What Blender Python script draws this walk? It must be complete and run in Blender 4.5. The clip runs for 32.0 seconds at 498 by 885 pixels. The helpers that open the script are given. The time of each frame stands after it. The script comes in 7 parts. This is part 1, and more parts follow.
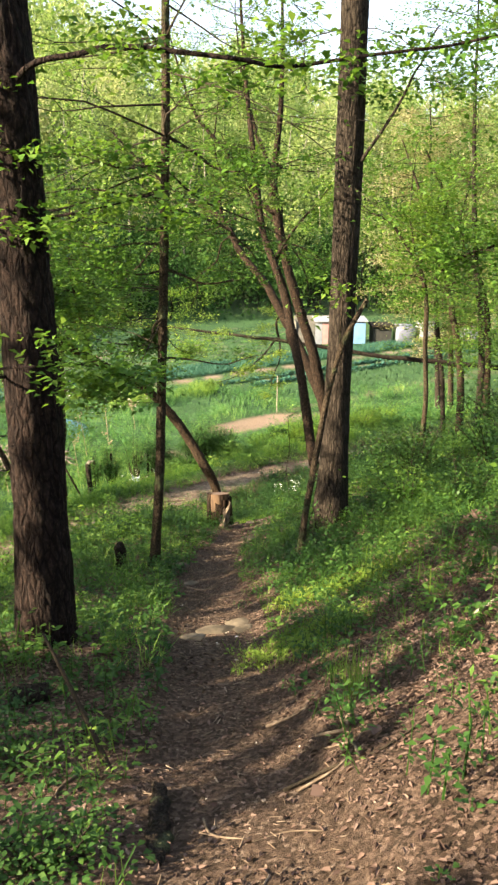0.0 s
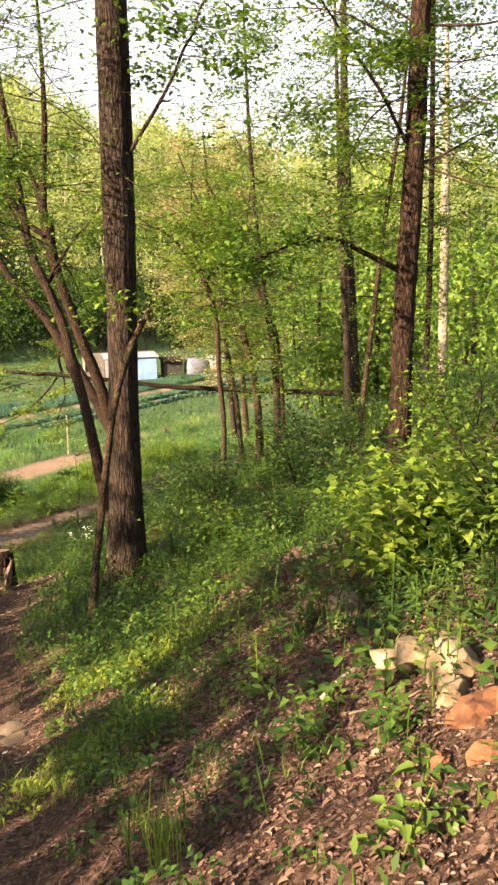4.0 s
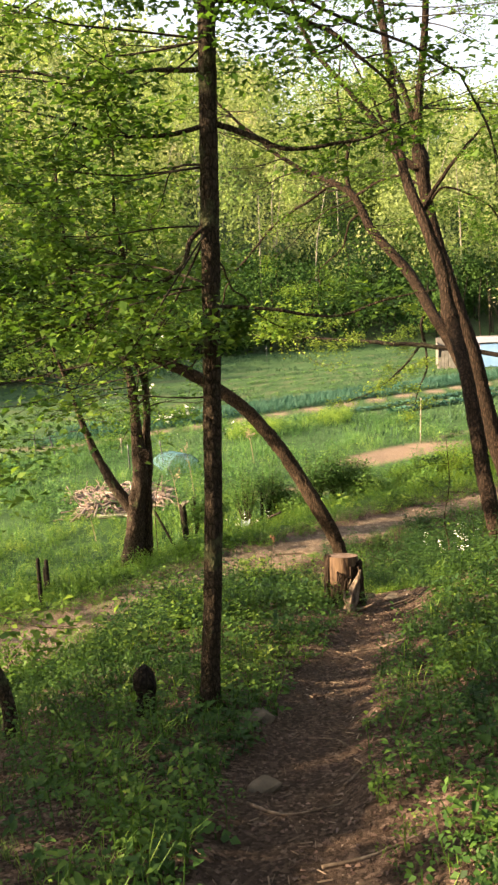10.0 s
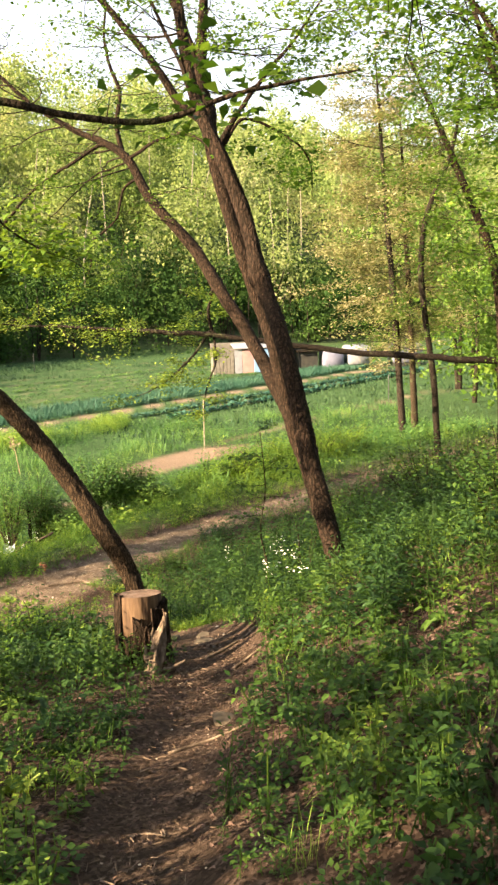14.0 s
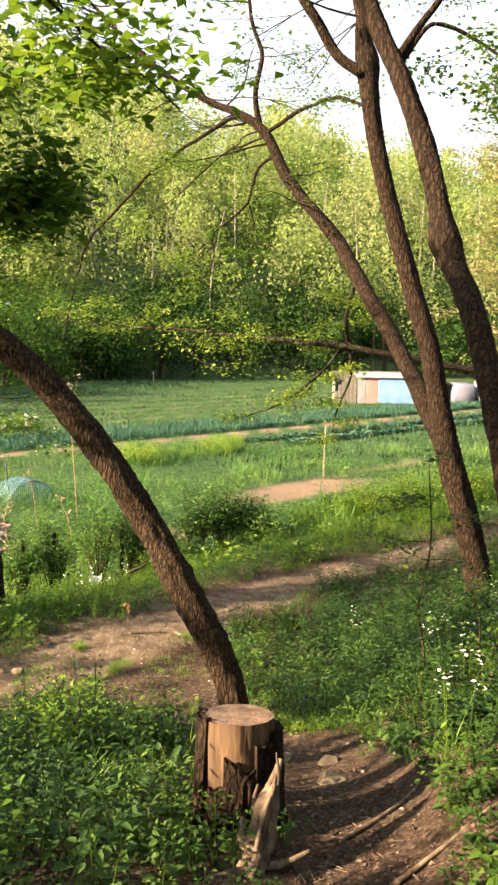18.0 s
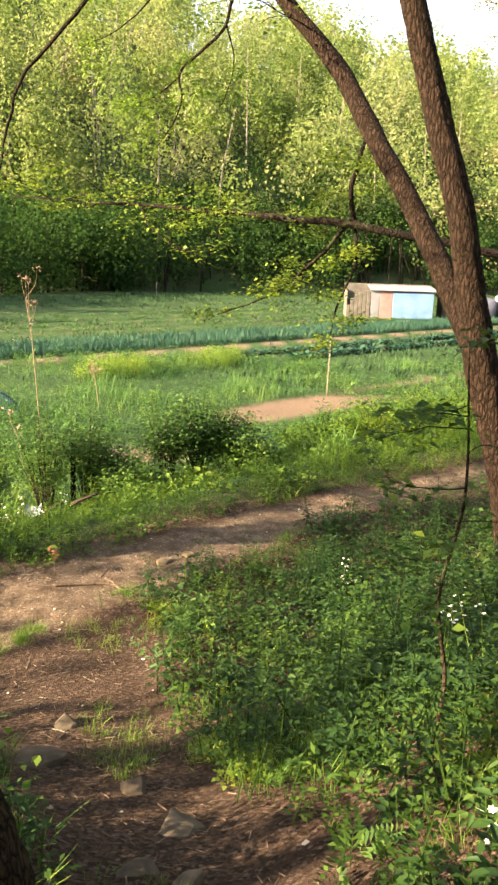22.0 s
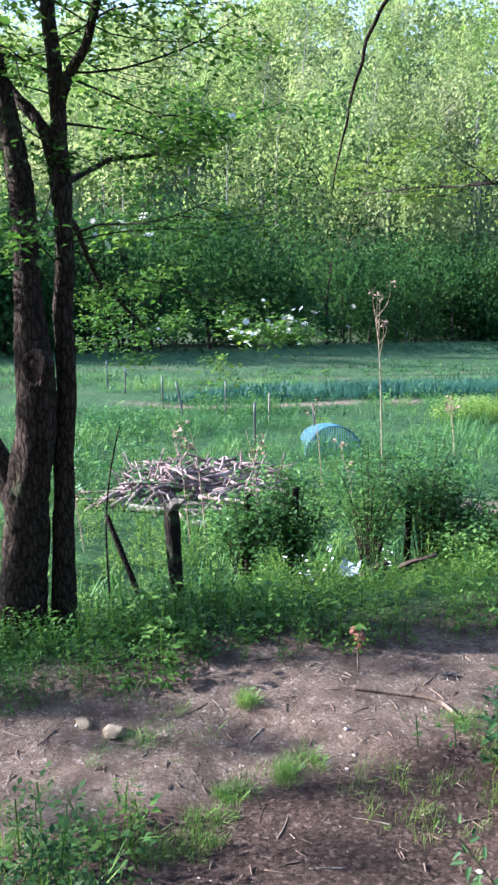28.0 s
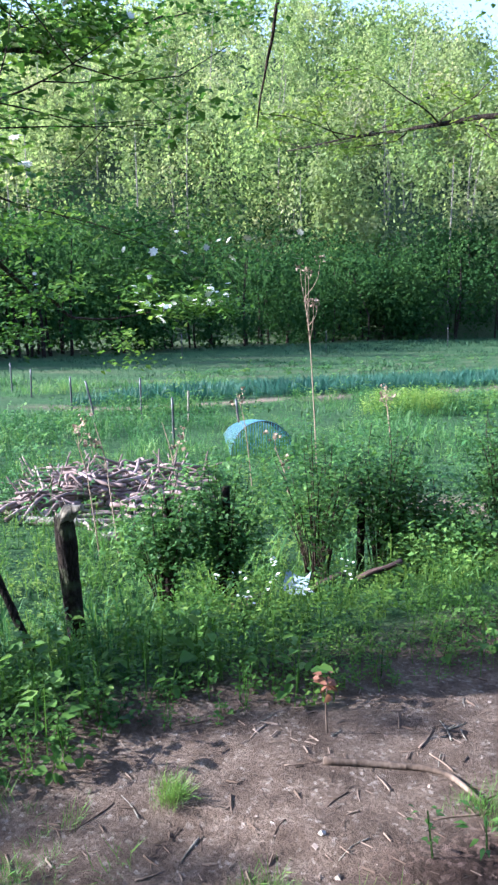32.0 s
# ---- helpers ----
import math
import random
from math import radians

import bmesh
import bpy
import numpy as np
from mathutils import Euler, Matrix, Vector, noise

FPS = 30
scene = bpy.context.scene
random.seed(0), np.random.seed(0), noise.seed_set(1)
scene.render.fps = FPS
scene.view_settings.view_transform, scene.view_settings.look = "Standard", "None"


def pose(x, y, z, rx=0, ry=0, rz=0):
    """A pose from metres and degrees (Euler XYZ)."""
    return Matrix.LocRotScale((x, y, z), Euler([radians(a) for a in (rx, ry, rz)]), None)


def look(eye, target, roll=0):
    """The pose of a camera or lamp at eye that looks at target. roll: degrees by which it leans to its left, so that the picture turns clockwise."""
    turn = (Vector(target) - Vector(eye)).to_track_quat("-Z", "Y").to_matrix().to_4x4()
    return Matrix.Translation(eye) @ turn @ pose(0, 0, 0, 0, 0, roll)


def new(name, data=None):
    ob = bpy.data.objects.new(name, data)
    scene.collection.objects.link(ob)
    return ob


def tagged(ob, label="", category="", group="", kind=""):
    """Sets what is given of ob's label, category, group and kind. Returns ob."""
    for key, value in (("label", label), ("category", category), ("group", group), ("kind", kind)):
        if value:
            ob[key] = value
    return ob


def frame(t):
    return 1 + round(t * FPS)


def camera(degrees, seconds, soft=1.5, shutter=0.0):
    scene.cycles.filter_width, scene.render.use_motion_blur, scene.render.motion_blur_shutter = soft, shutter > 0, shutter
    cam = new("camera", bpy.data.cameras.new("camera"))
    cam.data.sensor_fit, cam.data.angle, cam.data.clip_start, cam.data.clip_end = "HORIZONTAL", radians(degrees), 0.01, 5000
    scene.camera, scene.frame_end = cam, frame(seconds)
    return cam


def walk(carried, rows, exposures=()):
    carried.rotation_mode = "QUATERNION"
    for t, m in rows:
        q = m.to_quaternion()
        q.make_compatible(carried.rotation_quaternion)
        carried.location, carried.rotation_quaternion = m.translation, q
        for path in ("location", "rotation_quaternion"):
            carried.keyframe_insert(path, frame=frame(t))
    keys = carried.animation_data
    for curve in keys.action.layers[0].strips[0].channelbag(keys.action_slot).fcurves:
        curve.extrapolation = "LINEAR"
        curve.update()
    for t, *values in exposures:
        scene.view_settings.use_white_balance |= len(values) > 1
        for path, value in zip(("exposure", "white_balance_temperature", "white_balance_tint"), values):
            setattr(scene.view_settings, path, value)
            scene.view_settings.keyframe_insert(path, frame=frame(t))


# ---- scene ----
cam = camera(34.4, 32.0, soft=2.6)
# seconds, eye x y z, yaw to the left, pitch, roll
ROWS = [
    (0, 0.052, 0.032, 1.514, 0.34, -14.48, -0.26),
    (0.5, 0.059, 0.060, 1.513, -0.73, -13.99, 0.02),
    (1, 0.071, 0.074, 1.514, -0.96, -13.45, -0.16),
    (1.5, 0.070, 0.115, 1.506, -2.70, -13.35, -0.12),
    (2, 0.070, 0.181, 1.482, -8.76, -14.09, -1.16),
    (2.5, 0.161, 0.352, 1.428, -14.18, -13.24, -0.53),
    (4.5, 0.259, 1.424, 1.122, -14.03, -11.93, -1.55),
    (5, 0.257, 1.613, 1.063, -10.21, -11.51, -0.36),
    (5.5, 0.264, 1.835, 1.041, -5.54, -9.74, 1.46),
    (6, 0.238, 2.105, 0.917, -2.93, -12.15, -0.35),
    (6.5, 0.236, 2.352, 0.871, -0.65, -14.74, -1.36),
    (7, 0.181, 2.588, 0.797, 1.40, -14.69, -1.22),
    (7.5, 0.170, 2.827, 0.749, 2.22, -13.80, -0.06),
    (8, 0.165, 3.121, 0.667, -0.89, -13.40, -0.32),
    (8.5, 0.116, 3.349, 0.616, -1.17, -13.53, -1.07),
    (9, 0.094, 3.606, 0.567, 2.68, -11.91, -0.31),
    (9.5, 0.041, 3.887, 0.496, 5.21, -11.82, -2.39),
    (10, 0.019, 4.098, 0.454, 10.28, -11.69, -3.14),
    (10.5, -0.052, 4.314, 0.389, 15.21, -11.35, -3.56),
    (11, -0.066, 4.626, 0.291, 8.43, -11.87, -2.80),
    (11.5, -0.041, 4.868, 0.225, 4.16, -10.82, -1.00),
    (12, -0.113, 5.181, 0.143, 1.25, -12.23, -1.64),
    (12.5, -0.133, 5.398, 0.090, 0.04, -11.29, -1.31),
    (13, -0.150, 5.604, 0.036, 0.38, -9.04, -1.96),
    (13.5, -0.239, 5.904, -0.054, -0.69, -9.33, -3.09),
    (14, -0.232, 6.214, -0.124, -6.02, -11.57, -1.89),
    (14.5, -0.234, 6.476, -0.180, -10.20, -13.00, -0.78),
    (16.5, -0.292, 7.581, -0.417, -10.44, -11.82, 0.29),
    (17, -0.368, 7.828, -0.437, -3.61, -9.75, -0.93),
    (17.5, -0.353, 8.082, -0.493, 0.65, -9.62, -0.51),
    (18, -0.327, 8.386, -0.566, 2.13, -9.39, 0.83),
    (18.5, -0.319, 8.665, -0.650, 2.09, -11.27, -0.53),
    (19, -0.280, 8.936, -0.733, 1.46, -13.27, -1.50),
    (19.5, -0.280, 9.247, -0.818, 1.41, -15.73, -2.25),
    (20, -0.222, 9.476, -0.847, 1.94, -14.90, 0.69),
    (20.5, -0.140, 9.771, -0.934, 3.35, -14.20, 1.02),
    (21, -0.144, 10.054, -1.003, 4.89, -15.61, -0.03),
    (21.5, -0.089, 10.344, -1.036, 4.96, -15.93, 0.34),
    (22, 0.020, 10.648, -1.123, 2.87, -15.18, 1.58),
    (22.5, 0.070, 10.885, -1.154, 4.09, -13.73, 2.79),
    (23, 0.170, 11.130, -1.208, 7.75, -12.69, 3.33),
    (23.5, 0.217, 11.377, -1.277, 8.32, -12.30, 1.71),
    (24, 0.283, 11.592, -1.310, 9.22, -11.30, 1.68),
    (24.5, 0.320, 11.767, -1.347, 14.82, -10.76, 2.40),
    (25, 0.223, 12.012, -1.450, 22.47, -8.75, 2.37),
    (25.5, 0.159, 12.189, -1.488, 29.40, -8.92, 1.30),
    (27.5, -0.270, 12.828, -1.823, 29.24, -11.44, -0.51),
    (28, -0.408, 12.949, -1.870, 28.91, -11.57, -0.38),
    (28.5, -0.445, 13.047, -1.933, 31.34, -11.74, 0.37),
    (29, -0.531, 13.233, -2.048, 31.88, -12.26, -2.48),
    (29.5, -0.636, 13.411, -2.073, 28.83, -11.03, -3.86),
    (30, -0.677, 13.558, -2.126, 28.52, -11.45, -0.85),
    (30.5, -0.704, 13.682, -2.147, 26.39, -13.50, -0.29),
    (31, -0.798, 13.805, -2.213, 22.34, -12.71, 0.01),
    (31.5, -0.960, 13.975, -2.266, 21.72, -11.64, -0.73),
    (32, -1.057, 14.162, -2.290, 23.10, -11.17, -1.24),
]


def heading(x, y, z, yaw, pitch, roll):
    """The camera's pose from its eye and its angles in degrees."""
    a, b = radians(yaw), radians(pitch)
    way = Vector((-math.sin(a) * math.cos(b), math.cos(a) * math.cos(b), math.sin(b)))
    return look((x, y, z), Vector((x, y, z)) + way, roll)


SUN, SKY = 6.4, 0.15
EXPOSURES = [(0, 2.38, 6500, 5), (1, 2.38, 6900, 13), (2.5, 2.38, 7500, 19), (5, 2.23, 7700, 24), (7, 2.36, 7600, 19), (9, 2.18, 7500, 13), (12, 2.43, 7400, 12), (13, 2.28, 7400, 9), (14.5, 2.38, 7500, 13), (17, 2.28, 7500, 12), (19, 2.28, 7500, 12), (20.5, 2.38, 7500, 12), (23, 2.23, 7300, 14), (25.5, 2.18, 7200, 16), (27.5, 2.18, 4650, 18), (32, 2.16, 4600, 18)]
walk(cam, [(t, heading(x, y, z, yaw, pitch, roll)) for t, x, y, z, yaw, pitch, roll in ROWS], EXPOSURES)

# ---- sky and sun ----
SUN_AZ, SUN_EL = math.atan2(-0.93, -0.37), radians(24)
world = bpy.data.worlds.new("sky")
scene.world = world
world.use_nodes = True
wn = world.node_tree.nodes
sky = wn.new("ShaderNodeTexSky")
sky.sky_type, sky.sun_disc = "NISHITA", False
sky.sun_elevation, sky.sun_rotation = SUN_EL, SUN_AZ
sky.air_density, sky.dust_density, sky.ozone_density = 1.0, 3.0, 0.4
# a thin white veil of high cloud over the blue
veil = wn.new("ShaderNodeMix")
veil.data_type = "RGBA"
veil.inputs[0].default_value = 0.6
veil.inputs[7].default_value = (1.75, 1.78, 2.05, 1)
world.node_tree.links.new(sky.outputs[0], veil.inputs[6])
world.node_tree.links.new(veil.outputs[2], wn["Background"].inputs[0])
wn["Background"].inputs[1].default_value = SKY
sun = new("sun", bpy.data.lights.new("sun", "SUN"))
sun.data.energy, sun.data.angle, sun.data.color = SUN, radians(0.6), (1.0, 0.80, 0.55)
sun.matrix_world = look((0, 0, 60), Vector((0, 0, 60)) - Vector((math.sin(SUN_AZ) * math.cos(SUN_EL), math.cos(SUN_AZ) * math.cos(SUN_EL), math.sin(SUN_EL))))

# ---- small tools ----
rng = np.random.default_rng(7)


def vnoise(p, seed=0):
    """Smooth value noise in 0..1 at the rows of p (n x 3)."""
    p = np.asarray(p, float)
    i = np.floor(p).astype(np.int64)
    f = p - i
    f = f * f * (3 - 2 * f)
    out = np.zeros(len(p))
    for dx in (0, 1):
        for dy in (0, 1):
            for dz in (0, 1):
                h = (i[:, 0] + dx) * 374761393 + (i[:, 1] + dy) * 668265263 + (i[:, 2] + dz) * 2147483647 + seed * 974711
                h = (h ^ (h >> 13)) * 1274126177
                h = ((h ^ (h >> 16)) & 0xFFFF) / 65535.0
                w = np.where(dx, f[:, 0], 1 - f[:, 0]) * np.where(dy, f[:, 1], 1 - f[:, 1]) * np.where(dz, f[:, 2], 1 - f[:, 2])
                out += w * h
    return out


def noise2(x, y, s, seed=0):
    return vnoise(np.stack([np.ravel(x) / s, np.ravel(y) / s, np.zeros(np.size(x)) + 0.37], 1), seed).reshape(np.shape(x))


def mesh_of(name, verts, faces, smooth=True):
    """A mesh from an n x 3 array and an m x k array of faces, made fast."""
    verts, faces = np.asarray(verts, np.float32), np.asarray(faces, np.int32)
    me = bpy.data.meshes.new(name)
    n, k = faces.shape
    me.vertices.add(len(verts))
    me.vertices.foreach_set("co", verts.ravel())
    me.loops.add(n * k)
    me.loops.foreach_set("vertex_index", faces.ravel())
    me.polygons.add(n)
    me.polygons.foreach_set("loop_start", np.arange(n, dtype=np.int32) * k)
    me.polygons.foreach_set("loop_total", np.full(n, k, np.int32))
    me.update(calc_edges=True)
    me.polygons.foreach_set("use_smooth", np.full(n, smooth))
    me.validate()
    return me


def part(name, shape, material, parent=None, label="", smooth=True):
    """Links one mesh (a bmesh, a mesh or a pair of verts and faces) under a thing or a part."""
    if isinstance(shape, bmesh.types.BMesh):
        me = bpy.data.meshes.new(name)
        shape.to_mesh(me)
        shape.free()
        for poly in me.polygons:
            poly.use_smooth = smooth
    elif isinstance(shape, tuple):
        me = mesh_of(name, *shape, smooth=smooth)
    else:
        me = shape
    if material and not me.materials:
        me.materials.append(material)
    ob = new(name, me)
    if parent:
        ob.parent = parent
        ob.matrix_parent_inverse = parent.matrix_world.inverted()
    return tagged(ob, label)


def thing(name, place, label, category, group="", kind=""):
    """An empty at the thing's base, under which its parts hang."""
    ob = new(name)
    ob.location = place
    ob.matrix_world = Matrix.Translation(place)
    ob.empty_display_size = 0.1
    return tagged(ob, label, category, group, kind)


def joined(pieces):
    """Several (verts, faces) with faces of one size as one."""
    vs, fs, n = [], [], 0
    for v, f in pieces:
        vs.append(v)
        fs.append(np.asarray(f) + n)
        n += len(v)
    return np.concatenate(vs), np.concatenate(fs)


def spline(points, n):
    """n points, evenly spread, along a smooth curve through the given rows (x, y, z, radius)."""
    p = np.asarray(points, float)
    step = np.linalg.norm(np.diff(p[:, :3], axis=0), axis=1) + 1e-6
    run = np.concatenate([[0], np.cumsum(step)])
    slope = np.diff(p, axis=0) / step[:, None]
    m = np.empty_like(p)
    m[0], m[-1] = slope[0], slope[-1]
    if len(p) > 2:
        w = step[1:, None] / (step[1:] + step[:-1])[:, None]
        m[1:-1] = slope[:-1] * w + slope[1:] * (1 - w)
    t = np.linspace(0, run[-1], n)
    i = np.clip(np.searchsorted(run, t, side="right") - 1, 0, len(step) - 1)
    d = step[i][:, None]
    u = ((t - run[i]) / step[i])[:, None]
    return (2 * u**3 - 3 * u**2 + 1) * p[i] + (u**3 - 2 * u**2 + u) * d * m[i] + (-2 * u**3 + 3 * u**2) * p[i + 1] + (u**3 - u**2) * d * m[i + 1]


def tube(points, seg=8, rings=16, rough=0.0, plate=(6.0, 2.5), seed=0, caps=True, kink=0.0):
    """A tapered bent tube through rows (x, y, z, radius), its skin broken into plates and ridges by rough (a share of the radius)."""
    c = spline(points, rings)
    c[:, 3] = np.maximum(c[:, 3], 0.0008)
    if kink:
        run = np.concatenate([[0], np.cumsum(np.linalg.norm(np.diff(c[:, :3], axis=0), axis=1))])
        fade = np.clip(run / 0.3, 0, 1)[:, None]
        for size, share in ((0.45, 1.0), (0.16, 0.45)):
            q = np.stack([run / size, np.full(rings, 0.5), np.full(rings, 0.5)], -1)
            c[:, :3] += fade * kink * share * 2 * (np.stack([vnoise(q, seed * 7 + k) for k in (11, 12, 13)], -1) - 0.5)
    d = np.gradient(c[:, :3], axis=0)
    d /= np.linalg.norm(d, axis=1, keepdims=True) + 1e-9
    ref = np.array([1.0, 0.13, 0.07]) if abs(d[:, 0]).mean() < 0.8 else np.array([0.05, 0.1, 1.0])
    side = np.cross(d, ref)
    side /= np.linalg.norm(side, axis=1, keepdims=True)
    up = np.cross(side, d)
    a = np.arange(seg) / seg * 2 * np.pi
    ring = side[:, None] * np.cos(a)[None, :, None] + up[:, None] * np.sin(a)[None, :, None]
    r = np.repeat(c[:, 3][:, None], seg, 1)
    if rough:
        run = np.concatenate([[0], np.cumsum(np.linalg.norm(np.diff(c[:, :3], axis=0), axis=1))])
        k = plate[0] / 2
        q = np.stack([np.tile(np.cos(a) * k, (rings, 1)), np.tile(np.sin(a) * k, (rings, 1)), np.repeat(run[:, None] * plate[1], seg, 1)], -1).reshape(-1, 3)
        v = 1 - np.abs(vnoise(q * 1.0, seed) * 2 - 1)
        v2 = 1 - np.abs(vnoise(q * 2.3 + 9, seed + 1) * 2 - 1)
        big = vnoise(q * 0.35 + 3, seed + 2) - 0.5
        r = r * (1 + rough * ((0.5 - v * v) + 0.5 * (0.5 - v2 * v2) + 0.9 * big).reshape(rings, seg))
    verts = (c[:, None, :3] + ring * r[:, :, None]).reshape(-1, 3)
    i, j = np.meshgrid(np.arange(rings - 1), np.arange(seg), indexing="ij")
    k = (j + 1) % seg
    faces = np.stack([i * seg + j, i * seg + k, (i + 1) * seg + k, (i + 1) * seg + j], -1).reshape(-1, 4)
    if caps:
        n = len(verts)
        verts = np.vstack([verts, c[:1, :3], c[-1:, :3]])
        j = np.arange(0, seg, 2)
        lo = np.stack([(j + 2) % seg, (j + 1) % seg, j, np.full(len(j), n)], -1)
        hi = np.stack([j, (j + 1) % seg, (j + 2) % seg, np.full(len(j), n - 0)], -1) + (rings - 1) * seg
        hi[:, 3] = n + 1
        faces = np.vstack([faces, lo, hi])
    return verts, faces


def turns(n, gen, tilt=0.5, up=None):
    """n random turns: a free yaw, and a lean of about tilt radians."""
    yaw, lean, ax = gen.uniform(0, 2 * np.pi, n), np.abs(gen.normal(0, tilt, n)), gen.uniform(0, 2 * np.pi, n)
    cy, sy = np.cos(yaw), np.sin(yaw)
    z = np.zeros(n)
    o = np.ones(n)
    ry = np.stack([np.stack([cy, -sy, z], -1), np.stack([sy, cy, z], -1), np.stack([z, z, o], -1)], 1)
    ux, uy, c, s = np.cos(ax), np.sin(ax), np.cos(lean), np.sin(lean)
    t = 1 - c
    rl = np.stack([np.stack([c + ux * ux * t, ux * uy * t, uy * s], -1), np.stack([ux * uy * t, c + uy * uy * t, -ux * s], -1), np.stack([-uy * s, ux * s, c], -1)], 1)
    return rl @ ry


def scatter(shape, places, turn, size):
    """Copies of (verts, faces) at places, turned and sized, as one (verts, faces)."""
    v, f = np.asarray(shape[0], float), np.asarray(shape[1])
    size = np.asarray(size, float)
    size = size[:, None] if size.ndim == 1 else size
    m = turn * size[:, None, :] if size.shape[1] == 3 else turn * size[:, :, None]
    verts = np.einsum("nij,vj->nvi", m, v) + np.asarray(places)[:, None, :]
    faces = f[None] + (np.arange(len(places)) * len(v))[:, None, None]
    return verts.reshape(-1, 3), faces.reshape(-1, f.shape[1])


def leaf(width=0.4, fold=0.12, droop=0.15):
    """A leaf one long, from its stalk along +y, folded on its midrib."""
    v = np.array([(0, 0, 0), (-width * 0.8, 0.28, fold), (-width * 0.62, 0.68, fold * 0.7 - droop * 0.4), (0, 1, -droop), (width * 0.62, 0.68, fold * 0.7 - droop * 0.4), (width * 0.8, 0.28, fold)])
    return v, np.array([(0, 3, 2, 1), (0, 5, 4, 3)])


def small_leaf(width=0.4, fold=0.12, droop=0.15):
    """A plainer leaf of one folded face, for what is many and small."""
    return np.array([(0, 0, 0), (-width * 0.85, 0.45, fold), (0, 1, -droop), (width * 0.85, 0.45, fold)]), np.array([(0, 3, 2, 1)])


def plant(n, high, spread, long, width, gen, tiers=3):
    """A herb: leaves set round a stem in tiers."""
    ls = []
    for i in range(n):
        h = high * (0.25 + 0.75 * (i % tiers + gen.uniform(0.2, 1)) / tiers)
        a = i * 2.4 + gen.uniform(-0.4, 0.4)
        v, f = small_leaf(width * gen.uniform(0.8, 1.2), 0.1, gen.uniform(0, 0.35))
        v = v * long * gen.uniform(0.7, 1.15)
        tilt = gen.uniform(-0.1, 0.7)
        c, s = math.cos(tilt), math.sin(tilt)
        v = v @ np.array([(1, 0, 0), (0, c, s), (0, -s, c)])
        v[:, 1] += spread * gen.uniform(0.15, 1)
        c, s = math.cos(a), math.sin(a)
        v = v @ np.array([(c, s, 0), (-s, c, 0), (0, 0, 1)])
        v[:, 2] += h
        ls.append((v, f))
    stem = np.array([(-0.004, 0, 0), (0.004, 0, 0), (0.003, 0, high * 0.9), (-0.003, 0, high * 0.9)])
    ls.append((stem, np.array([(0, 1, 2, 3)])))
    stem = stem[:, [1, 0, 2]]
    ls.append((stem, np.array([(0, 1, 2, 3)])))
    return joined(ls)


def leafy(n, high, spread, long, gen, tiers=4, width=0.34):
    """A herb with pointed, folded leaves in pairs up a thin stem."""
    ls = []
    for i in range(n):
        u = (i // 2 % tiers + gen.uniform(0.3, 1)) / tiers
        a = (i % 2) * 3.14 + (i // 2) * 1.57 + gen.uniform(-0.5, 0.5)
        v, f = leaf(width * gen.uniform(0.8, 1.2), 0.10, gen.uniform(0.1, 0.5))
        v = v * long * gen.uniform(0.6, 1.2) * (1.15 - 0.45 * u)
        tilt = gen.uniform(-0.25, 0.6)
        c, t = math.cos(tilt), math.sin(tilt)
        v = v @ np.array([(1, 0, 0), (0, c, t), (0, -t, c)])
        v[:, 1] += spread * gen.uniform(0.1, 1) * (1.1 - 0.5 * u)
        c, t = math.cos(a), math.sin(a)
        v = v @ np.array([(c, t, 0), (-t, c, 0), (0, 0, 1)])
        v[:, 2] += high * (0.15 + 0.85 * u)
        ls.append((v, f))
    stem = np.array([(-0.003, 0, 0), (0.003, 0, 0), (0.002, 0, high * 0.95), (-0.002, 0, high * 0.95)])
    ls += [(stem, np.array([(0, 1, 2, 3)])), (stem[:, [1, 0, 2]], np.array([(0, 1, 2, 3)]))]
    return joined(ls)


def tuft(n, high, spread, thick, gen, bend=0.4):
    """A tuft of grass of n leaning blades."""
    ls = []
    for i in range(n):
        a, h, b = gen.uniform(0, 6.28), high * gen.uniform(0.5, 1.1), gen.uniform(0.05, bend)
        o = np.array([gen.normal(0, spread), gen.normal(0, spread), 0])
        d, w = np.array([math.cos(a), math.sin(a), 0]), np.array([-math.sin(a), math.cos(a), 0]) * thick
        v = np.array([o - w, o + d * h * b * 0.35 + w * 0.9 + (0, 0, h * 0.5), o + d * h * b + (0, 0, h * (1 - b * 0.3)), o + d * h * b * 0.3 - w * 0.9 + (0, 0, h * 0.45)])
        ls.append((v, np.array([(0, 1, 2, 3)])))
    return joined(ls)


# ---- materials ----
def shader(name, rough=0.8, spec=0.3):
    m = bpy.data.materials.new(name)
    m.use_nodes = True
    n, l = m.node_tree.nodes, m.node_tree.links
    b = n["Principled BSDF"]
    b.inputs["Roughness"].default_value = rough
    b.inputs["Specular IOR Level"].default_value = spec
    return m, n, l, b


def spot(n, l, scale, detail=4.0, stretch=(1, 1, 1), rough=0.55):
    """A noise in world metres."""
    g = n.new("ShaderNodeNewGeometry")
    mp = n.new("ShaderNodeMapping")
    mp.inputs["Scale"].default_value = stretch
    t = n.new("ShaderNodeTexNoise")
    t.inputs["Scale"].default_value, t.inputs["Detail"].default_value, t.inputs["Roughness"].default_value = scale, detail, rough
    l.new(g.outputs["Position"], mp.inputs[0])
    l.new(mp.outputs[0], t.inputs["Vector"])
    return t


def ramp(n, l, source, stops):
    r = n.new("ShaderNodeValToRGB")
    e = r.color_ramp.elements
    while len(e) < len(stops):
        e.new(0.5)
    for x, (p, c) in zip(e, stops):
        x.position, x.color = p, (*c, 1)
    l.new(source, r.inputs[0])
    return r


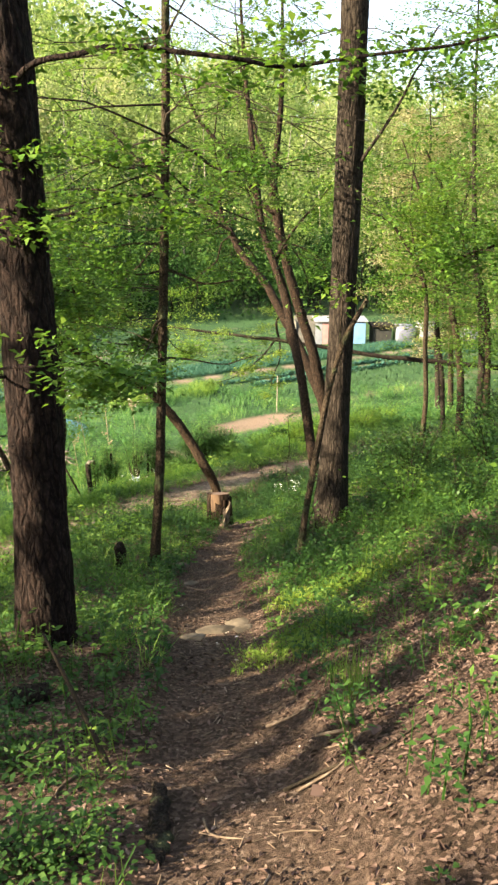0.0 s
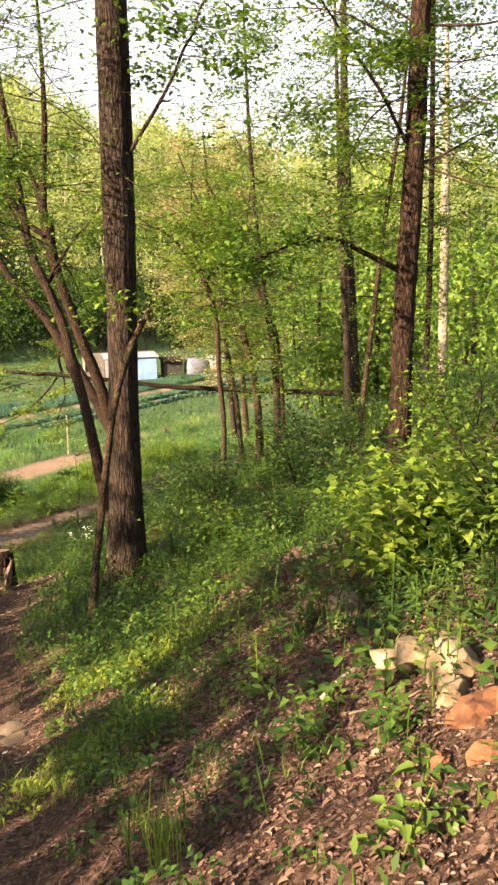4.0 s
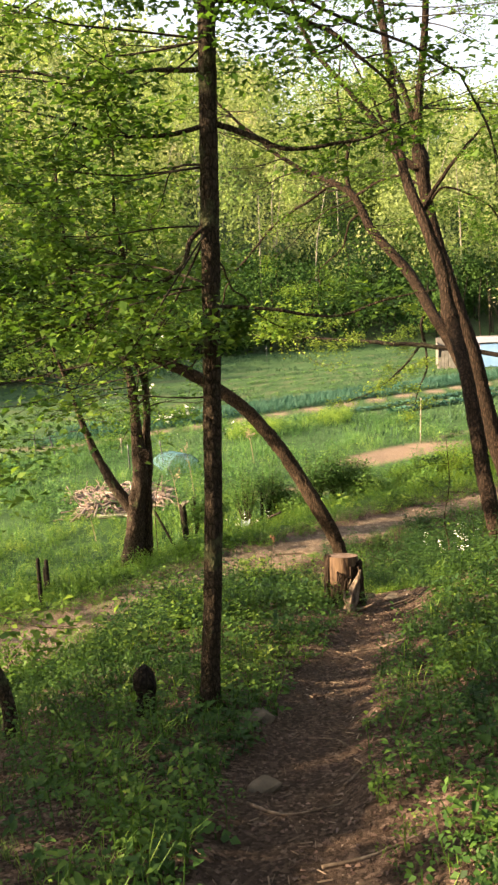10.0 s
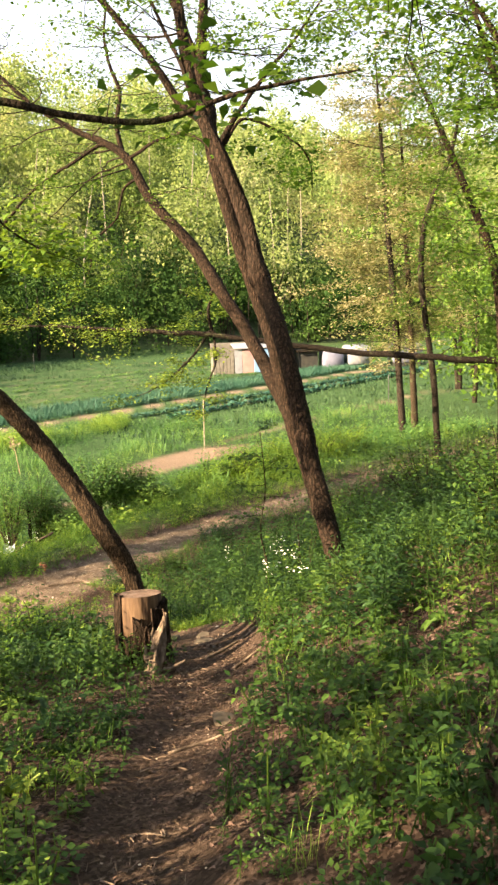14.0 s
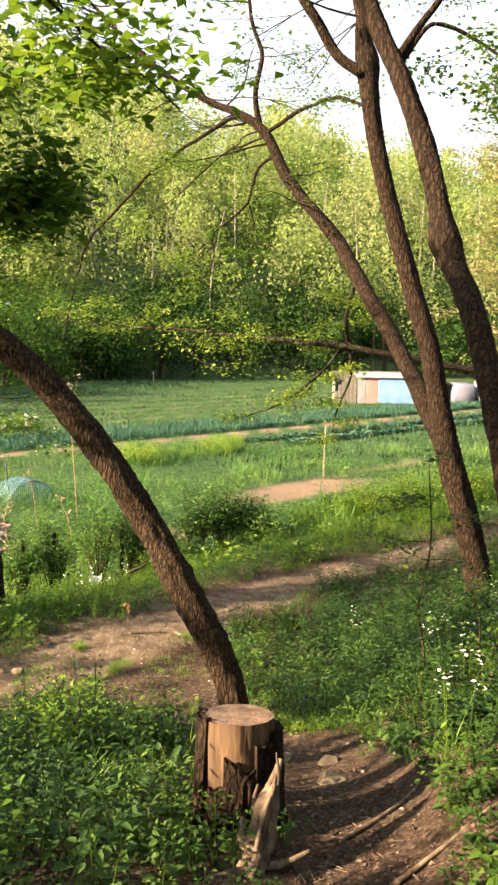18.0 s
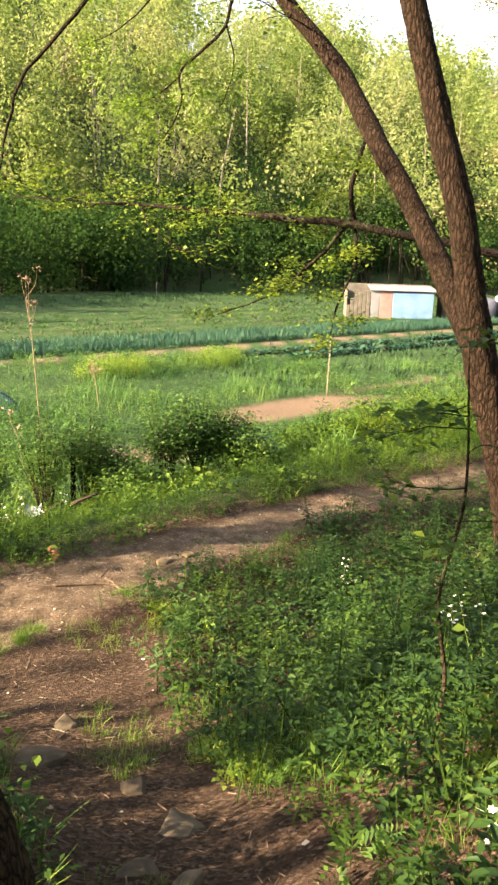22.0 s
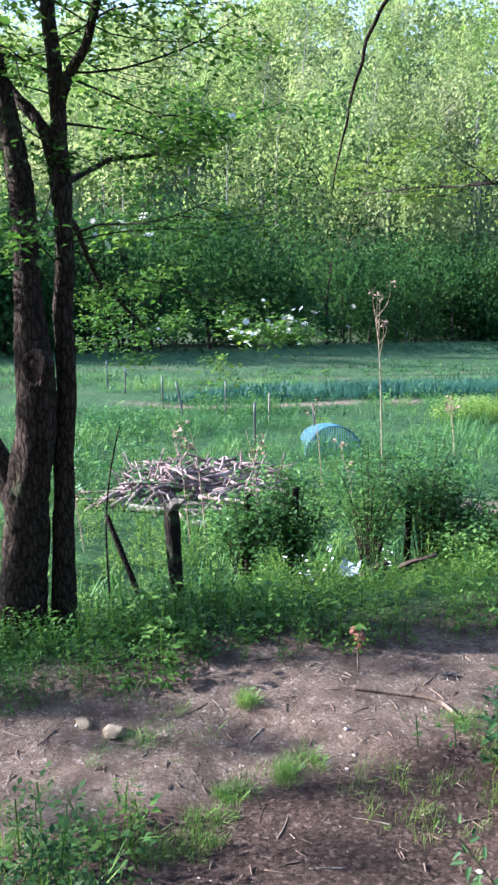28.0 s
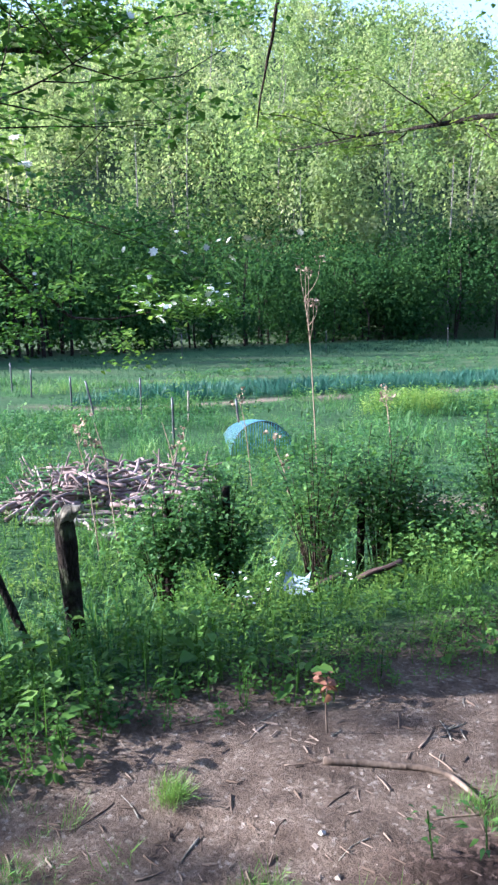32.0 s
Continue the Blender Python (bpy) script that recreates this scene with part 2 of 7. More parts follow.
def mixed(n, l, fac, a, b, how="MIX"):
    x = n.new("ShaderNodeMix")
    x.data_type, x.blend_type = "RGBA", how
    for s, k in ((fac, 0), (a, 6), (b, 7)):
        if isinstance(s, (int, float)):
            x.inputs[k].default_value = s
        elif isinstance(s, tuple):
            x.inputs[k].default_value = (*s, 1)
        else:
            l.new(s, x.inputs[k])
    return x.outputs[2]


def relief(n, l, b, source, strength, distance):
    x = n.new("ShaderNodeBump")
    x.inputs["Strength"].default_value, x.inputs["Distance"].default_value = strength, distance
    l.new(source, x.inputs["Height"])
    l.new(x.outputs[0], b.inputs["Normal"])


def bark(name, dark, mid, light, plates=30, stretch=(1, 1, 0.25), moss=0.0, crack=0.10, deep=0.02):
    """Bark of long plates with dark cracks between, worn lighter on their faces."""
    m, n, l, b = shader(name, 0.92, 0.12)
    warp, fine, wide = spot(n, l, plates * 0.55, 4, (1, 1, 0.5)), spot(n, l, plates * 3.5, 5, (1, 1, 0.5), 0.7), spot(n, l, 2.2, 3)
    g = n.new("ShaderNodeNewGeometry")
    add = n.new("ShaderNodeVectorMath")
    add.operation = "MULTIPLY_ADD"
    l.new(warp.outputs["Color"], add.inputs[0])
    add.inputs[1].default_value = (1.7 / plates, 1.7 / plates, 2.4 / plates)
    l.new(g.outputs["Position"], add.inputs[2])
    mp = n.new("ShaderNodeMapping")
    mp.inputs["Scale"].default_value = stretch
    l.new(add.outputs[0], mp.inputs[0])
    vo = n.new("ShaderNodeTexVoronoi")
    vo.feature = "DISTANCE_TO_EDGE"
    vo.inputs["Scale"].default_value = plates
    l.new(mp.outputs[0], vo.inputs["Vector"])
    c = ramp(n, l, fine.outputs[0], [(0.30, tuple(0.6 * v for v in mid)), (0.52, mid), (0.72, light)]).outputs[0]
    c = mixed(n, l, ramp(n, l, wide.outputs[0], [(0.45, (0, 0, 0)), (0.7, (0.6, 0.6, 0.6))]).outputs[0], c, mid)
    gap = ramp(n, l, vo.outputs["Distance"], [(0.0, (1, 1, 1)), (crack, (0.35, 0.35, 0.35)), (crack * 2.6, (0, 0, 0))]).outputs[0]
    c = mixed(n, l, gap, c, dark)
    if moss:
        t3 = spot(n, l, 5, 5)
        c = mixed(n, l, ramp(n, l, t3.outputs[0], [(0.62 - moss * 0.2, (0, 0, 0)), (0.75, (0.8, 0.8, 0.8))]).outputs[0], c, (0.10, 0.13, 0.06))
    l.new(c, b.inputs["Base Color"])
    high = n.new("ShaderNodeMath")
    high.operation = "MULTIPLY_ADD"
    l.new(ramp(n, l, vo.outputs["Distance"], [(0.0, (0, 0, 0)), (0.28, (1, 1, 1))]).outputs[0], high.inputs[0])
    high.inputs[1].default_value = 0.75
    l.new(fine.outputs[0], high.inputs[2])
    relief(n, l, b, high.outputs[0], 1.0, deep)
    return m


def foliage(name, stops, tree=3.0, through_=0.45, rough=0.55, spread=0.5, spec=0.25, grain=0.0, drift=1.6):
    """Leaves: each island of its own tone, tones drifting over some metres, light passing through."""
    m, n, l, b = shader(name, rough, spec)
    g = n.new("ShaderNodeNewGeometry")
    t = spot(n, l, 1.0 / tree, 2)
    a = n.new("ShaderNodeMath")
    a.operation = "MULTIPLY_ADD"
    l.new(g.outputs["Random Per Island"], a.inputs[0])
    a.inputs[1].default_value = spread
    s = n.new("ShaderNodeMath")
    s.operation = "MULTIPLY_ADD"
    l.new(t.outputs[0], s.inputs[0])
    s.inputs[1].default_value, s.inputs[2].default_value = drift, 0.5 - drift / 2 - spread / 2
    l.new(s.outputs[0], a.inputs[2])
    c = ramp(n, l, a.outputs[0], stops).outputs[0]
    if grain:
        f = spot(n, l, grain, 6, rough=0.75)
        c = mixed(n, l, 1.0, c, ramp(n, l, f.outputs[0], [(0.34, (0.5, 0.55, 0.5)), (0.52, (1, 1, 1)), (0.7, (1.25, 1.2, 1.1))]).outputs[0], "MULTIPLY")
        relief(n, l, b, f.outputs[0], 1.0, 0.6 / grain)
    l.new(c, b.inputs["Base Color"])
    tr = n.new("ShaderNodeBsdfTranslucent")
    l.new(mixed(n, l, 1.0, c, (1.0, 1.0, 0.7), "MULTIPLY"), tr.inputs[0])
    x = n.new("ShaderNodeMixShader")
    x.inputs[0].default_value = through_
    l.new(b.outputs[0], x.inputs[1])
    l.new(tr.outputs[0], x.inputs[2])
    l.new(x.outputs[0], n["Material Output"].inputs[0])
    return m


def plain(name, colours, scale=8, rough=0.7, metal=0.0, bump=0.3, stretch=(1, 1, 1), spec=0.3):
    m, n, l, b = shader(name, rough, spec)
    t = spot(n, l, scale, 5, stretch)
    k = len(colours)
    l.new(ramp(n, l, t.outputs[0], [(0.3 + 0.4 * i / max(1, k - 1), c) for i, c in enumerate(colours)]).outputs[0], b.inputs["Base Color"])
    b.inputs["Metallic"].default_value = metal
    if bump:
        relief(n, l, b, t.outputs[0], bump, 0.01)
    return m


M_PINE = bark("pine_bark", (0.005, 0.003, 0.003), (0.023, 0.015, 0.013), (0.075, 0.047, 0.040), 25, (1, 1, 0.30), 0.0, 0.10, 0.03)
M_OAK = bark("grey_brown_bark", (0.008, 0.006, 0.005), (0.038, 0.030, 0.024), (0.105, 0.084, 0.067), 34, (1, 1, 0.16), 0.0, 0.12, 0.015)
M_YOUNG = bark("young_bark", (0.012, 0.009, 0.006), (0.055, 0.040, 0.027), (0.155, 0.115, 0.078), 44, (1, 1, 0.45), 0.3, 0.12, 0.012)
M_RED = bark("reddish_bark", (0.007, 0.005, 0.003), (0.036, 0.023, 0.017), (0.135, 0.082, 0.055), 30, (1, 1, 0.25), 0.0, 0.14, 0.018)
M_ARCH = bark("scaly_tan_bark", (0.010, 0.007, 0.005), (0.070, 0.046, 0.029), (0.20, 0.135, 0.083), 60, (1, 1, 0.22), 0.0, 0.14, 0.014)
M_DARK = bark("dark_bark", (0.008, 0.006, 0.005), (0.030, 0.023, 0.018), (0.075, 0.060, 0.046), 36, (1, 1, 0.3), 0.2, 0.12, 0.014)
M_TWIG = bark("twig_bark", (0.012, 0.009, 0.006), (0.032, 0.025, 0.018), (0.08, 0.064, 0.048), 90, (1, 1, 0.4), 0, 0.05, 0.002)
M_PALE = bark("pale_bark", (0.16, 0.14, 0.11), (0.30, 0.28, 0.23), (0.45, 0.42, 0.37), 14)
M_DEADWOOD = plain("bleached_wood", [(0.035, 0.025, 0.018), (0.10, 0.072, 0.052), (0.20, 0.155, 0.118)], 24, 0.85, 0, 0.8, (1, 1, 0.25))
M_STUMPSIDE = plain("bare_stump_wood", [(0.022, 0.013, 0.009), (0.066, 0.039, 0.024), (0.105, 0.064, 0.038), (0.17, 0.112, 0.068)], 19, 0.8, 0, 1.0, (1, 1, 0.13))


def sawn(name, x, y):
    """A weathered sawn face with growth rings about a heart, and dark checks."""
    m, n, l, b = shader(name, 0.85, 0.2)
    g, d = n.new("ShaderNodeNewGeometry"), n.new("ShaderNodeVectorMath")
    d.operation = "MULTIPLY_ADD"
    d.inputs[1].default_value, d.inputs[2].default_value = (1, 1, 0), (-x, -y, 0)
    l.new(g.outputs["Position"], d.inputs[0])
    w = n.new("ShaderNodeTexWave")
    w.wave_type, w.rings_direction = "RINGS", "SPHERICAL"
    w.inputs["Scale"].default_value, w.inputs["Distortion"].default_value, w.inputs["Detail Scale"].default_value = 26, 2.2, 3.0
    l.new(d.outputs[0], w.inputs["Vector"])
    t, f = spot(n, l, 11, 5, rough=0.65), spot(n, l, 60, 4)
    c = ramp(n, l, t.outputs[0], [(0.35, (0.075, 0.050, 0.040)), (0.5, (0.17, 0.115, 0.090)), (0.68, (0.27, 0.20, 0.165))]).outputs[0]
    c = mixed(n, l, ramp(n, l, w.outputs[0], [(0.3, (0.35, 0.35, 0.35)), (0.7, (0, 0, 0))]).outputs[0], c, (0.09, 0.06, 0.045))
    c = mixed(n, l, ramp(n, l, f.outputs[0], [(0.33, (0.7, 0.7, 0.7)), (0.45, (0, 0, 0))]).outputs[0], c, (0.05, 0.035, 0.028))
    l.new(c, b.inputs["Base Color"])
    relief(n, l, b, f.outputs[0], 0.6, 0.01)
    return m


M_CUT = sawn("sawn_wood", -0.45, 11.53)
M_ROCK = plain("sandstone", [(0.032, 0.026, 0.019), (0.080, 0.064, 0.046), (0.15, 0.12, 0.088)], 9, 0.9, 0, 0.8)
M_CLAY = plain("red_clay", [(0.05, 0.022, 0.012), (0.115, 0.052, 0.027), (0.18, 0.095, 0.052)], 15, 0.95, 0, 1.0)
M_PALEROCK = plain("pale_yellow_stone", [(0.07, 0.053, 0.034), (0.16, 0.128, 0.082), (0.27, 0.22, 0.15)], 13, 0.9, 0, 0.9)
M_LEAF_NEAR = foliage("maple_leaves", [(0.0, (0.032, 0.088, 0.014)), (0.5, (0.078, 0.165, 0.024)), (1.0, (0.17, 0.26, 0.038))], 1.5)
M_HERB = foliage("herb_leaves", [(0.0, (0.012, 0.036, 0.011)), (0.45, (0.036, 0.090, 0.018)), (0.75, (0.080, 0.152, 0.026)), (1.0, (0.19, 0.27, 0.04))], 0.8, 0.4, 0.55, 0.4)
M_WEED = foliage("dark_weed_leaves", [(0.0, (0.010, 0.032, 0.012)), (0.45, (0.026, 0.070, 0.020)), (0.75, (0.055, 0.118, 0.028)), (1.0, (0.115, 0.185, 0.04))], 0.8, 0.4, 0.55, 0.4)
M_GRASS = foliage("grass_blades", [(0.0, (0.04, 0.10, 0.015)), (0.5, (0.10, 0.20, 0.03)), (1.0, (0.22, 0.30, 0.06))], 1.2, 0.4)
M_FIELD = foliage("meadow_grass", [(0.0, (0.026, 0.085, 0.030)), (0.45, (0.06, 0.155, 0.042)), (0.8, (0.12, 0.23, 0.055)), (1.0, (0.22, 0.31, 0.07))], 1.6, 0.35)
M_FARFIELD = foliage("far_meadow_grass", [(0.0, (0.012, 0.042, 0.024)), (0.5, (0.027, 0.072, 0.034)), (1.0, (0.07, 0.12, 0.05))], 6.0, 0.3, 0.7, 0.4)
M_ONION = foliage("blue_green_crop", [(0.0, (0.014, 0.058, 0.045)), (0.5, (0.03, 0.10, 0.072)), (1.0, (0.075, 0.165, 0.105))], 3.0, 0.3)
M_MUSTARD = foliage("yellow_flowering_crop", [(0.0, (0.085, 0.19, 0.03)), (0.5, (0.18, 0.30, 0.05)), (1.0, (0.34, 0.42, 0.09))], 1.0, 0.35)
M_LIME = foliage("lime_moss", [(0.0, (0.08, 0.15, 0.02)), (0.5, (0.15, 0.23, 0.035)), (1.0, (0.25, 0.32, 0.05))], 0.5, 0.4)
# spring leaves with distance haze painted in: paler, with blue raised
M_HAZY_WOODS = foliage("hazy_hill_canopy", [(0.0, (0.15, 0.23, 0.08)), (0.3, (0.21, 0.30, 0.105)), (0.5, (0.28, 0.36, 0.14)), (0.75, (0.33, 0.39, 0.185)), (1.0, (0.42, 0.43, 0.25))], 8.0, 0.55, 0.8, 0.10, 0.05, 1.6, 2.5)
# edge leaves painted darker: the shade at the hill's foot is in their colour
M_SHADED_EDGE = foliage("shaded_edge_leaves", [(0.0, (0.019, 0.050, 0.018)), (0.5, (0.040, 0.094, 0.027)), (1.0, (0.085, 0.155, 0.038))], 5.0, 0.4, 0.8, 0.15, 0.05, 2.0)
M_LITTER = foliage("dry_leaves", [(0.0, (0.030, 0.018, 0.014)), (0.4, (0.080, 0.050, 0.041)), (0.75, (0.145, 0.095, 0.079)), (1.0, (0.24, 0.175, 0.15))], 0.7, 0.12, 0.8, 0.7)
M_BLOSSOM = plain("white_petals", [(0.7, 0.7, 0.66), (0.85, 0.84, 0.8)], 20, 0.7, 0, 0)
M_TWIGDEBRIS = plain("twig_debris", [(0.05, 0.034, 0.024), (0.13, 0.092, 0.066), (0.30, 0.235, 0.185)], 3, 0.9, 0, 0)


def soil():
    """Forest soil under rotting leaves, trail, farm track and field earth, told apart by the ground's painted zones."""
    m, n, l, b = shader("earth", 0.95, 0.12)
    z = n.new("ShaderNodeVertexColor")
    z.layer_name = "zone"
    s = n.new("ShaderNodeSeparateColor")
    l.new(z.outputs[0], s.inputs[0])
    fine, mid, wide = spot(n, l, 70, 6, rough=0.75), spot(n, l, 7, 5), spot(n, l, 0.9, 4)
    g, add = n.new("ShaderNodeNewGeometry"), n.new("ShaderNodeVectorMath")
    add.operation = "MULTIPLY_ADD"
    add.inputs[1].default_value = (0.035, 0.035, 0.035)
    l.new(fine.outputs["Color"], add.inputs[0])
    l.new(g.outputs["Position"], add.inputs[2])
    flake = n.new("ShaderNodeTexVoronoi")
    flake.inputs["Scale"].default_value = 58
    l.new(add.outputs[0], flake.inputs["Vector"])
    bit = n.new("ShaderNodeSeparateColor")
    l.new(flake.outputs["Color"], bit.inputs[0])
    speck = n.new("ShaderNodeTexVoronoi")
    speck.inputs["Scale"].default_value = 60
    l.new(add.outputs[0], speck.inputs["Vector"])
    grain = n.new("ShaderNodeSeparateColor")
    l.new(speck.outputs["Color"], grain.inputs[0])
    wood = ramp(n, l, bit.outputs[0], [(0.1, (0.026, 0.018, 0.013)), (0.5, (0.075, 0.049, 0.037)), (0.85, (0.14, 0.094, 0.074)), (1.0, (0.24, 0.17, 0.14))]).outputs[0]
    green = ramp(n, l, mid.outputs[0], [(0.35, (0.022, 0.064, 0.024)), (0.65, (0.056, 0.118, 0.036))]).outputs[0]
    trail = ramp(n, l, bit.outputs[1], [(0.1, (0.040, 0.027, 0.020)), (0.5, (0.080, 0.053, 0.040)), (0.9, (0.125, 0.086, 0.066)), (1.0, (0.20, 0.15, 0.122))]).outputs[0]
    track = ramp(n, l, grain.outputs[0], [(0.0, (0.135, 0.100, 0.075)), (0.5, (0.188, 0.143, 0.108)), (0.9, (0.228, 0.178, 0.138)), (1.0, (0.36, 0.31, 0.26))]).outputs[0]
    track = mixed(n, l, ramp(n, l, mid.outputs[0], [(0.36, (0.75, 0.75, 0.75)), (0.58, (0, 0, 0))]).outputs[0], track, (0.075, 0.053, 0.040))
    earth = ramp(n, l, fine.outputs[0], [(0.3, (0.13, 0.090, 0.066)), (0.5, (0.23, 0.168, 0.125)), (0.7, (0.33, 0.258, 0.20))]).outputs[0]
    c = mixed(n, l, s.outputs[2], wood, green)
    c = mixed(n, l, s.outputs[0], c, trail)
    c = mixed(n, l, s.outputs[1], c, track)
    c = mixed(n, l, z.outputs["Alpha"], c, earth)
    c = mixed(n, l, ramp(n, l, wide.outputs[0], [(0.3, (0.75, 0.75, 0.75)), (0.7, (1, 1, 1))]).outputs[0], (0.01, 0.008, 0.006), c)
    c = mixed(n, l, ramp(n, l, fine.outputs[0], [(0.34, (0.55, 0.55, 0.55)), (0.5, (0, 0, 0))]).outputs[0], c, (0.02, 0.014, 0.010))
    l.new(c, b.inputs["Base Color"])
    high = n.new("ShaderNodeMath")
    high.operation = "MULTIPLY_ADD"
    l.new(bit.outputs[2], high.inputs[0])
    high.inputs[1].default_value = 0.2
    l.new(fine.outputs[0], high.inputs[2])
    relief(n, l, b, high.outputs[0], 1.0, 0.022)
    return m


M_SOIL = soil()

# ---- the lie of the land ----
YS = [-60, -10, 0, 2.4, 3.7, 4.9, 6.3, 8.4, 9.8, 11.5, 12.5, 13.5, 14.7, 16, 18, 30, 60]
ZS = [14, 2.6, 0.1, -0.48, -0.8, -1.1, -1.5, -2.0, -2.35, -2.7, -3.05, -3.45, -3.9, -4.4, -5.1, -9, -18]


def soft(v, k):
    return np.log1p(np.exp(np.clip(v * k, -40, 40))) / k


TRACK_X = [-30, -14, -9, -5, -2.4, -0.77, 0.34, 1.78, 3.1, 8, 20, 60]
TRACK_Y = [-12, 4.2, 9.2, 13.4, 16.6, 18.4, 19.7, 20.95, 21.9, 25.5, 33, 60]


def past_track(x, y):
    """Metres past the near edge of the farm track, which crosses the foot of the slope."""
    return (y - np.interp(x, TRACK_X, TRACK_Y)) * 0.62 + 0.6


def off_track(x, y):
    """The same, with the far edge of the track, which narrows towards the field gate, drawn to 1.1."""
    d = past_track(x, y)
    w = np.interp(x, [-6, -3.6, -2.9, -2.1, -1.5, -0.75, 0.1, 1, 1.8], [1.1, 1.04, 1.1, 0.98, 1.0, 0.85, 0.72, 0.57, 0.53])
    return np.where(d < w, d * 1.1 / w, 1.1 + d - w)


def wood_edge(x, y):
    """How far down the valley the woods begin; they draw near on the one side."""
    az = np.degrees(np.arctan2(-np.asarray(x, float), np.maximum(y, 1)))
    return np.interp(az, [-50, -35, -20, 0, 6, 10, 15, 20, 25, 31, 45, 60], [139, 115, 103, 93, 91, 87, 78, 68, 58, 49, 38, 27])


def ridge(x, y):
    """How high the hill across the valley climbs in that direction."""
    az = np.degrees(np.arctan2(-x, np.maximum(y, 1)))
    return np.interp(az, [-50, -25, -9, 0, 8, 16, 24, 40, 60], [24, 31, 35, 39, 44, 51, 58, 62, 60])


def land(x, y):
    x, y = np.asarray(x, float), np.asarray(y, float)
    h = np.interp(y, YS, ZS) + 0.55 * soft(x - 0.15, 5) - 0.25 * soft(x - 1.3, 3) - 0.5 * soft(-x - 2.0, 3)
    h = h + 0.06 * np.exp(-((x - 0.95) ** 2 + (y - 8.3) ** 2) / 0.5) + 0.22 * np.exp(-((x + 1.2) ** 2 + (y - 4.3) ** 2) / 0.6)
    u = np.clip((past_track(x, y) - 1.2) / 3, 0, 1)
    b = -4.22 - 0.68 * u * u * (3 - 2 * u) - 0.04 * np.clip(y - 22, 0, 90)
    z = b + soft(h - b, 6)
    d = np.clip((y - 92.5 - 0.28 * np.clip(x, -60, 60)) / 120, 0, 1)
    z = z + ridge(x, y) * (1 - (1 - d) ** 1.5)
    return np.where(h > 12, 12 + 0.2 * (h - 12), z)


TRAIL = np.array([(0.05, -3), (0.06, 1), (0.05, 2.2), (-0.03, 3.0), (-0.05, 3.65), (-0.16, 4.7), (-0.3, 5.5), (-0.37, 6.7), (-0.4, 7.5), (-0.41, 8.6), (-0.3, 9.4), (-0.1, 10.3), (0.08, 11.2), (0.0, 12.1), (-0.3, 13.0), (-0.9, 14.1), (-1.45, 15.2), (-1.7, 16.4)])


def on_trail(x, y):
    """1 on the beaten path, 0 off it."""
    c = np.interp(y, TRAIL[:, 1], TRAIL[:, 0]) + 0.08 * (noise2(x, y, 0.8, 5) - 0.5)
    w = np.interp(y, [-3, 2, 6, 10, 11.5, 13, 14.2, 15.2, 16.5], [0.42, 0.32, 0.24, 0.20, 0.26, 0.34, 0.46, 0.66, 0.75])
    m = np.clip((w + 0.14 - np.abs(x - c)) / 0.2, 0, 1)
    return m * (y < 16.6)


def on_track(x, y):
    q = np.abs(off_track(x, y) - 0.6) + 0.35 * (noise2(x, y, 0.9, 6) - 0.5)
    w = np.interp(x, [-12, -5, -3, -0.8, 0.4, 2, 8], [0.72, 0.70, 0.66, 0.55, 0.52, 0.5, 0.45])
    return np.clip((w - q) / 0.25 + 0.5, 0, 1)


def bed_line(x, y):
    """Metres beyond the earth strip that edges the crop beds, which run slantwise over the field."""
    return (y - 30.6 - 1.08 * (x + 12)) * 0.68


def on_earth(x, y):
    """Bare strips and beds in the field."""
    r = bed_line(x, y) + 0.5 * (noise2(x, y, 2.5, 15) - 0.5)
    n = noise2(x, y, 3.0, 16)
    a = np.clip((0.45 - np.abs(r - 0.1)) / 0.25, 0, 1) * (x > -12.5)
    b = np.clip((0.95 - np.abs(r + 10.2)) / 0.3, 0, 1) * np.clip((y - 26.6) / 0.5, 0, 1) * np.clip((31.2 - y) / 0.8, 0, 1) * np.clip((x + 1.7) / 0.4, 0, 1)
    b = b + np.clip((0.35 - np.abs(r + 9.4)) / 0.3, 0, 1) * np.clip((y - 31) / 1.5, 0, 1) * 0.8
    c = np.clip((0.3 - np.abs(r + 3.0)) / 0.25, 0, 1) * np.clip((y - 38) / 3, 0, 1) * 0.7
    d = sum(np.clip((0.45 - np.abs(r - k)) / 0.35, 0, 1) * 0.3 for k in (5.2, 7.5, 9.4, 11.5, 14, 17, 20, 23.5)) * np.clip(n * 2 - 0.3, 0, 1)
    e = np.clip((np.hypot((x + 2.6) / 1.2, (y - 23.6) / 0.8) - 1) / -0.4, 0, 1) * 0.8
    return np.clip(a + b + c + d + e, 0, 1) * (y > 22)


def grid_lines(parts):
    out = [parts[0][0]]
    for a, b, s in parts:
        out += list(np.linspace(a, b, max(2, int(round((b - a) / s)) + 1))[1:])
    return np.array(out)


gx = grid_lines([(-420, -60, 20), (-60, -12, 3), (-12, -4, 0.35), (-4, 4, 0.085), (4, 12, 0.4), (12, 60, 4), (60, 420, 20)])
gy = grid_lines([(-160, -20, 10), (-20, -1, 0.6), (-1, 19.5, 0.085), (19.5, 34, 0.4), (34, 90, 1.5), (90, 260, 5), (260, 600, 20)])
GX, GY = np.meshgrid(gx, gy)
GZ = land(GX, GY)
tr, tk, ea = on_trail(GX, GY), on_track(GX, GY), on_earth(GX, GY)
near = np.clip(1 - np.abs(GX) / 12, 0, 1) * (GY < 24)
